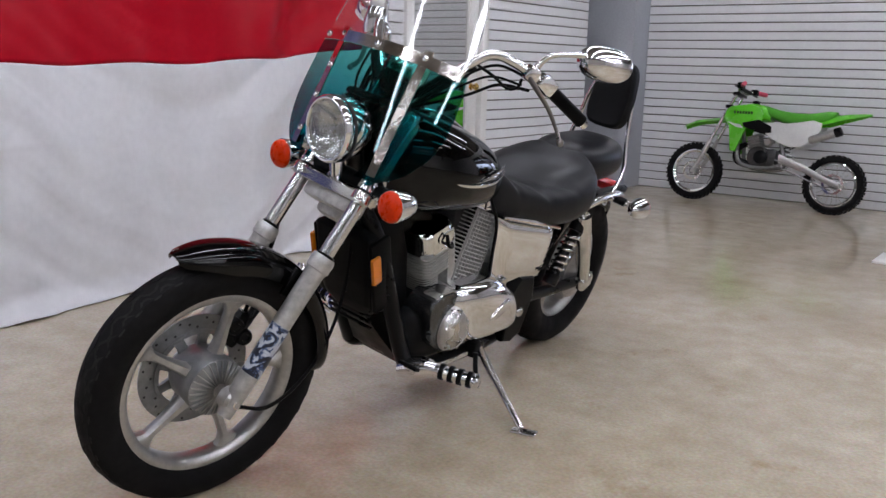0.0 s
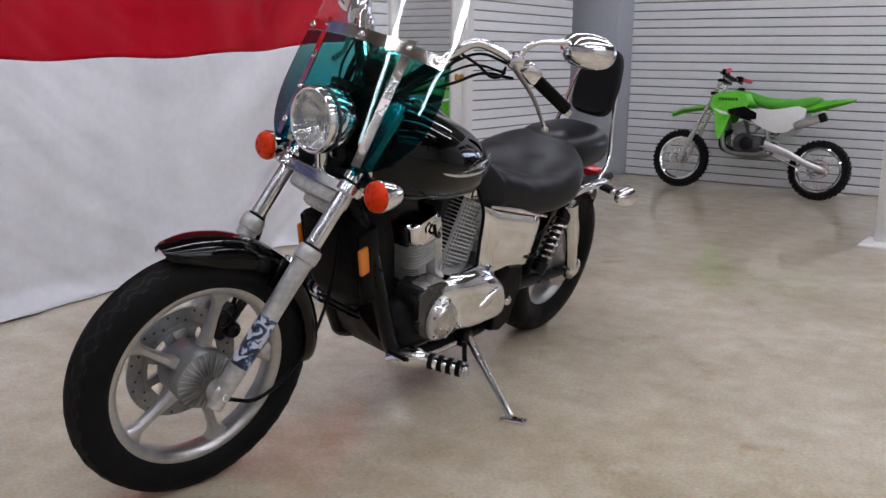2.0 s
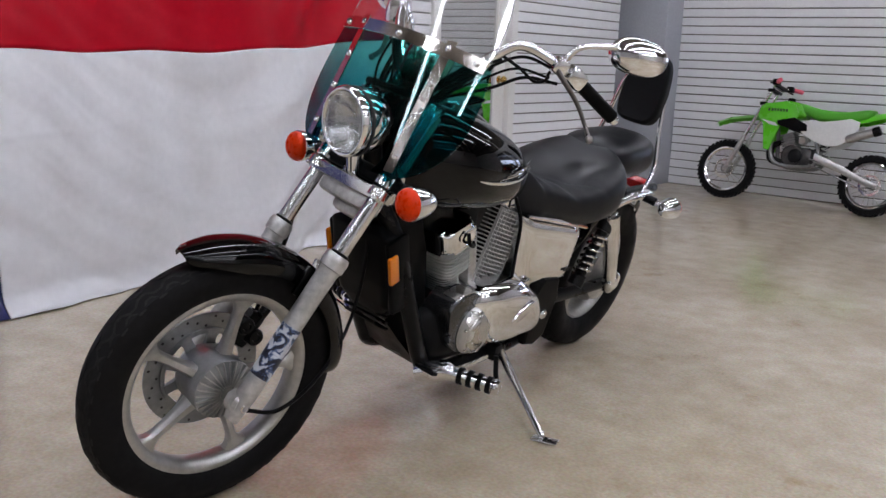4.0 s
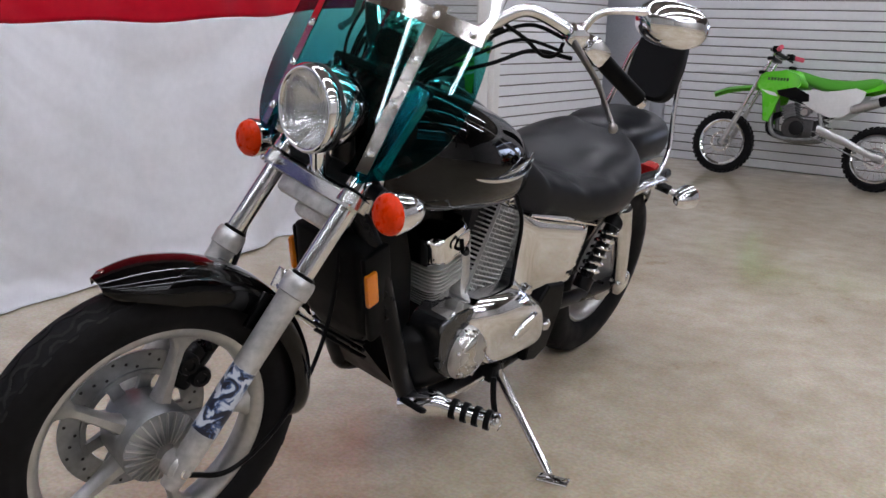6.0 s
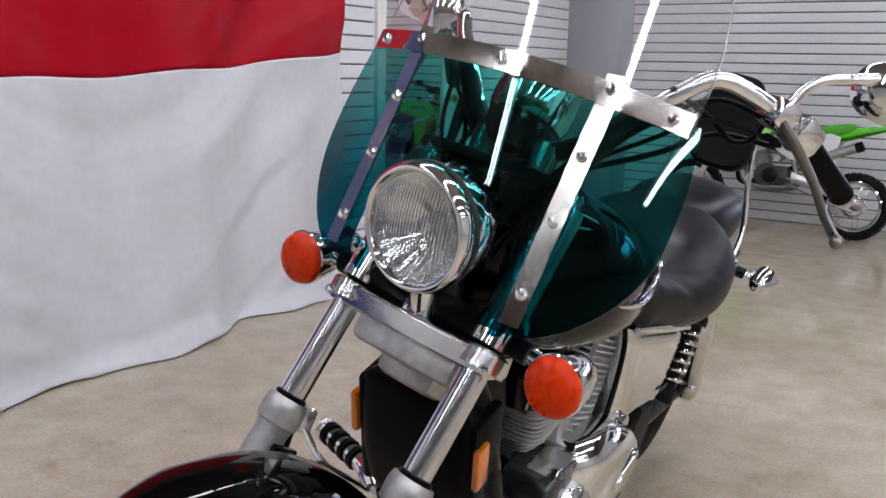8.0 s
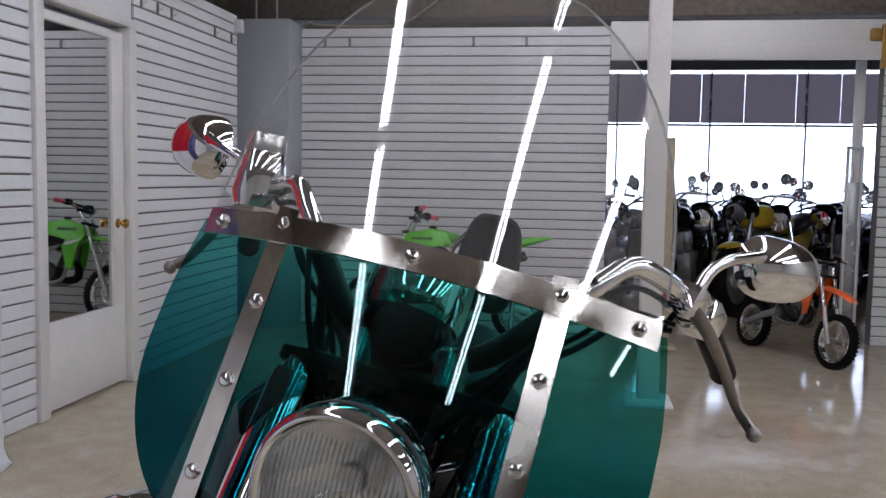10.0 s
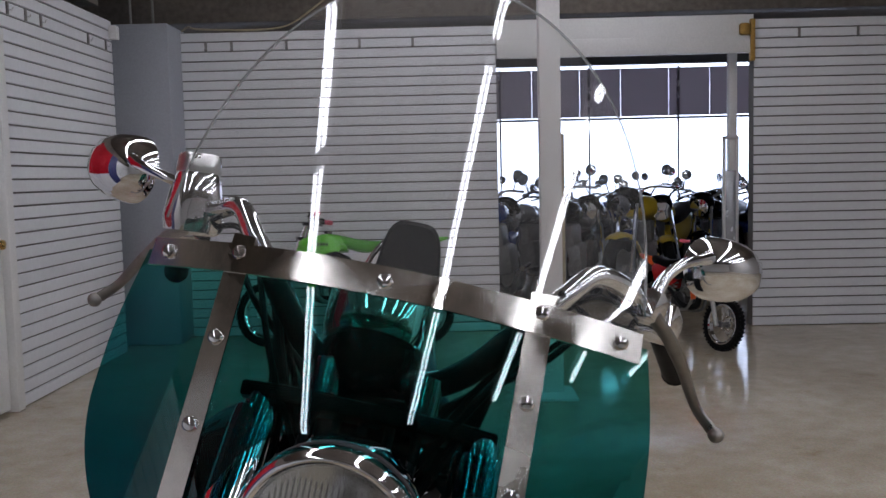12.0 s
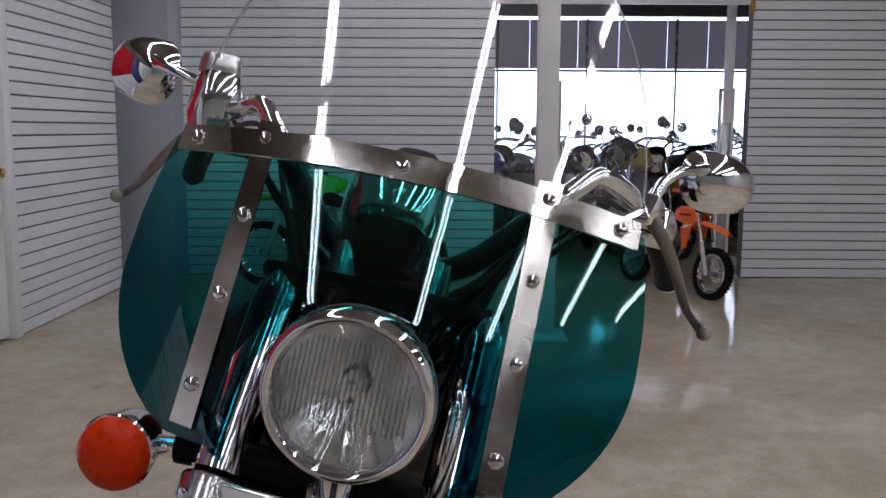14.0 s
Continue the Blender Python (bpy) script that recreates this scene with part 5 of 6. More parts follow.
# front cylinder: ribbed barrel, deep fins, chrome head box
fm = cylinder_frame((-0.822, 0.018, 0.388), (0.30, 0, 0.95))
bm = B()
prism(bm, oval(0.044, 0.058, 28, 3.2), 0.20, fm @ Matrix.Translation((0, 0, 0.02)))
cy = bp("cylinder", bm, M_BLACKMETAL, "front finned cylinder", smooth=False)
for k in range(11):
    bm = B()
    prism(bm, oval(0.047, 0.061, 26, 3.2), 0.0035, fm @ Matrix.Translation((0, 0, 0.062 + 0.0085 * k)))
    bp("fin", bm, M_FIN, "", cy, False)
for k in range(7):
    bm = B()
    prism(bm, oval(0.066, 0.092, 30, 4.5), 0.0036, fm @ Matrix.Translation((0.002, 0, 0.156 + 0.0112 * k)))
    bp("fin", bm, M_FIN, "", cy, False)
bm = B()
box(bm, (-0.062, 0.060, 0.150), (0.046, 0.058, 0.250), 0.014, fm)
bp("chain_tunnel", bm, M_ALLOYDULL, "smooth cast cam chain tunnel", cy)
bm = B()
box(bm, (-0.010, 0.0, 0.020), (0.10, 0.15, 0.07), 0.014, fm)
bp("cylinder_base", bm, M_ALLOYDULL, "", cy)
bm = B()
prism(bm, oval(0.074, 0.092, 32, 5.0), 0.078, fm @ Matrix.Translation((-0.004, 0, 0.236)), 0.018, 4)
bp("rocker_cover", bm, M_CHROME, "chrome rocker cover", cy)
bm = B()
box(bm, (-0.030, 0.080, 0.270), (0.085, 0.030, 0.060), 0.012, fm)
bp("head_side_cover", bm, M_CHROME, "chrome cylinder head side cover", cy)
bp("cover_bolt", bolt(fm @ Vector((0.045, 0.050, 0.302)), (0.3, 0.3, 1), 0.009, 0.008), M_CHROME, "", cy)
# rear cylinder: tall stack of fins tied by upright bridges
rm = cylinder_frame((-0.900, 0.006, 0.420), (-0.32, 0, 0.945))
bm = B()
prism(bm, oval(0.060, 0.074, 28, 3.0), 0.29, rm @ Matrix.Translation((0, 0, 0.02)))
rc = bp("cylinder", bm, M_BLACKMETAL, "rear finned cylinder", smooth=False)
for k in range(19):
    bm = B()
    prism(bm, oval(0.092, 0.112, 30, 4.5), 0.0028, rm @ Matrix.Translation((0, 0, 0.055 + 0.0132 * k)))
    bp("fin", bm, M_FIN, "", rc, False)
for k in range(8):
    bm = B()
    box(bm, (-0.076 + 0.0217 * k, 0.100, 0.055 + 0.0132 * 9.5), (0.0028, 0.010, 0.0132 * 19), 0.0, rm)
    bp("fin_bridge", bm, M_FIN, "", rc, False)
bm = B()
prism(bm, oval(0.078, 0.095, 30, 4.0), 0.055, rm @ Matrix.Translation((0, 0, 0.308)), 0.012, 3)
bp("rocker_cover", bm, M_CHROME, "chrome rocker cover", rc)
bm = B()
tube(bm, [fm @ Vector((-0.020, 0.100, 0.292)), fm @ Vector((-0.012, 0.112, 0.262)), fm @ Vector((-0.05, 0.098, 0.235)), fm @ Vector((-0.085, 0.05, 0.25))], 0.006, 8, 6)
bp("spark_lead", bm, M_BLACKPLASTIC, "black spark plug lead", eng)
bm = B()
tube(bm, [(-0.985, 0.11, 0.76), (-1.010, 0.135, 0.68), (-1.018, 0.140, 0.57), (-1.050, 0.13, 0.46)], 0.006, 8, 6)
bp("breather_hose", bm, M_BLACKPLASTIC, "black breather hose", eng)
bm = B()
box(bm, (-0.905, 0, 0.68), (0.08, 0.13, 0.12), 0.02)
bp("intake", bm, M_DARK, "dark intake between the cylinders", eng)

# chrome side cover over the battery box
def side_cover(s):
    corner = [(-1.018, 0.700, 0.152), (-1.385, 0.628, 0.184), (-1.372, 0.428, 0.172), (-1.066, 0.420, 0.152)]
    n = 12
    out = []
    for i in range(n + 1):
        row = []
        for j in range(n + 1):
            a, b2 = i / n, j / n
            p = [(1 - a) * (1 - b2) * corner[0][k] + a * (1 - b2) * corner[1][k] + a * b2 * corner[2][k] + (1 - a) * b2 * corner[3][k] for k in range(3)]
            ea, eb = min(a, 1 - a), min(b2, 1 - b2)
            bulge = 0.022 * (min(1, ea / 0.10) ** 0.5) * (min(1, eb / 0.12) ** 0.5)
            row.append(Vector((p[0], s * (p[2] - 0.022 + bulge), p[1])))
        out.append(row)
    bm = B()
    va = [[bm.verts.new(p) for p in r] for r in out]
    vb = [[bm.verts.new(Vector((p.x, s * (abs(p.y) - 0.02 if 0 < i < n and 0 < j < n else abs(p.y) - 0.045), p.z))) for j, p in enumerate(r)] for i, r in enumerate(out)]
    for v in (va, vb):
        for i in range(n):
            for j in range(n):
                bm.faces.new((v[i][j], v[i + 1][j], v[i + 1][j + 1], v[i][j + 1]))
    e = [(i, 0) for i in range(n + 1)] + [(n, j) for j in range(1, n + 1)] + [(i, n) for i in range(n - 1, -1, -1)] + [(0, j) for j in range(n - 1, 0, -1)]
    for (a, b2), (c, d) in zip(e, e[1:] + e[:1]):
        bm.faces.new((va[a][b2], va[c][d], vb[c][d], vb[a][b2]))
    ob = bp("side_cover", bm, M_CHROME, "polished chrome side cover")
    bm = B()
    tube(bm, [(-1.024, s * 0.150, 0.704), (-1.20, s * 0.170, 0.672), (-1.386, s * 0.182, 0.628)], (0.006, 0.011, 0.006), 8, 6)
    bp("cover_lip", bm, M_CHROME, "", ob)
    for k, (x, w) in enumerate(((-1.315, 0.006), (-1.326, 0.005), (-1.338, 0.007), (-1.349, 0.005), (-1.361, 0.006))):
        bm = B()
        box(bm, (x, s * 0.1752, 0.474), (0.008, 0.002, 0.011))
        bp("badge_bar", bm, M_BLACKMETAL, "", ob, False)
    bm = B()
    lathe(bm, [(0.020, -0.02), (0.020, 0.008), (0.014, 0.012), (0.006, 0.012)], at_y(-1.092, s * 0.158, 0.462) @ (Matrix() if s > 0 else pose(0, 0, 0, 180, 0, 0)), 20)
    bp("cover_lock", bm, M_CHROME, "", ob)
    return ob
side_cover(1)
side_cover(-1)
bm = B()
box(bm, (-1.23, 0, 0.56), (0.32, 0.25, 0.22), 0.02)
bp("battery_box", bm, M_BLACKPLASTIC)

# -- seat --
bm = body_loft(spline([(-0.985, 0.785, 0.050, 0.060, 0.050, 2.3), (-1.005, 0.782, 0.105, 0.090, 0.075, 2.5), (-1.06, 0.765, 0.148, 0.086, 0.090, 2.7), (-1.15, 0.738, 0.176, 0.078, 0.092, 2.8), (-1.30, 0.720, 0.215, 0.082, 0.100, 2.8), (-1.42, 0.726, 0.232, 0.098, 0.105, 2.8),
                       (-1.52, 0.742, 0.226, 0.112, 0.108, 2.7), (-1.585, 0.758, 0.192, 0.118, 0.095, 2.6), (-1.625, 0.770, 0.130, 0.100, 0.075, 2.4), (-1.640, 0.775, 0.050, 0.06, 0.05, 2.2)], 9), 64)
for v in bm.verts:
    x, y, z = v.co
    if z > 0.74:
        dish = math.exp(-((x + 1.30) / 0.16) ** 2) * math.exp(-(y / 0.13) ** 2)
        v.co.z -= 0.030 * dish - 0.006 * math.sin(30 * x) * math.exp(-((abs(y) - 0.10) / 0.05) ** 2)
for v in bm.verts:
    x, y, z = v.co
    if z > 0.70 and y > 0.02:
        for cx, k, wd, dp in ((-1.10, 0.55, 0.016, 0.010), (-1.23, 0.75, 0.020, 0.012), (-1.36, 0.85, 0.016, 0.008)):
            q = (x - cx - k * (0.17 - y)) / wd
            v.co.z -= dp * math.exp(-q * q) * math.exp(-((y - 0.15) / 0.075) ** 2)
seat = bp("rider_seat", bm, M_VINYL, "wide dished black vinyl saddle")
bm = body_loft(spline([(-1.560, 0.800, 0.060, 0.05, 0.04, 2.3), (-1.585, 0.806, 0.112, 0.074, 0.06, 2.5), (-1.66, 0.812, 0.142, 0.086, 0.075, 2.7), (-1.78, 0.818, 0.148, 0.088, 0.080, 2.7), (-1.90, 0.824, 0.135, 0.084, 0.076, 2.6), (-1.965, 0.826, 0.098, 0.066, 0.06, 2.4), (-1.985, 0.826, 0.04, 0.03, 0.03, 2.2)], 5), 40)
bp("pillion_seat", bm, M_VINYL, "black vinyl pillion pad")
# backrest pad on a chrome bar
pad_m = Matrix.Translation((-1.915, 0.020, 1.078)) @ pose(0, 0, 0, 0, -10, 0)
rings = []
for x, g in ((0.030, 0.72), (0.034, 0.90), (0.024, 0.985), (0.0, 1.0), (-0.024, 0.985), (-0.030, 0.90)):
    rings.append([pad_m @ Vector((x, a * g * (1 - 0.14 * max(0, b2 / 0.11)), b2 * g)) for a, b2 in oval(0.090, 0.138, 36, 4.0)])
bm = B()
loft(bm, rings)
pad = bp("backrest", bm, M_VINYLDARK, "black vinyl passenger backrest on a chrome bar")
bm = B()
tube(bm, [(-1.80, 0.150, 0.66), (-1.90, 0.150, 0.78), (-1.925, 0.118, 0.93), (-1.940, 0.085, 1.10), (-1.950, 0.0, 1.18), (-1.940, -0.085, 1.10), (-1.925, -0.118, 0.93), (-1.90, -0.150, 0.78), (-1.80, -0.150, 0.66)], 0.0085, 10, 6)
bp("backrest_bar", bm, M_CHROME, "chrome sissy bar", pad)

# -- rear end --
rear_wheel = []
def radd(name, bm, material, label="", parent=None):
    ob = bp(name, bm, material, label, rear_wheel[0] if rear_wheel else None)
    if not rear_wheel:
        rear_wheel.append(ob)
    return ob
RX = -1.812
wheel(radd, 0.338, 0.086, 0.208, (RX, 0, 0.338), "wide black rear tyre", "rear_wheel")
for k in range(5):
    a = radians(90 + 72 * k)
    bm = B()
    rings = []
    for r, hw, hdd in ((0.07, 0.034, 0.04), (0.12, 0.024, 0.03), (0.165, 0.024, 0.03), (0.185, 0.04, 0.034)):
        o = Vector((RX + r * math.cos(a), 0, 0.338 + r * math.sin(a)))
        tang = Vector((-math.sin(a), 0, math.cos(a)))
        rings.append([o + tang * (hw * cx) + Vector((0, hdd * cy, 0)) for cx, cy in ((-1, -0.6), (-0.6, -1), (0.6, -1), (1, -0.6), (1, 0.6), (0.6, 1), (-0.6, 1), (-1, 0.6))])
    loft(bm, rings)
    radd("spoke", bm, M_ALLOY)
bm = B()
lathe(bm, [(0.03, -0.10), (0.085, -0.095), (0.09, -0.04), (0.09, 0.07), (0.11, 0.085), (0.11, 0.10), (0.06, 0.125), (0.02, 0.13)], at_y(RX, 0, 0.338), 36)
radd("hub", bm, M_ALLOYDULL, "shaft drive hub casting")
fender(bp, "rear_fender", (RX, 0, 0.338), 0.378, 0.102, 18, 132, 0.075, M_BLACKPAINT, "gloss black rear fender", 44, 0.9)
for s in (1, -1):
    bm = B()
    tube(bm, [(-1.56, 0.152 * s, 0.655), (-1.70, 0.158 * s, 0.690), (-1.90, 0.150 * s, 0.690), (-2.00, 0.135 * s, 0.665)], (0.014, 0.019, 0.019, 0.012), 10, 5)
    bp("fender_strut", bm, M_CHROME, "chrome rear fender strut")
    # shock absorber: cover, spring, eyes
    top, bot = Vector((-1.600, 0.160 * s, 0.630)), Vector((-1.478, 0.150 * s, 0.375))
    dv = bot - top
    bm = B()
    tube(bm, [top, top + dv * 0.98], 0.022, 14)
    sh = bp("shock_absorber", bm, M_BLACKMETAL, "chrome and black rear shock absorber")
    bm = B()
    turns, n = 6, 100
    tube(bm, [top + dv * (0.26 + 0.56 * i / n) + Vector((dv.z, 0, -dv.x)).normalized() * 0.026 * math.cos(2 * math.pi * turns * i / n) + Vector((0, 1, 0)) * 0.026 * math.sin(2 * math.pi * turns * i / n) for i in range(n + 1)], 0.0072, 8, 1)
    bp("spring", bm, M_CHROME, "chrome coil spring", sh)
    for q0, q1, r in ((0.0, 0.20, 0.031), (0.84, 1.0, 0.030)):
        bm = B()
        tube(bm, [top + dv * q0, top + dv * q1], r, 16)
        bp("shock_cap", bm, M_BLACKMETAL, "", sh)
    # chrome strut cover behind the shock
    bm = B()
    tube(bm, [(-1.590, 0.172 * s, 0.645), (-1.630, 0.174 * s, 0.55), (-1.705, 0.168 * s, 0.42), (-1.750, 0.165 * s, 0.345)], (0.030, 0.033, 0.029, 0.024), 14, 5)
    strut = bp("strut_cover", bm, M_POLISH, "bright metal strut cover")
    bm = B()
    box(bm, (0, 0, 0), (0.075, 0.05, 0.055), 0.014, pose(-1.755, 0.165 * s, 0.335, 0, 20, 0))
    bp("strut_foot", bm, M_POLISH, "", strut)
    bm = B()
    lathe(bm, [(0.019, 0), (0.019, 0.018), (0.014, 0.024), (0.004, 0.025)], at_y(-1.245, 0.158 * s, 0.318) @ (Matrix() if s > 0 else pose(0, 0, 0, 180, 0, 0)), 20)
    bp("pivot_cap", bm, M_CHROME, "chrome swingarm pivot cap")
    bm = B()
    prism(bm, [(-1.175, 0.21), (-1.165, 0.40), (-1.215, 0.455), (-1.315, 0.44), (-1.335, 0.36), (-1.30, 0.22), (-1.24, 0.195)], 0.065, XZ @ Matrix.Translation((0, 0, 0.105 if s > 0 else -0.170)), 0.008)
    bp("pivot_plate", bm, M_BLACKPLASTIC, "black swingarm pivot plate", None, False)
    bm = B()
    lathe(bm, [(0.030, 0), (0.030, 0.03), (0.022, 0.04), (0.008, 0.042)], at_y(RX, 0.13 * s, 0.338) @ (Matrix() if s > 0 else pose(0, 0, 0, 180, 0, 0)), 18)
    bp("rear_axle_nut", bm, M_CHROME, "chrome rear axle nut")
    signal(bp, (-1.965, 0.240 * s, 0.652), (-1, 0, 0), (-1.915, 0.14 * s, 0.672), M_AMBER, M_BLACKMETAL)
bm = B()
box(bm, (0, 0, 0), (0.05, 0.10, 0.06), 0.016, pose(-2.13, 0, 0.66, 0, 20, 0))
bp("tail_lamp", bm, M_REDPAINT, "red tail lamp")
bm = B()
tube(bm, [(-1.10, -0.17, 0.25), (-1.40, -0.20, 0.24), (-1.75, -0.21, 0.27), (-2.18, -0.21, 0.33)], (0.022, 0.030, 0.042, 0.044), 16, 6)
bp("muffler", bm, M_CHROME, "chrome exhaust muffler")

# -- forward foot controls and stand --
for s, up in ((1, -0.028), (-1, 0.035)):
    bm = B()
    tube(bm, [(-0.640, 0.120 * s, 0.262 + up), (-0.650, 0.165 * s, 0.285 + up), (-0.660, 0.200 * s, 0.300 + up), (-0.668, 0.232 * s, 0.302 + up)], (0.026, 0.037, 0.033, 0.022), 14, 4)
    pg = bp("foot_peg", bm, M_CHROME, "chrome foot peg with black rubber rings")
    p0, p1 = Vector((-0.664, 0.215 * s, 0.302 + up)), Vector((-0.704, 0.362 * s, 0.312 + up))
    bm = B()
    tube(bm, [p0, p1], (0.021, 0.0215), 14)
    bp("peg_core", bm, M_CHROME, "", pg)
    for k in range(4):
        q = p0.lerp(p1, 0.26 + 0.20 * k)
        bm = B()
        lathe(bm, [(0.019, -0.0085), (0.0262, -0.0070), (0.0262, 0.0070), (0.019, 0.0085)], axis_to(q, p1 - p0), 16)
        bp("rubber_ring", bm, M_BLACKPLASTIC, "", pg)
    bm = B()
    tube(bm, [(-0.640, 0.165 * s, 0.265 + up), (-0.595, 0.195 * s, 0.305 + up), (-0.540, 0.205 * s, 0.345 + up)], (0.008, 0.007, 0.008), 8, 4)
    bp("pedal_arm", bm, M_CHROME, "", pg)
    bm = B()
    box(bm, (0, 0, 0), (0.026, 0.070, 0.012), 0.004, pose(-0.535, 0.220 * s, 0.350 + up, 0, -20, 0))
    bp("pedal_pad", bm, M_BLACKPLASTIC, "", pg)
    bm = B()
    lathe(bm, [(0.0225, -0.010), (0.0255, -0.006), (0.0255, 0.003), (0.020, 0.009), (0.006, 0.011)], axis_to(p1, p1 - p0), 18)
    bp("peg_cap", bm, M_CHROME, "chrome end cap", pg)
    if s < 0:
        bm = B()
        box(bm, (0, 0, 0), (0.008, 0.036, 0.060), 0.003, pose(-0.662, -0.385, 0.372, 0, -25, 0))
        bp("brake_pedal", bm, M_SATIN, "chrome brake pedal plate", pg)
        bm = B()
        tube(bm, [(-0.64, -0.20, 0.30), (-0.625, -0.30, 0.325), (-0.655, -0.38, 0.355)], 0.007, 8, 4)
        bp("brake_arm", bm, M_CHROME, "", pg)
bm = B()
tube(bm, [(-0.68, 0.17, 0.245), (-0.80, 0.175, 0.235), (-0.95, 0.165, 0.225)], 0.007, 8, 4)
bp("shift_rod", bm, M_CHROME, "chrome shift rod")
foot = Vector(BODY.inverted() @ Vector((-0.605, 2.630, 0.012)))
top = Vector((-1.025, 0.170, 0.222))
bm = B()
tube(bm, [top, top.lerp(foot, 0.5), top.lerp(foot, 0.92), foot], (0.016, 0.0125, 0.012, 0.011), 12, 4)
stand = bp("side_stand", bm, M_POLISH, "chrome side stand, folded out")
bm = B()
box(bm, (0, 0, 0), (0.085, 0.042, 0.010), 0.004, BODY.inverted() @ Matrix.Translation((-0.588, 2.622, 0.006)) @ pose(0, 0, 0, 0, 0, 13))
bp("stand_foot", bm, M_CHROME, "", stand)
bm = B()
box(bm, (0, 0, 0), (0.06, 0.05, 0.06), 0.012, pose(-1.015, 0.15, 0.225))
bp("stand_bracket", bm, M_BLACKMETAL, "", stand)
bm = B()
tube(bm, [(-0.985, 0.180, 0.225), (-0.975, 0.20, 0.17), (-0.97, 0.22, 0.13)], 0.009, 8, 4)
bp("stand_tang", bm, M_BLACKMETAL, "", stand)

# ---- small dirt bikes ----
def machine(front, rear, lean):
    """x ahead, y left, z up, from the two points where the wheels stand; leans to its left by lean degrees. The origin is midway."""
    f = (Vector(front) - Vector(rear)).normalized()
    left = Vector((0, 0, 1)).cross(f)
    a = radians(lean)
    l2 = left * math.cos(a) - Vector((0, 0, 1)) * math.sin(a)
    up = f.cross(l2)
    m = Matrix.Identity(4)
    for k, v in enumerate((f, l2, up)):
        m[0][k], m[1][k], m[2][k] = v
    return Matrix.Translation((Vector(front) + Vector(rear)) / 2) @ m


def spoked_wheel(ob, name, x, R, w, knobs):
    """A knobbly wheel: rim as the part, with tyre, knobs, spokes, hub and disc under it."""
    c = Matrix.Translation((x, 0, R))
    rim_r = R * 0.735
    bm = B()
    ring(bm, [(rim_r + 0.004, -0.4 * w), (rim_r - 0.010, -0.30 * w), (rim_r - 0.012, 0.30 * w), (rim_r + 0.004, 0.4 * w), (rim_r - 0.004, 0.42 * w), (rim_r - 0.018, 0.30 * w), (rim_r - 0.018, -0.30 * w), (rim_r - 0.004, -0.42 * w)], c @ AX_Y, 40)
    rim = part(name, bm, M_CHROME, ob, "spoked wheel with a knobbly tyre")
    bm = B()
    ring(bm, [(rim_r, -0.38 * w), (rim_r + 0.3 * (R - rim_r), -0.5 * w), (R - 0.012, -0.42 * w), (R - 0.007, 0), (R - 0.012, 0.42 * w), (rim_r + 0.3 * (R - rim_r), 0.5 * w), (rim_r, 0.38 * w)], c @ AX_Y, 40)
    part("tyre", bm, M_RUBBER, rim)
    bm = B()
    for k in range(knobs):
        a = 2 * math.pi * k / knobs
        for j, y in enumerate((-0.36, 0.0, 0.36)):
            box(bm, (R - 0.008 - 0.004 * abs(y) * 2, 0, y * w), (0.018, 0.016, 0.25 * w), 0.0, c @ AX_Y @ Matrix.Rotation(a + 0.5 * (j == 1) * 2 * math.pi / knobs, 4, "Z"))
    part("tread", bm, M_RUBBER, rim, "", False)
    bm = B()
    lathe(bm, [(0.014, -0.06), (0.030, -0.05), (0.022, -0.03), (0.022, 0.03), (0.030, 0.05), (0.014, 0.06)], c @ AX_Y, 16)
    part("hub", bm, M_GREYMETAL, rim)
    for k in range(24):
        a = 2 * math.pi * k / 24
        b2 = a + (0.35 if k % 2 else -0.35)
        s = 1 if k % 4 < 2 else -1
        bm = B()
        tube(bm, [c @ AX_Y @ Vector((0.026 * math.cos(b2), 0.026 * math.sin(b2), 0.042 * s)), c @ AX_Y @ Vector(((rim_r - 0.012) * math.cos(a), (rim_r - 0.012) * math.sin(a), 0.006 * s))], 0.0016, 4)
        part("spoke", bm, M_SATIN, rim)
    bm = B()
    ring(bm, [(0.062, 0.050), (0.082, 0.050), (0.082, 0.053), (0.062, 0.053)], c @ AX_Y, 28)
    part("brake_disc", bm, M_SATIN, rim)
    return rim


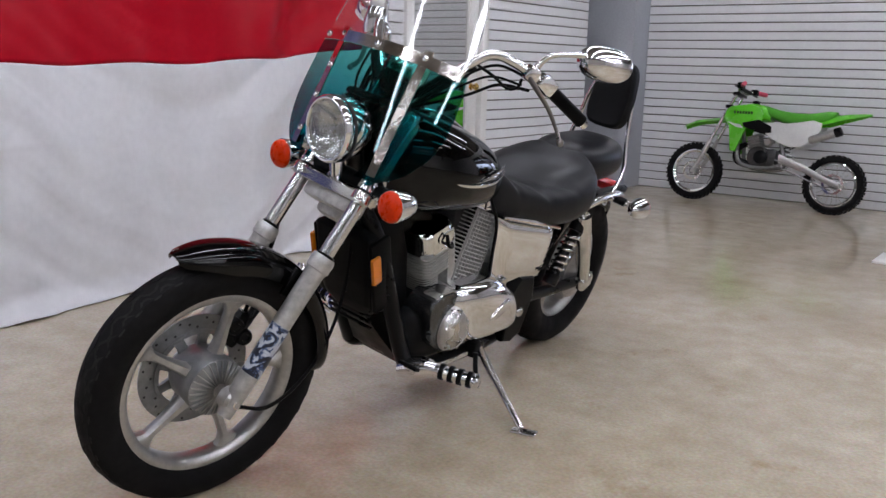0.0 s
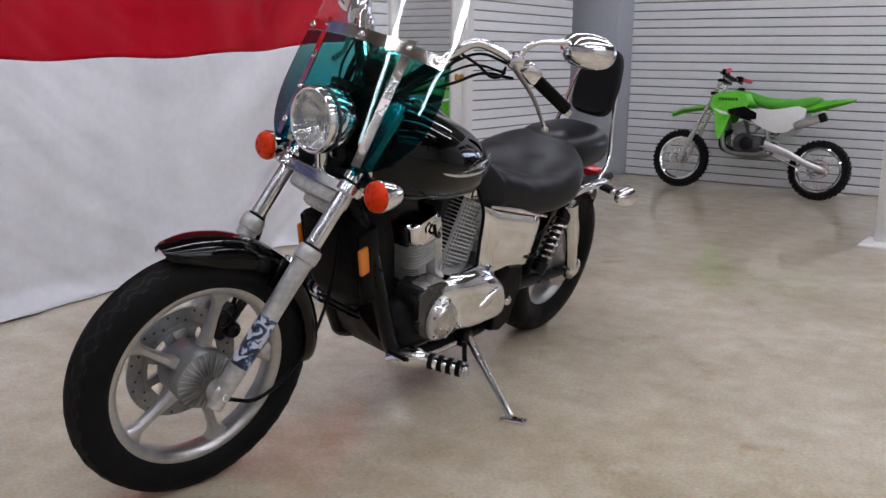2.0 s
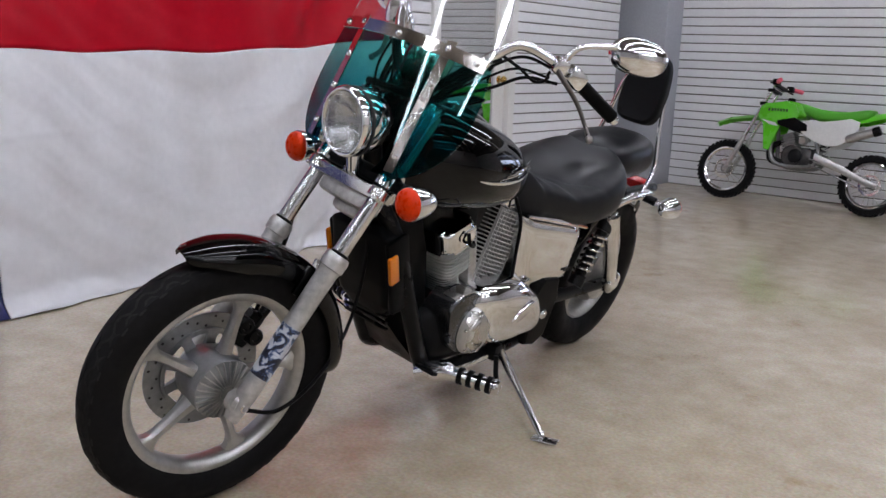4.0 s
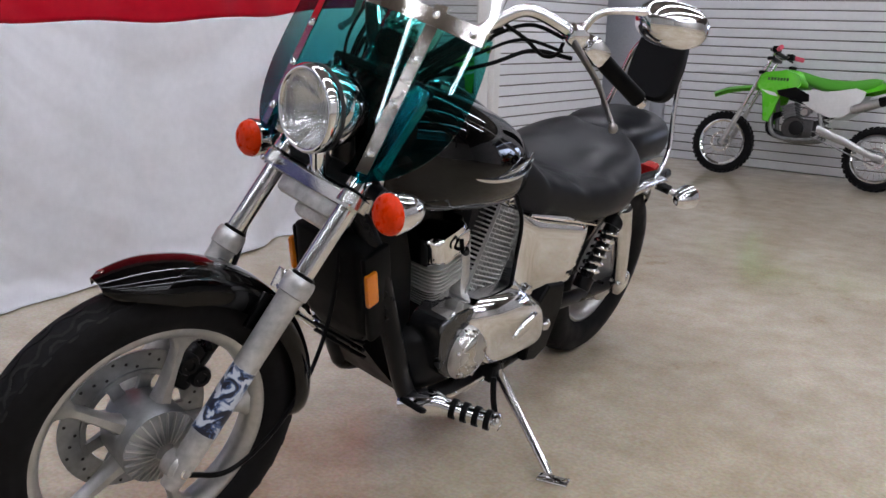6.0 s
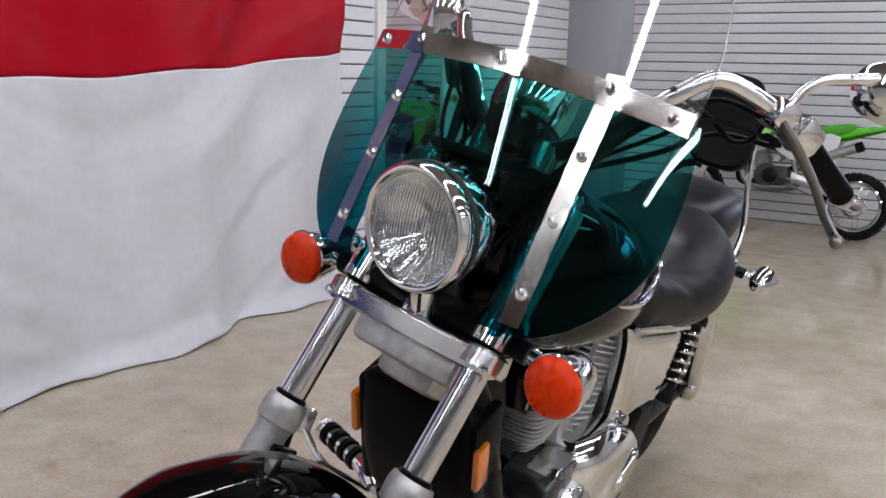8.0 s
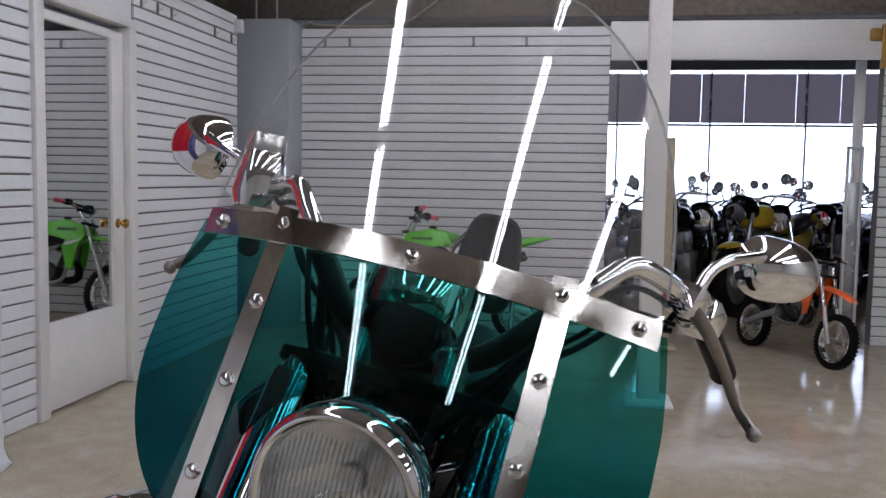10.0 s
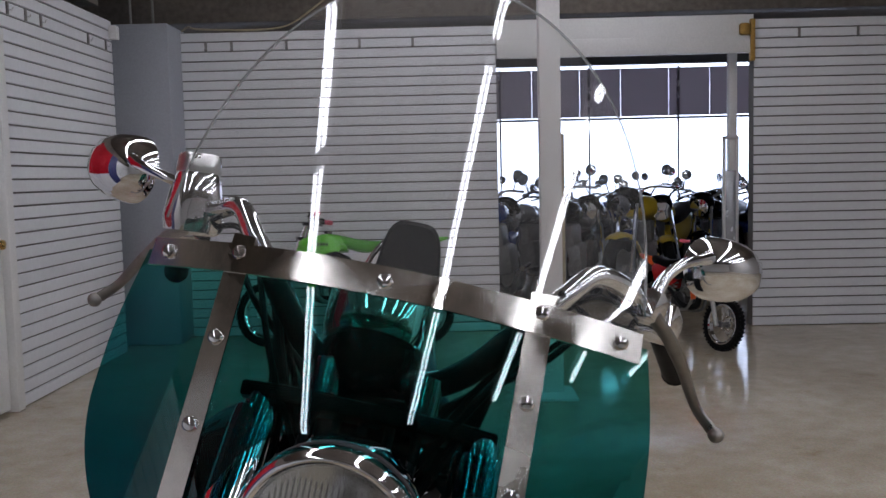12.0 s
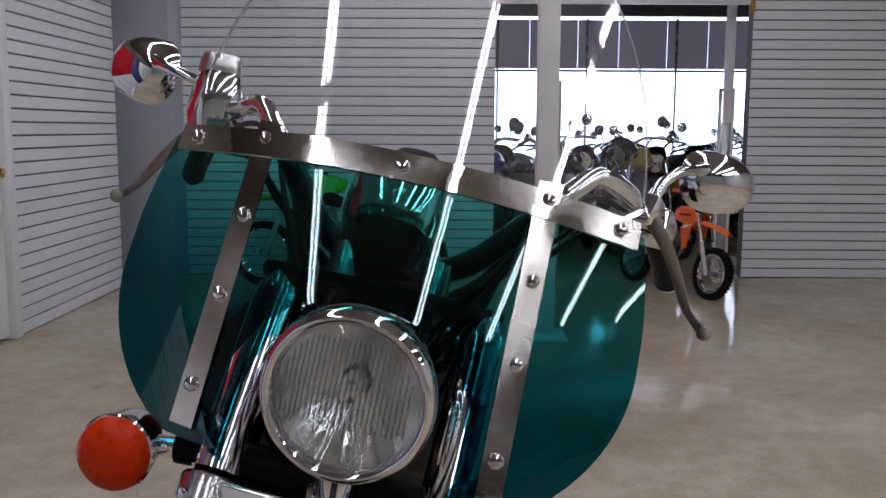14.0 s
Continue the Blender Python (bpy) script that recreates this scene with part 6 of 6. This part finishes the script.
def dirt_bike(m, label, paint, side_paint, seat_paint, group=""):
    ob = thing("dirt_bike", m, label, "motorcycle", group)
    FX, RXX = 0.575, -0.575
    spoked_wheel(ob, "front_wheel", FX, 0.245, 0.066, 40)
    spoked_wheel(ob, "rear_wheel", RXX, 0.236, 0.082, 34)
    def P(name, bm, material, label="", parent=None, smooth=True):
        return part(name, bm, material, parent or ob, label, smooth)
    for s in (1, -1):
        bm = B()
        tube(bm, [(FX - 0.008, 0.072 * s, 0.225), (FX - 0.10, 0.072 * s, 0.44), (FX - 0.135, 0.072 * s, 0.53)], (0.020, 0.021, 0.017), 12, 3)
        P("fork_leg", bm, M_ALLOYDULL, "grey aluminium fork leg")
        bm = B()
        tube(bm, [(FX - 0.135, 0.072 * s, 0.53), (FX - 0.30, 0.072 * s, 0.925)], 0.0155, 12)
        P("fork_tube", bm, M_CHROME, "chrome fork tube")
    for u, x in ((0.80, FX - 0.248), (0.91, FX - 0.294)):
        bm = B()
        box(bm, (x, 0, u), (0.06, 0.19, 0.028), 0.008)
        P("fork_yoke", bm, M_BLACKMETAL)
    # handlebar with grips and levers
    bm = B()
    half = [(FX - 0.315, 0.05, 0.925), (FX - 0.32, 0.11, 0.935), (FX - 0.355, 0.16, 0.962), (FX - 0.415, 0.262, 0.962)]
    tube(bm, [(a, -b2, c) for a, b2, c in reversed(half)] + half, 0.011, 10, 5)
    bar = P("handlebar", bm, M_SATIN, "silver handlebar")
    bm = B()
    tube(bm, [(FX - 0.335, -0.12, 0.948), (FX - 0.335, 0.12, 0.948)], 0.017, 10)
    P("bar_pad", bm, M_BLACKPLASTIC, "", bar)
    for s in (1, -1):
        bm = B()
        tube(bm, [(FX - 0.376, 0.190 * s, 0.962), (FX - 0.418, 0.268 * s, 0.962)], 0.018, 12)
        P("grip", bm, M_PINK, "faded pink rubber grip", bar)
        bm = B()
        tube(bm, [(FX - 0.355, 0.165 * s, 0.958), (FX - 0.325, 0.195 * s, 0.950), (FX - 0.345, 0.262 * s, 0.940)], 0.007, 8, 4)
        P("lever", bm, M_BLACKMETAL, "", bar)
        bm = B()
        box(bm, (FX - 0.355, 0.166 * s, 0.962), (0.055, 0.055, 0.048), 0.008)
        P("lever_perch", bm, M_BLACKPLASTIC, "", bar)
    # front mudguard: a flat blade well above the wheel
    bm = B()
    rings = []
    for x, z, w in ((0.715, 0.628, 0.030), (0.70, 0.640, 0.050), (0.60, 0.680, 0.066), (0.48, 0.700, 0.070), (0.36, 0.715, 0.068), (0.27, 0.690, 0.055), (0.20, 0.640, 0.040)):
        rings.append([Vector((x, y * w, z - 0.030 * y * y + dz)) for y, dz in ((-1, 0), (-0.5, 0.002), (0, 0.004), (0.5, 0.002), (1, 0), (0.5, -0.004), (0, -0.002), (-0.5, -0.004))])
    loft(bm, rings)
    P("front_fender", bm, paint, "plastic front fender")
    # frame, engine, tank, shrouds
    for s in (1, -1):
        bm = B()
        tube(bm, [(0.245, 0.03 * s, 0.80), (0.215, 0.075 * s, 0.55), (0.16, 0.085 * s, 0.335), (-0.12, 0.085 * s, 0.325), (-0.175, 0.08 * s, 0.42), (-0.13, 0.075 * s, 0.62), (-0.36, 0.07 * s, 0.70)], 0.016, 10, 5)
        P("frame_tube", bm, M_GREYMETAL, "dark grey frame tube")
        bm = B()
        rings = []
        for x, z, w, h in ((-0.15, 0.40, 0.024, 0.036), (-0.35, 0.335, 0.019, 0.030), (-0.56, 0.246, 0.016, 0.024), (-0.635, 0.232, 0.014, 0.020)):
            rings.append([Vector((x, s * 0.085 + y, z + q)) for y, q in oval(w, h, 12, 4)])
        loft(bm, rings)
        P("swingarm", bm, M_ALLOY, "silver aluminium swingarm")
        bm = B()
        outline = [(0.335, 0.775), (0.30, 0.80), (0.14, 0.825), (0.06, 0.80), (0.02, 0.72), (0.06, 0.655), (0.15, 0.66), (0.212, 0.425), (0.262, 0.435), (0.290, 0.64), (0.35, 0.70)]
        prism(bm, outline, 0.020, Matrix(((1, 0, 0, 0), (0, 0, 1, s * 0.095 - 0.010), (0, 1, 0, 0), (0, 0, 0, 1))), 0.006)
        P("tank_shroud", bm, paint, "plastic radiator shroud")
        bm = B()
        outline = [(0.035, 0.685), (0.055, 0.650), (-0.02, 0.585), (-0.12, 0.525), (-0.22, 0.495), (-0.31, 0.505), (-0.38, 0.560), (-0.435, 0.645), (-0.44, 0.70), (-0.37, 0.722), (-0.18, 0.678)]
        prism(bm, outline, 0.018, Matrix(((1, 0, 0, 0), (0, 0, 1, s * 0.085 - 0.009), (0, 1, 0, 0), (0, 0, 0, 1))), 0.006)
        P("side_panel", bm, side_paint, "plastic side number panel")
        bm = B()
        outline = [(0.185, 0.668), (0.05, 0.700), (-0.055, 0.650), (-0.060, 0.600), (0.0, 0.592), (0.17, 0.632)]
        prism(bm, outline, 0.006, Matrix(((1, 0, 0, 0), (0, 0, 1, s * 0.107 - 0.003), (0, 1, 0, 0), (0, 0, 0, 1))))
        P("shroud_sticker", bm, M_BLACKPLASTIC, "black shroud panel")
        bm = B()
        prism(bm, [(0.315, 0.672), (0.20, 0.650), (0.17, 0.622), (0.24, 0.632)], 0.005, Matrix(((1, 0, 0, 0), (0, 0, 1, s * 0.108 - 0.0025), (0, 1, 0, 0), (0, 0, 0, 1))))
        P("shroud_stripe", bm, M_WHITEPLASTIC, "white stripe")
        for x0, x1 in ((0.27, 0.255), (0.245, 0.23), (0.222, 0.207), (0.198, 0.183), (0.175, 0.16), (0.152, 0.138), (0.13, 0.115)):
            bm = B()
            box(bm, ((x0 + x1) / 2, s * 0.106, 0.752), (x0 - x1, 0.004, 0.022))
            P("lettering_bar", bm, M_DARK, "", None, False)
    bm = body_loft(spline([(0.23, 0.76, 0.05, 0.05, 0.06, 2.6), (0.17, 0.775, 0.09, 0.065, 0.08, 2.8), (0.05, 0.77, 0.085, 0.06, 0.07, 2.8), (-0.02, 0.75, 0.06, 0.04, 0.05, 2.6)], 4))
    tk = P("fuel_tank", bm, paint, "plastic fuel tank")
    bm = B()
    lathe(bm, [(0.030, 0), (0.030, 0.025), (0.024, 0.03), (0.01, 0.03)], pose(0.135, 0, 0.835), 16)
    P("filler_cap", bm, M_BLACKPLASTIC, "", tk)
    bm = body_loft(spline([(0.10, 0.80, 0.03, 0.03, 0.03, 2.5), (0.04, 0.79, 0.065, 0.04, 0.04, 2.7), (-0.12, 0.745, 0.075, 0.045, 0.05, 3), (-0.30, 0.735, 0.08, 0.045, 0.05, 3), (-0.46, 0.765, 0.075, 0.04, 0.05, 3), (-0.52, 0.785, 0.04, 0.02, 0.03, 2.6)], 4))
    P("seat", bm, seat_paint, "long narrow seat")
    bm = B()
    rings = []
    for x, z, w, drop in ((-0.33, 0.745, 0.075, 0.070), (-0.46, 0.768, 0.080, 0.072), (-0.58, 0.786, 0.072, 0.050), (-0.70, 0.798, 0.050, 0.028), (-0.770, 0.800, 0.022, 0.010)):
        rings.append([Vector((x, y * w, z - drop * y * y + dz)) for y, dz in ((-1, 0), (-0.5, 0.003), (0, 0.005), (0.5, 0.003), (1, 0), (0.5, -0.005), (0, -0.003), (-0.5, -0.005))])
    loft(bm, rings)
    P("rear_fender", bm, paint, "plastic rear fender")
    bm = B()
    box(bm, (0, 0, 0), (0.20, 0.15, 0.15), 0.03, pose(-0.02, 0, 0.40))
    lathe(bm, [(0.075, -0.09), (0.085, -0.08), (0.085, 0.08), (0.075, 0.09)], at_y(0.03, 0, 0.40), 24)
    en = P("engine", bm, M_ENGINEDARK, "dark grey single-cylinder engine")
    bm = B()
    lathe(bm, [(0.055, 0), (0.055, 0.012), (0.045, 0.018), (0.01, 0.02)], at_y(0.0, 0.085, 0.40), 24)
    P("engine_cover", bm, M_BLACKMETAL, "", en)
    bm = B()
    for k in range(6):
        box(bm, (0, 0, 0.022 * k - 0.05), (0.115, 0.130, 0.007), 0.0, pose(0.080, 0, 0.515, 0, 20, 0))
    box(bm, (0, 0, 0), (0.085, 0.100, 0.13), 0.006, pose(0.080, 0, 0.515, 0, 20, 0))
    P("cylinder", bm, M_GREYMETAL, "grey finned cylinder", en, False)
    bm = B()
    lathe(bm, [(0.020, -0.03), (0.030, -0.02), (0.032, 0.02), (0.024, 0.03)], at_y(-0.035, 0.055, 0.525), 16)
    box(bm, (-0.05, 0.03, 0.56), (0.05, 0.06, 0.07), 0.008)
    P("carburettor", bm, M_ALLOY, "silver carburettor", en)
    bm = B()
    tube(bm, [(0.12, 0.0, 0.52), (0.235, -0.03, 0.47), (0.230, -0.05, 0.37), (0.08, -0.075, 0.36), (-0.15, -0.08, 0.50), (-0.30, -0.03, 0.57), (-0.38, 0.075, 0.568)], (0.018, 0.028, 0.034, 0.030, 0.018, 0.016, 0.016), 12, 5)
    P("exhaust_pipe", bm, M_BLACKMETAL, "dark expansion chamber")
    bm = B()
    tube(bm, [(-0.36, 0.085, 0.560), (-0.39, 0.085, 0.572), (-0.545, 0.082, 0.632), (-0.555, 0.082, 0.636)], (0.025, 0.034, 0.034, 0.030), 14, 3)
    sil = P("silencer", bm, M_ALLOY, "silver metal silencer with a black end")
    bm = B()
    tube(bm, [(-0.545, 0.082, 0.632), (-0.550, 0.082, 0.634), (-0.585, 0.081, 0.648), (-0.592, 0.081, 0.651)], (0.035, 0.0365, 0.0365, 0.028), 14, 2)
    P("end_cap", bm, M_BLACKMETAL, "", sil)
    bm = B()
    turns, n = 7, 70
    a, d = Vector((-0.13, 0, 0.64)), Vector((-0.10, 0, -0.27))
    tube(bm, [a + d * (i / n) + Vector((0.026 * math.cos(2 * math.pi * turns * i / n), 0.026 * math.sin(2 * math.pi * turns * i / n), 0)) for i in range(n + 1)], 0.005, 6, 1)
    P("rear_shock", bm, M_WHITEPLASTIC, "coil spring shock")
    bm = B()
    tube(bm, [(-0.12, 0.105, 0.385), (-0.575, 0.085, 0.285)], 0.006, 6)
    tube(bm, [(-0.12, 0.105, 0.345), (-0.575, 0.085, 0.185)], 0.006, 6)
    P("chain", bm, M_GREYMETAL)
    return ob


M_GREENSEAT = mat("dark_green_seat_vinyl", (0.07, 0.36, 0.02), rough=0.5, grain=150, bump=0.1)
dirt_bike(machine((-2.205, 8.14, 0), (-1.020, 8.10, 0), -11) @ Matrix.Scale(1.060, 4), "small lime green motocross bike leaning against the slat wall", M_GREEN, M_WHITEPLASTIC, M_GREENSEAT)
dirt_bike(machine((1.17, 7.66, 0), (0.80, 8.45, 0), 9) @ Matrix.Scale(0.80, 4), "small orange and red motocross bike parked in the opening", M_ORANGE, M_REDPAINT, M_BLACKPLASTIC)

# ---- the bright showroom beyond the opening ----
FAR_Y = 15.0
# side walls added out of view to close the showroom, dark against reflections
plain_box("wall_shop_left", (-5.26, 12.0, 1.75), (0.12, 6.2, 3.5), M_WALLPAINT, "dark showroom side wall, added out of view", "wall")
plain_box("wall_shop_right", (8.86, 12.0, 1.75), (0.12, 6.2, 3.5), M_WALLPAINT, "dark showroom side wall, added out of view", "wall")
plain_box("ceiling_shop", (1.8, 12.2, 3.56), (14.2, 6.0, 0.12), M_CEIL, "dark showroom ceiling", "ceiling")
plain_box("wall_shop_sill", (1.8, FAR_Y, 0.22), (14.0, 0.14, 0.44), M_WHITE, "low white wall under the shop windows", "wall")
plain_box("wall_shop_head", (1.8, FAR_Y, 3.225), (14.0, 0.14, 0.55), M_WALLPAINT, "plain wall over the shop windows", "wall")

win = thing("window_shop", pose(2.70, FAR_Y, 0), "wide shop window with slim mullions and dark upper blinds", "window", kind="structure")
for k in range(-5, 5):
    x = 1.36 * k
    bm = B()
    box(bm, (x, 0, 1.68), (0.030, 0.09, 2.48), 0.004)
    part("mullion", bm, M_SILVER, win)
    for x0, x1 in ((0.012, 0.488), (0.494, 1.223), (1.229, 1.350)):
        bm = B()
        box(bm, (x + (x0 + x1) / 2, 0.03, 2.535), (x1 - x0, 0.010, 0.73))
        part("blind", bm, M_BLIND, win, "dark grey lowered blind", False)
bm = B()
box(bm, (-0.6, 0, 2.135), (13.6, 0.07, 0.035), 0.004)
part("transom", bm, M_SILVER, win)

# daylight outside the shop window
bm = B()
box(bm, (1.8, 18.0, 2.2), (22.0, 0.05, 5.4))
tagged(mesh_object("backdrop", bm, glow("outdoor_daylight", (0.74, 0.86, 1.18), BACKDROP_STRENGTH), False), "bright overexposed daylight outside the shop window", "backdrop", kind="structure")


def road_bike(m, label, paint, tall, screen):
    """A parked road motorcycle, seen small and against the light."""
    ob = thing("parked_motorcycle", m, label, "motorcycle", "motorcycles in the showroom")
    for name, x, R in (("front_wheel", 0.72, 0.32), ("rear_wheel", -0.72, 0.32)):
        bm = B()
        ring(bm, [(0.20, -0.03), (0.22, -0.05), (0.27, -0.06), (R - 0.01, -0.04), (R, 0), (R - 0.01, 0.04), (0.27, 0.06), (0.22, 0.05), (0.20, 0.03)], at_y(x, 0, R), 28)
        wh = part(name, bm, M_RUBBER, ob)
        bm = B()
        lathe(bm, [(0.05, -0.06), (0.06, -0.02), (0.205, -0.02), (0.205, 0.02), (0.06, 0.02), (0.05, 0.06)], at_y(x, 0, R), 24)
        part("rim", bm, M_ALLOY, wh)
    for s in (1, -1):
        bm = B()
        tube(bm, [(0.74, 0.09 * s, 0.30), (0.45, 0.09 * s, 0.95)], (0.028, 0.022), 8)
        part("fork_leg", bm, M_CHROME, ob)
        bm = B()
        tube(bm, [(0.42, 0.05 * s, 0.98), (0.36, 0.18 * s, 1.05 + 0.5 * tall), (0.22, 0.36 * s, 1.02 + 0.5 * tall)], 0.014, 8, 4)
        part("handlebar", bm, M_CHROME, ob)
        bm = B()
        tube(bm, [(0.30, 0.27 * s, 1.04 + 0.5 * tall), (0.27, 0.31 * s, 1.15 + 0.5 * tall)], 0.007, 6)
        lathe(bm, [(0.01, -0.012), (0.055, 0.0), (0.045, 0.014), (0.01, 0.02)], axis_to((0.27, 0.33 * s, 1.19 + 0.5 * tall), (1, 0, 0.1)), 14)
        part("mirror", bm, M_CHROME, ob)
        bm = B()
        tube(bm, [(-0.2, 0.16 * s, 0.28), (-0.55, 0.19 * s, 0.30), (-0.98, 0.20 * s, 0.36)], (0.03, 0.045, 0.05), 10, 4)
        part("muffler", bm, M_CHROME, ob)
    bm = body_loft(spline([(0.42, 0.86, 0.05, 0.05, 0.05, 2.3), (0.32, 0.88, 0.14, 0.11, 0.10, 2.5), (0.12, 0.86, 0.17, 0.12, 0.10, 2.5), (-0.10, 0.80, 0.11, 0.07, 0.06, 2.4), (-0.16, 0.79, 0.04, 0.03, 0.03, 2.2)], 4), 24)
    part("fuel_tank", bm, paint, ob)
    bm = body_loft(spline([(-0.06, 0.78, 0.08, 0.06, 0.05, 2.5), (-0.25, 0.74, 0.15, 0.06, 0.07, 2.7), (-0.45, 0.77, 0.16, 0.08, 0.07, 2.7), (-0.70, 0.84, 0.13, 0.07, 0.06, 2.6), (-0.82, 0.86, 0.06, 0.04, 0.04, 2.3)], 4), 24)
    part("seat", bm, M_VINYL, ob)
    bm = B()
    box(bm, (0, 0, 0.42), (0.46, 0.28, 0.30), 0.05)
    box(bm, (0.06, 0, 0.64), (0.34, 0.18, 0.24), 0.04)
    part("engine", bm, M_GREYMETAL, ob)
    fender(lambda n, b, mt, lb: part(n, b, mt, ob, lb), "front_fender", (0.72, 0, 0.32), 0.36, 0.075, 60, 165, 0.05, paint, "", 18, 0.6, 8)
    fender(lambda n, b, mt, lb: part(n, b, mt, ob, lb), "rear_fender", (-0.72, 0, 0.32), 0.37, 0.10, 20, 150, 0.06, paint, "", 18, 0.8, 8)
    bm = B()
    lathe(bm, [(0.02, -0.12), (0.07, -0.09), (0.095, -0.02), (0.095, 0.0), (0.02, 0.012)], axis_to((0.62, 0, 0.92), (1, 0, -0.05)), 20)
    part("headlamp", bm, M_CHROME, ob)
    bm = body_loft(spline([(0.62, 1.02, 0.02, 0.03, 0.03, 2.3), (0.56, 1.02, 0.09, 0.07, 0.07, 2.5), (0.48, 1.00, 0.13, 0.08, 0.11, 2.6), (0.38, 0.96, 0.12, 0.05, 0.10, 2.6), (0.32, 0.93, 0.08, 0.03, 0.06, 2.5)], 3), 20)
    part("cowl", bm, M_BLACKPAINT, ob)
    bm = body_loft(spline([(-0.05, 0.56, 0.12, 0.10, 0.12, 3.0), (-0.30, 0.58, 0.16, 0.14, 0.14, 3.0), (-0.60, 0.66, 0.13, 0.12, 0.10, 2.8), (-0.78, 0.74, 0.06, 0.06, 0.05, 2.4)], 3), 18)
    part("side_panel", bm, paint, ob)
    if screen:
        bm = B()
        loft(bm, [[Vector((x, y, z)) for y, z in ((-w, z0), (w, z0), (w * 0.8, z1), (-w * 0.8, z1))] for x, w, z0, z1 in ((0.56, 0.20, 1.0, 1.36), (0.55, 0.20, 1.0, 1.36))])
        part("windscreen", bm, M_CLEAR, ob)
        for s in (1, -1):
            bm = B()
            box(bm, (-0.62, 0.27 * s, 0.58), (0.46, 0.18, 0.30), 0.05)
            part("saddle_bag", bm, paint, ob)
    return ob


PAINTS = ((M_BLACKPAINT, "black"), (M_BLUEPAINT, "dark blue"), (M_REDPAINT, "red"), (M_SILVER, "silver"), (M_BLACKPAINT, "black"), (M_YELLOW, "yellow"), (M_BLACKPAINT, "black"), (M_BLUEPAINT, "dark blue"), (M_SILVER, "silver"))
for k in range(9):
    paint, word = PAINTS[k]
    x = -1.9 + 0.70 * k
    big = k % 3 == 1
    road_bike(Matrix.Translation((x, 11.15 + 0.25 * math.sin(2.3 * k), 0)) @ pose(0, 0, 0, 8 if k % 2 else 6, 0, -90 + 14 * math.sin(1.7 * k) - 20), word + " road motorcycle in the showroom row" + (" with screen" if big else ""), paint, 0.05 * (k % 3), big)
for k in range(7):
    paint, word = PAINTS[(k + 4) % 9]
    road_bike(Matrix.Translation((-1.3 + 0.95 * k, 13.3, 0)) @ pose(0, 0, 0, 7, 0, -70 - 10 * math.sin(2.9 * k)), word + " road motorcycle parked before the shop window", paint, 0.06 * (k % 2), k % 2 == 0)

# a nearer pair by the opening, one with a yellow tank
road_bike(Matrix.Translation((1.42, 10.55, 0)) @ pose(0, 0, 0, 7, 0, -128) @ Matrix.Scale(1.08, 4), "yellow and black road motorcycle near the opening", M_YELLOW, 0.02, False)
road_bike(Matrix.Translation((0.52, 10.35, 0)) @ pose(0, 0, 0, 6, 0, -112) @ Matrix.Scale(1.06, 4), "black road motorcycle near the opening", M_BLACKPAINT, 0.10, False)
road_bike(Matrix.Translation((-0.20, 10.60, 0)) @ pose(0, 0, 0, 7, 0, -104) @ Matrix.Scale(1.04, 4), "dark blue road motorcycle near the opening", M_BLUEPAINT, 0.08, False)
for k in range(8):
    paint, word = ((M_BLACKPAINT, "black"), (M_BLUEPAINT, "dark blue"), (M_BLACKPAINT, "black"))[k % 3]
    road_bike(Matrix.Translation((-1.25 + 0.62 * k, 12.25 + 0.12 * math.sin(3.1 * k), 0)) @ pose(0, 0, 0, 7, 0, -100 + 22 * math.sin(2.1 * k)), word + " road motorcycle close among the others", paint, 0.10 + 0.08 * (k % 2), k % 3 == 0)

# white upright at the opening's side, and a pale stand with a loop handle
plain_box("trim_opening_post", (1.655, BACK_Y + 0.25, 1.15), (0.07, 0.07, 2.30), M_WHITE, "white upright beside the opening", "trim")
rack = thing("loading_ramp", pose(1.63, 8.88, 0), "pale metal loading ramp with a loop top, stood upright", "ramp")
bm = B()
for x in (-0.055, 0.055):
    box(bm, (x, 0.0, 0.80), (0.022, 0.04, 1.60), 0.004)
box(bm, (0, 0.0, 1.59), (0.132, 0.04, 0.024), 0.004)
part("rail", bm, M_WHITE, rack)
bm = B()
box(bm, (0, 0.005, 0.66), (0.09, 0.02, 1.30), 0.003)
part("plate", bm, M_SILVER, rack)
bol = thing("bollard", pose(0.085, 8.15, 0), "tan steel bollard standing at the opening", "bollard")
bm = B()
box(bm, (0, 0, 0.82), (0.075, 0.075, 1.60), 0.006)
part("shaft", bm, M_TIMBER, bol, "tan painted shaft")
bm = B()
box(bm, (0, 0, 0.018), (0.17, 0.17, 0.03), 0.006)
part("base_plate", bm, M_TIMBER, bol)
# yellow-painted end of a beam over the opening's corner
plain_box("trim_beam_end", (OPEN_X1 - 0.022, BACK_Y - 0.03, 2.37), (0.036, 0.05, 0.34), M_OCHRE, "ochre painted strip at the wall's top corner", "trim")
plain_box("trim_beam_stub", (OPEN_X1 - 0.085, BACK_Y - 0.03, 2.46), (0.085, 0.05, 0.10), M_OCHRE, "ochre painted beam stub at the wall's top corner", "trim", 0.02)

# ---- boards of the slat walls ----
for wall, length, k0, count in SLATS:
    me = slat_mesh(length - 0.004, "slat")
    for k in range(count):
        ob = new("slat", me)
        ob.parent = wall
        ob.location = (0.002, 0.0, (k0 + k) * PITCH + 0.006)
